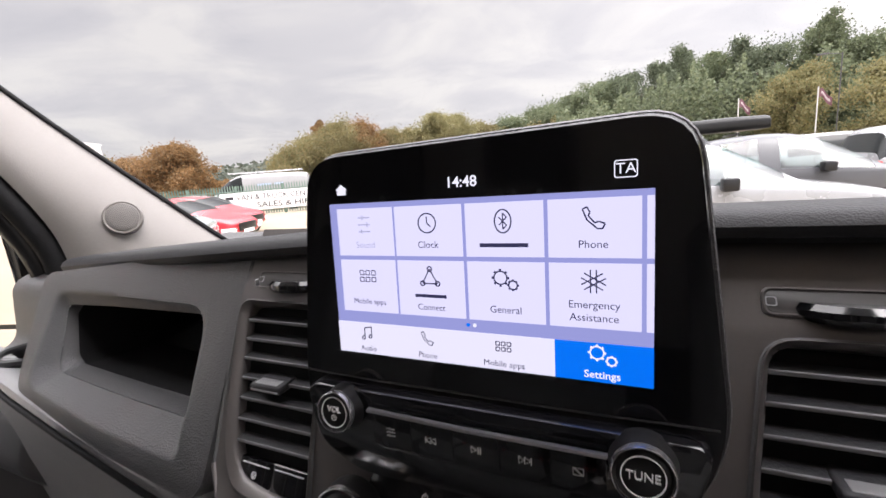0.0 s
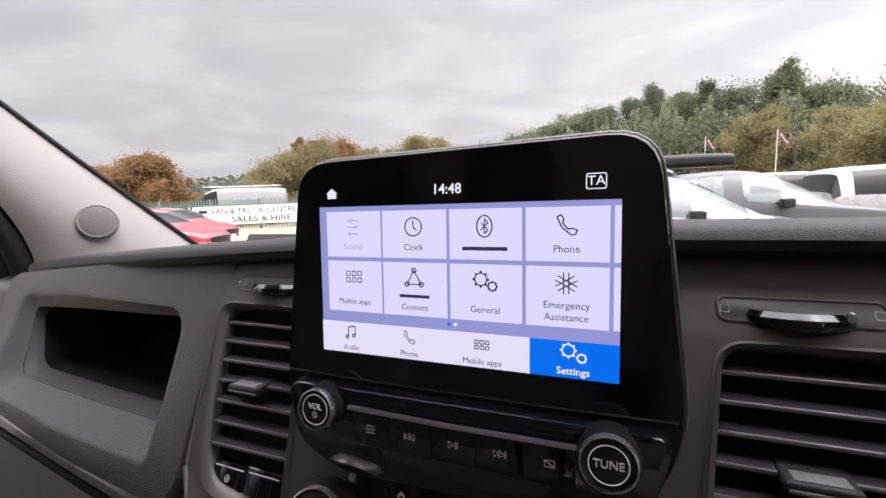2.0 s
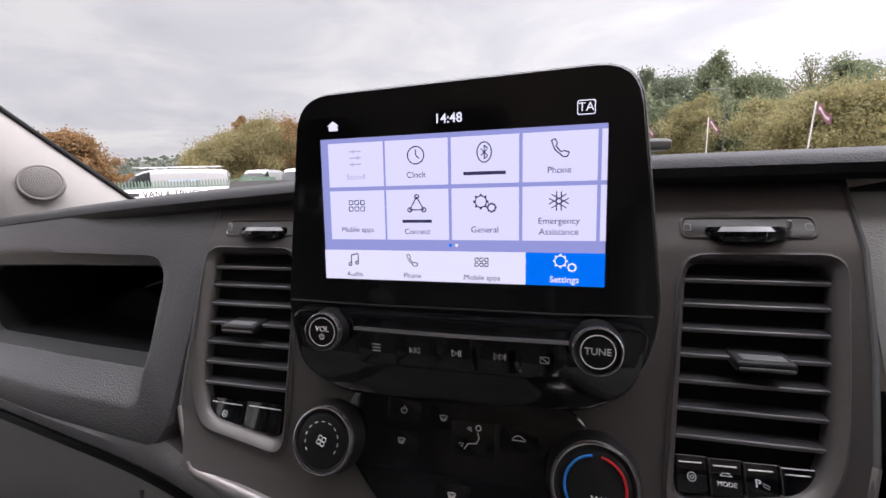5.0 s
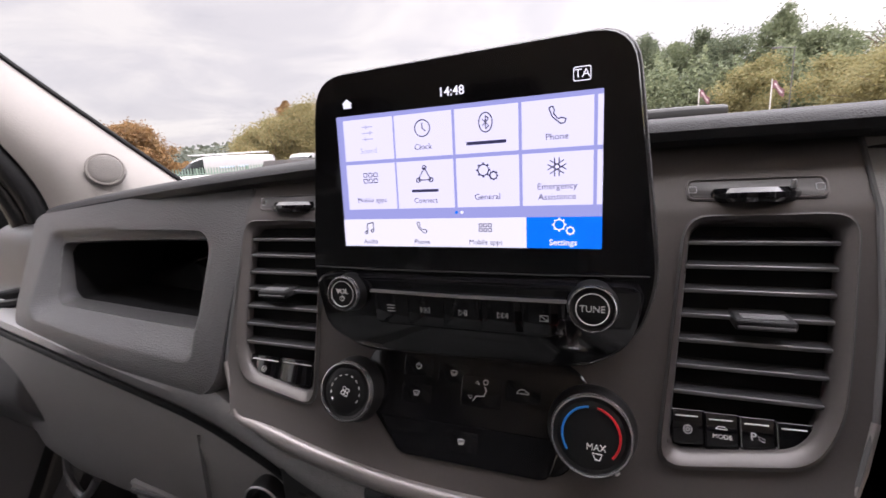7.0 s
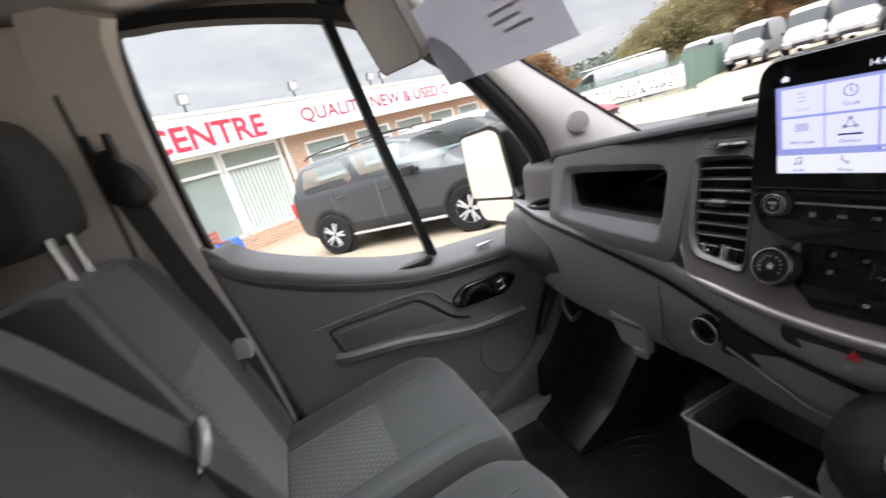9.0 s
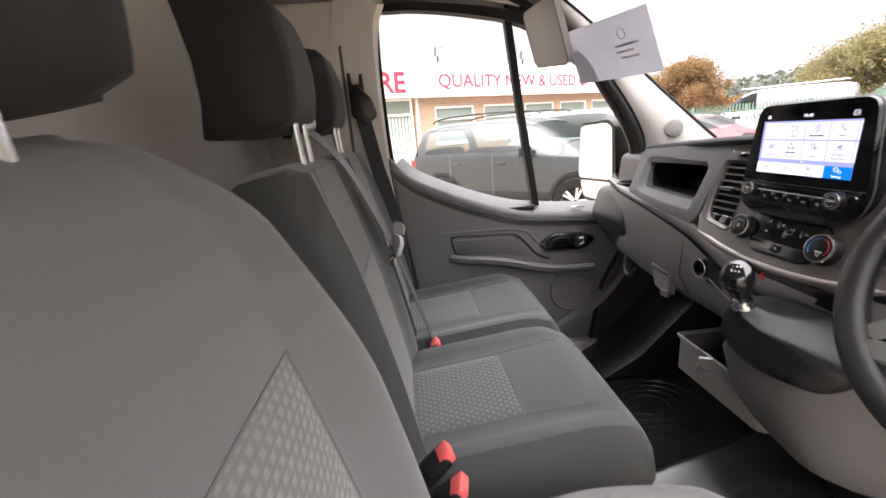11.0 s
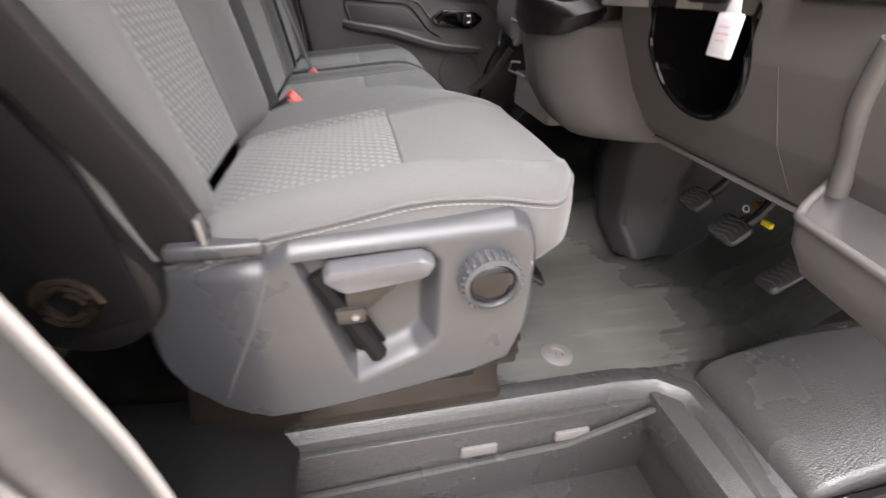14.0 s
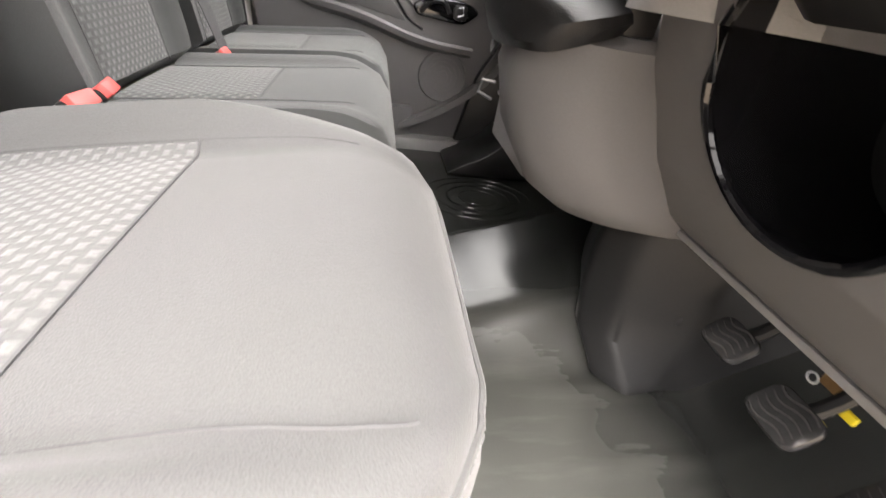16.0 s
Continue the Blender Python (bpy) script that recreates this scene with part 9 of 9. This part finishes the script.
    # belt trim and door gaps along the flank
    for sd in (-1, 1):
        part("sill_trim", box(wheels[0] + r + 0.08, wheels[-1] - r - 0.08, min(sd * hw, sd * (hw + 0.02)), max(sd * hw, sd * (hw + 0.02)), stations[2][1] + 0.02, stations[2][1] + 0.12, 0.01), M["black"], v)
        for q in stations:
            if "d" in q[7]:
                part("door_gap", box(q[0] - 0.006, q[0] + 0.006, min(sd * (q[5] - 0.01), sd * (q[5] + 0.018)), max(sd * (q[5] - 0.01), sd * (q[5] + 0.018)), q[1] + 0.12, q[2], 0), M["seam"], v)
                part("door_handle", box(q[0] + 0.08, q[0] + 0.26, min(sd * q[5], sd * (q[5] + 0.035)), max(sd * q[5], sd * (q[5] + 0.035)), q[2] - 0.16, q[2] - 0.125, 0.008), paint, v)
    if rack:
        zt = max(s[3] for s in stations)
        for sd in (-1, 1):
            part("rack_rail", tube([(x0 + 0.4, sd * 0.72, zt + 0.10), (x1 - 1.7, sd * 0.72, zt + 0.10)], 0.025, 6), M["alloy"], v)
        for k in range(9):
            xx = x0 + 0.5 + (x1 - x0 - 2.4) * k / 8
            part("rack_bar", tube([(xx, -0.75, zt + 0.09), (xx, 0.75, zt + 0.09)], 0.018, 6), M["alloy"], v)
            for sd in (-1, 1):
                part("rack_foot", box(xx - 0.02, xx + 0.02, sd * 0.72 - 0.02, sd * 0.72 + 0.02, zt - 0.02, zt + 0.1, 0), M["black"], v)
    return v


SUV = [(-2.42, 0.55, 1.02, 1.06, 0.86, 0.88, 0.80, ""), (-2.36, 0.42, 1.14, 1.24, 0.92, 0.94, 0.84, "w"), (-2.20, 0.36, 1.18, 1.80, 0.96, 0.97, 0.74, ""), (-2.05, 0.34, 1.18, 1.86, 0.97, 0.98, 0.74, "s"), (-1.35, 0.34, 1.18, 1.89, 0.98, 0.985, 0.75, "s"), (-1.25, 0.34, 1.18, 1.89, 0.98, 0.985, 0.75, "sd"), (-0.30, 0.34, 1.17, 1.89, 0.98, 0.985, 0.75, "s"), (-0.20, 0.34, 1.17, 1.89, 0.98, 0.985, 0.75, "sd"), (0.55, 0.34, 1.15, 1.86, 0.98, 0.98, 0.74, "swm"), (1.30, 0.34, 1.13, 1.25, 0.98, 0.97, 0.72, ""), (1.45, 0.34, 1.12, 1.15, 0.98, 0.96, 0.86, ""), (2.20, 0.36, 1.02, 1.06, 0.96, 0.92, 0.80, ""), (2.42, 0.45, 0.90, 0.94, 0.88, 0.84, 0.72, ""), (2.50, 0.55, 0.80, 0.84, 0.80, 0.76, 0.66, "")]
HATCH = [(-1.98, 0.45, 0.82, 0.86, 0.70, 0.74, 0.66, ""), (-1.90, 0.32, 0.95, 1.05, 0.80, 0.82, 0.70, "w"), (-1.55, 0.26, 0.98, 1.40, 0.84, 0.85, 0.62, "s"), (-0.75, 0.24, 0.97, 1.47, 0.85, 0.86, 0.62, ""), (-0.67, 0.24, 0.97, 1.47, 0.85, 0.86, 0.62, "sd"), (0.20, 0.24, 0.95, 1.44, 0.85, 0.86, 0.60, "swm"), (0.95, 0.24, 0.92, 1.02, 0.85, 0.85, 0.64, ""), (1.10, 0.24, 0.90, 0.94, 0.85, 0.84, 0.72, ""), (1.70, 0.28, 0.80, 0.84, 0.82, 0.78, 0.66, ""), (1.95, 0.36, 0.68, 0.72, 0.72, 0.68, 0.58, ""), (2.02, 0.42, 0.60, 0.64, 0.64, 0.60, 0.50, "")]
PICKUP = [(-2.60, 0.60, 1.10, 1.14, 0.90, 0.93, 0.90, ""), (-2.55, 0.50, 1.16, 1.20, 0.93, 0.95, 0.92, ""), (-1.05, 0.42, 1.18, 1.22, 0.95, 0.96, 0.92, ""), (-1.0, 0.42, 1.18, 1.74, 0.95, 0.96, 0.74, ""), (-0.92, 0.42, 1.18, 1.80, 0.95, 0.96, 0.74, "s"), (-0.15, 0.42, 1.17, 1.84, 0.95, 0.96, 0.74, ""), (-0.05, 0.42, 1.17, 1.84, 0.95, 0.96, 0.74, "sd"), (0.62, 0.42, 1.16, 1.80, 0.95, 0.96, 0.72, "swm"), (1.40, 0.42, 1.14, 1.22, 0.95, 0.95, 0.74, ""), (1.55, 0.42, 1.12, 1.16, 0.95, 0.94, 0.86, ""), (2.30, 0.45, 1.04, 1.08, 0.93, 0.90, 0.80, ""), (2.55, 0.55, 0.92, 0.96, 0.86, 0.82, 0.70, "")]
VAN = [(-2.75, 0.50, 1.30, 2.30, 0.94, 0.97, 0.84, ""), (-2.70, 0.40, 1.32, 2.42, 0.97, 0.99, 0.86, ""), (-1.2, 0.38, 1.32, 2.50, 0.99, 1.0, 0.87, ""), (0.55, 0.38, 1.32, 2.50, 0.99, 1.0, 0.87, ""), (0.62, 0.38, 1.30, 2.50, 0.99, 1.0, 0.86, "sd"), (1.35, 0.38, 1.26, 2.36, 0.99, 0.99, 0.80, "swm"), (2.15, 0.40, 1.20, 1.42, 0.98, 0.97, 0.76, ""), (2.25, 0.40, 1.16, 1.24, 0.98, 0.95, 0.80, ""), (2.72, 0.45, 1.00, 1.04, 0.94, 0.90, 0.76, ""), (2.85, 0.55, 0.86, 0.90, 0.86, 0.80, 0.68, "")]


def heading_of(dx, dy):
    return math.degrees(math.atan2(dy, dx))


def vehicles():
    vehicle("suv", "dark grey estate SUV parked by the showroom", "car", M["paint_dark"], [(q[0] * 0.915, q[1], q[2] - 0.02, q[3] - 0.11 * step01((q[3] - q[2]) / 0.4), *q[4:]) for q in SUV], (-7.55, 2.03), 46, (-1.36, 1.38), 0.38, detail=True, glass=M["car_glass_tint"])
    suv = bpy.data.objects["suv"]
    for sd in (-1, 1):
        part("roof_rail", tube(smooth_path([(-1.75, sd * 0.66, 1.80), (-1.5, sd * 0.67, 1.87), (-0.4, sd * 0.68, 1.89), (0.45, sd * 0.67, 1.85), (0.62, sd * 0.66, 1.80)], 4), 0.018, 6), M["black"], suv)
        part("side_step", box(-0.95, 0.95, sd * 0.97 - 0.05, sd * 0.97 + 0.05, 0.30, 0.345, 0.015), M["alloy"], suv, "silver side step")
        part("lower_cladding", box(-0.92, 0.92, sd * 0.975 - 0.02, sd * 0.975 + 0.02, 0.36, 0.52, 0.015), M["black"], suv)
    vehicle("pale_estate", "pale silver-blue estate parked beyond the dark SUV", "car", M["paint_pale"], SUV, (-10.4, 4.9), 46, (-1.36, 1.38), 0.36, detail=True)
    vehicle("white_van", "white high-roof van with a roof rack behind the fence", "van", M["white_paint_dimmed"], [(q[0] * 1.2 + 0.5, *q[1:]) for q in VAN], polar(46.2, 31.5), heading_of(-0.80, -0.60), (-1.60, 2.66), 0.36, rack=True)
    bars = bpy.data.objects["white_van"]
    for k, (x, w) in enumerate(((-1.2, 0.6), (-0.4, 0.9))):
        part("side_lettering", box(x, x + w, 1.0, 1.012, 1.70, 1.82, 0), M["faded_print"], bars, "faded blue lettering bar")
        part("side_lettering", box(x, x + w, -1.012, -1.0, 1.70, 1.82, 0), M["faded_print"], bars)
    vehicle("red_hatchback", "red hatchback parked in the yard", "car", M["paint_red"], HATCH, (-11.95, 8.15), 18, (-1.25, 1.28), 0.31, group="parked cars")
    vehicle("red_hatchback", "red hatchback parked in the yard", "car", M["paint_red"], HATCH, (-14.0, 10.35), 18, (-1.25, 1.28), 0.31, group="parked cars")
    vehicle("white_hatchback", "white hatchback parked behind the red ones", "car", M["white_paint_dimmed"], HATCH, (-15.9, 11.9), 18, (-1.25, 1.28), 0.31, group="parked cars")
    vehicle("pickup", "grey double-cab pickup in the front row", "pickup", M["paint_grey"], PICKUP, (2.22, 10.0), 4, (-1.60, 1.62), 0.38, group="parked cars", glass=M["car_glass_clear"])
    vehicle("silver_car", "silver white SUV in the front row", "car", M["paint_silver"], [(q[0], q[1], q[2] - 0.02, q[3] - 0.10 * step01((q[3] - q[2]) / 0.4), *q[4:]) for q in SUV], (0.50, 7.3), 3, (-1.44, 1.48), 0.36, group="parked cars", glass=M["car_glass_clear"])
    b = vehicle("dark_estate", "dark estate car with a roof box", "car", M["paint_dark"], SUV, (1.30, 13.2), 2, (-1.44, 1.48), 0.36, group="parked cars")
    rb = part("roof_box", skin([[(x, y * s, 2.08 + z * s2) for y, z in rrect(0, 0.13, 0.86, 0.34, 0.12, 4)] for x, s, s2 in ((-0.75, 0.85, 0.85), (-0.70, 0.97, 0.97), (-0.3, 1.0, 1.0), (0.9, 1.0, 1.0), (1.62, 0.96, 0.92), (1.72, 0.9, 0.85), (1.75, 0.8, 0.7))]), M["black"], b, "black glossy roof box")
    for x in (-0.3, 1.0):
        part("roof_bar", box(x - 0.03, x + 0.03, -0.75, 0.75, 1.93, 1.98, 0.01), M["black"], b)
    vehicle("white_van_far", "white panel van in the back row", "van", M["white_paint_dimmed"], VAN, (1.2, 21.5), 8, (-1.75, 1.80), 0.36, group="far white vans")
    for k, (x, y, p) in enumerate(((7.0, 13.2, M["paint_silver"]), (9.6, 16.5, M["white_paint_dimmed"]), (12.5, 14.5, M["paint_silver"]), (6.0, 17.8, M["white_paint_dimmed"]), (13.5, 19.5, M["white_paint_dimmed"]))):
        vehicle("parked_suv", "pale SUV with roof rails in the next row" if k % 2 == 0 else "white SUV in the next row", "car", p, SUV, (x, y), 5 + 3 * k, (-1.44, 1.48), 0.36, group="parked cars")
    # row of vans facing the yard by the trees
    for k, az in enumerate((37.6, 33.2, 28.8, 25.2, 21.5, 17.8, 14.2, 10.6)):
        d = 37.5 - 1.2 * k
        x, y = polar(az, d)
        vehicle("white_van_far", "white panel van in the back row", "van", M["white_paint_dimmed"], VAN, (x, y), heading_of(0.25, -1) + 3 * (k % 3), (-1.75, 1.80), 0.36, group="far white vans")


M["car_glass_clear"] = glass_mat("car_glass_clear", (0.72, 0.82, 0.80), 0.12)
M["car_glass_tint"] = glass_mat("car_glass_tint", (0.66, 0.72, 0.70), 0.10)
vehicles()


def fence():
    f = thing("fence", "green steel palisade fence with a lettered board", "fence", kind="structure")
    a, b = Vector((-16.6, 20.6, 0)), Vector((-30.0, 12.2, 0))
    d = (b - a)
    n = int(d.length / 0.15)
    yaw = math.atan2(d.y, d.x)
    me = None
    for k in range(n):
        p = a + d * (k / n)
        if me is None:
            first = part("pale", prism([(-0.035, 0.05), (-0.035, 1.68), (-0.012, 1.80), (0.0, 1.76), (0.012, 1.80), (0.035, 1.68), (0.035, 0.05)], "y", -0.008, 0.008, 0), M["fence_green"], f, smooth=False)
            me = first.data
            o = first
        else:
            o = new("pale", me)
            o.parent = f
        o.matrix_basis = Matrix.Translation(p) @ Matrix.Rotation(yaw, 4, "Z")
    for z in (0.35, 1.45):
        part("rail", sweep([a + Vector((0, 0, z)), b + Vector((0, 0, z))], rrect(0, 0, 0.05, 0.05, 0.01, 1)), M["fence_green"], f)
    for k in range(7):
        p = a + d * (k / 6)
        part("post", box(p.x - 0.05, p.x + 0.05, p.y - 0.05, p.y + 0.05, 0, 1.75, 0.005), M["fence_green"], f)
    # second run behind the vans
    c, e = Vector((-17.0, 20.4, 0)), Vector((-25.0, 36.0, 0))
    g2 = thing("fence", "green steel palisade fence behind the vans", "fence", kind="structure")
    bm = bmesh.new()
    for k in range(120):
        p = c + (e - c) * (k / 119)
        box(p.x - 0.04, p.x + 0.04, p.y - 0.02, p.y + 0.02, 0.05, 1.9, 0, bm=bm)
    pp = part("pales", bm, M["fence_green"], g2, smooth=False)
    pp["kind"] = "stuff"
    bm = bmesh.new()
    c, e = Vector((-25.5, 36.0, 0)), Vector((4.0, 43.0, 0))
    for k in range(200):
        p = c + (e - c) * (k / 199)
        box(p.x - 0.05, p.x + 0.05, p.y - 0.02, p.y + 0.02, 0.05, 2.2, 0, bm=bm)
    pp = part("pales", bm, M["fence_green"], g2, smooth=False)
    pp["kind"] = "stuff"
    # board on the fence, lettering towards the yard
    s = thing("sign_board", "white board with black lettering on the fence", "sign")
    u = d.normalized()
    out = Vector((-u.y, u.x, 0))
    if out.dot(-a) < 0:
        out = -out
    r = -u
    m = Matrix(((r.x, 0, out.x, 0), (r.y, 0, out.y, 0), (0, 1, 0, 0), (0, 0, 0, 1)))
    mid = a + u * 3.3
    m = Matrix.Translation(mid + out * 0.06) @ m
    part("board", turned(box(-2.9, 2.9, 0.30, 1.36, -0.015, 0.015, 0.005), m), M["fascia_white"], s)
    words("VAN & TRUCK CENTRE", 0.46, M["letter_black"], s, m @ Matrix.Translation((0.35, 1.06, 0.018)), "board_lettering", depth=0.002, bold=0.006, width=4.7)
    words("SALES & HIRE", 0.46, M["letter_black"], s, m @ Matrix.Translation((0.75, 0.58, 0.018)), "board_lettering", depth=0.002, bold=0.006, width=3.3)
    part("name_bar", turned(box(-2.6, -2.15, 0.98, 1.16, 0.016, 0.02, 0), m), M["letter_black"], s)
    # flags on poles at the right
    for az, dd, el, lean in ((-10.3, 31, 5.25, 0.0), (-16.7, 30, 5.3, 0.0), (-25.2, 24, 5.9, 0.06), (-34, 26, 5.8, 0.03)):
        x, y = polar(az, dd)
        top = 1.6 + dd * math.tan(radians(el))
        fl = thing("flag", "dusky mauve flag with a pale band on a pole", "flag", group="flags", at=(x, y, 0))
        part("pole", tube([(0, 0, 0), (lean * top * 0.5, 0, top * 0.5), (lean * top, 0, top)], 0.030, 8), M["flag_pole"], fl)
        part("cloth", sheet(lambda p, q: Vector((lean * top + 0.05 + 0.5 * p, 0.12 * math.sin(p * 5) * p, top - 0.12 - 0.42 * q - 0.55 * p * p + 0.08 * math.sin(p * 7))), 10, 6, thick=0.004), M["flag_cloth"], fl, "dusky mauve flag cloth")
        part("cloth_band", sheet(lambda p, q: Vector((lean * top + 0.05 + 0.5 * (0.15 + 0.7 * p), 0.12 * math.sin((0.15 + 0.7 * p) * 5) * (0.15 + 0.7 * p) - 0.008, top - 0.12 - 0.42 * (0.35 + 0.3 * q) - 0.55 * (0.15 + 0.7 * p) ** 2 + 0.08 * math.sin((0.15 + 0.7 * p) * 7))), 8, 3), M["flag_band"], fl, "pale band on the flag")
    x, y = polar(-18.2, 45)
    lp = thing("street_lamp", "grey street lamp among the trees", "lamp post", at=(x, y, 0))
    part("column", tube([(0, 0, 0), (0, 0, 8.0)], 0.04, 8), M["dash_mid"], lp)
    part("arm", tube([(0, 0, 7.9), (-0.9, 0, 8.05)], 0.025, 6), M["dash_mid"], lp)
    part("lantern", box(-1.5, -0.8, -0.12, 0.12, 7.98, 8.1, 0.03), M["dash_mid"], lp)


fence()
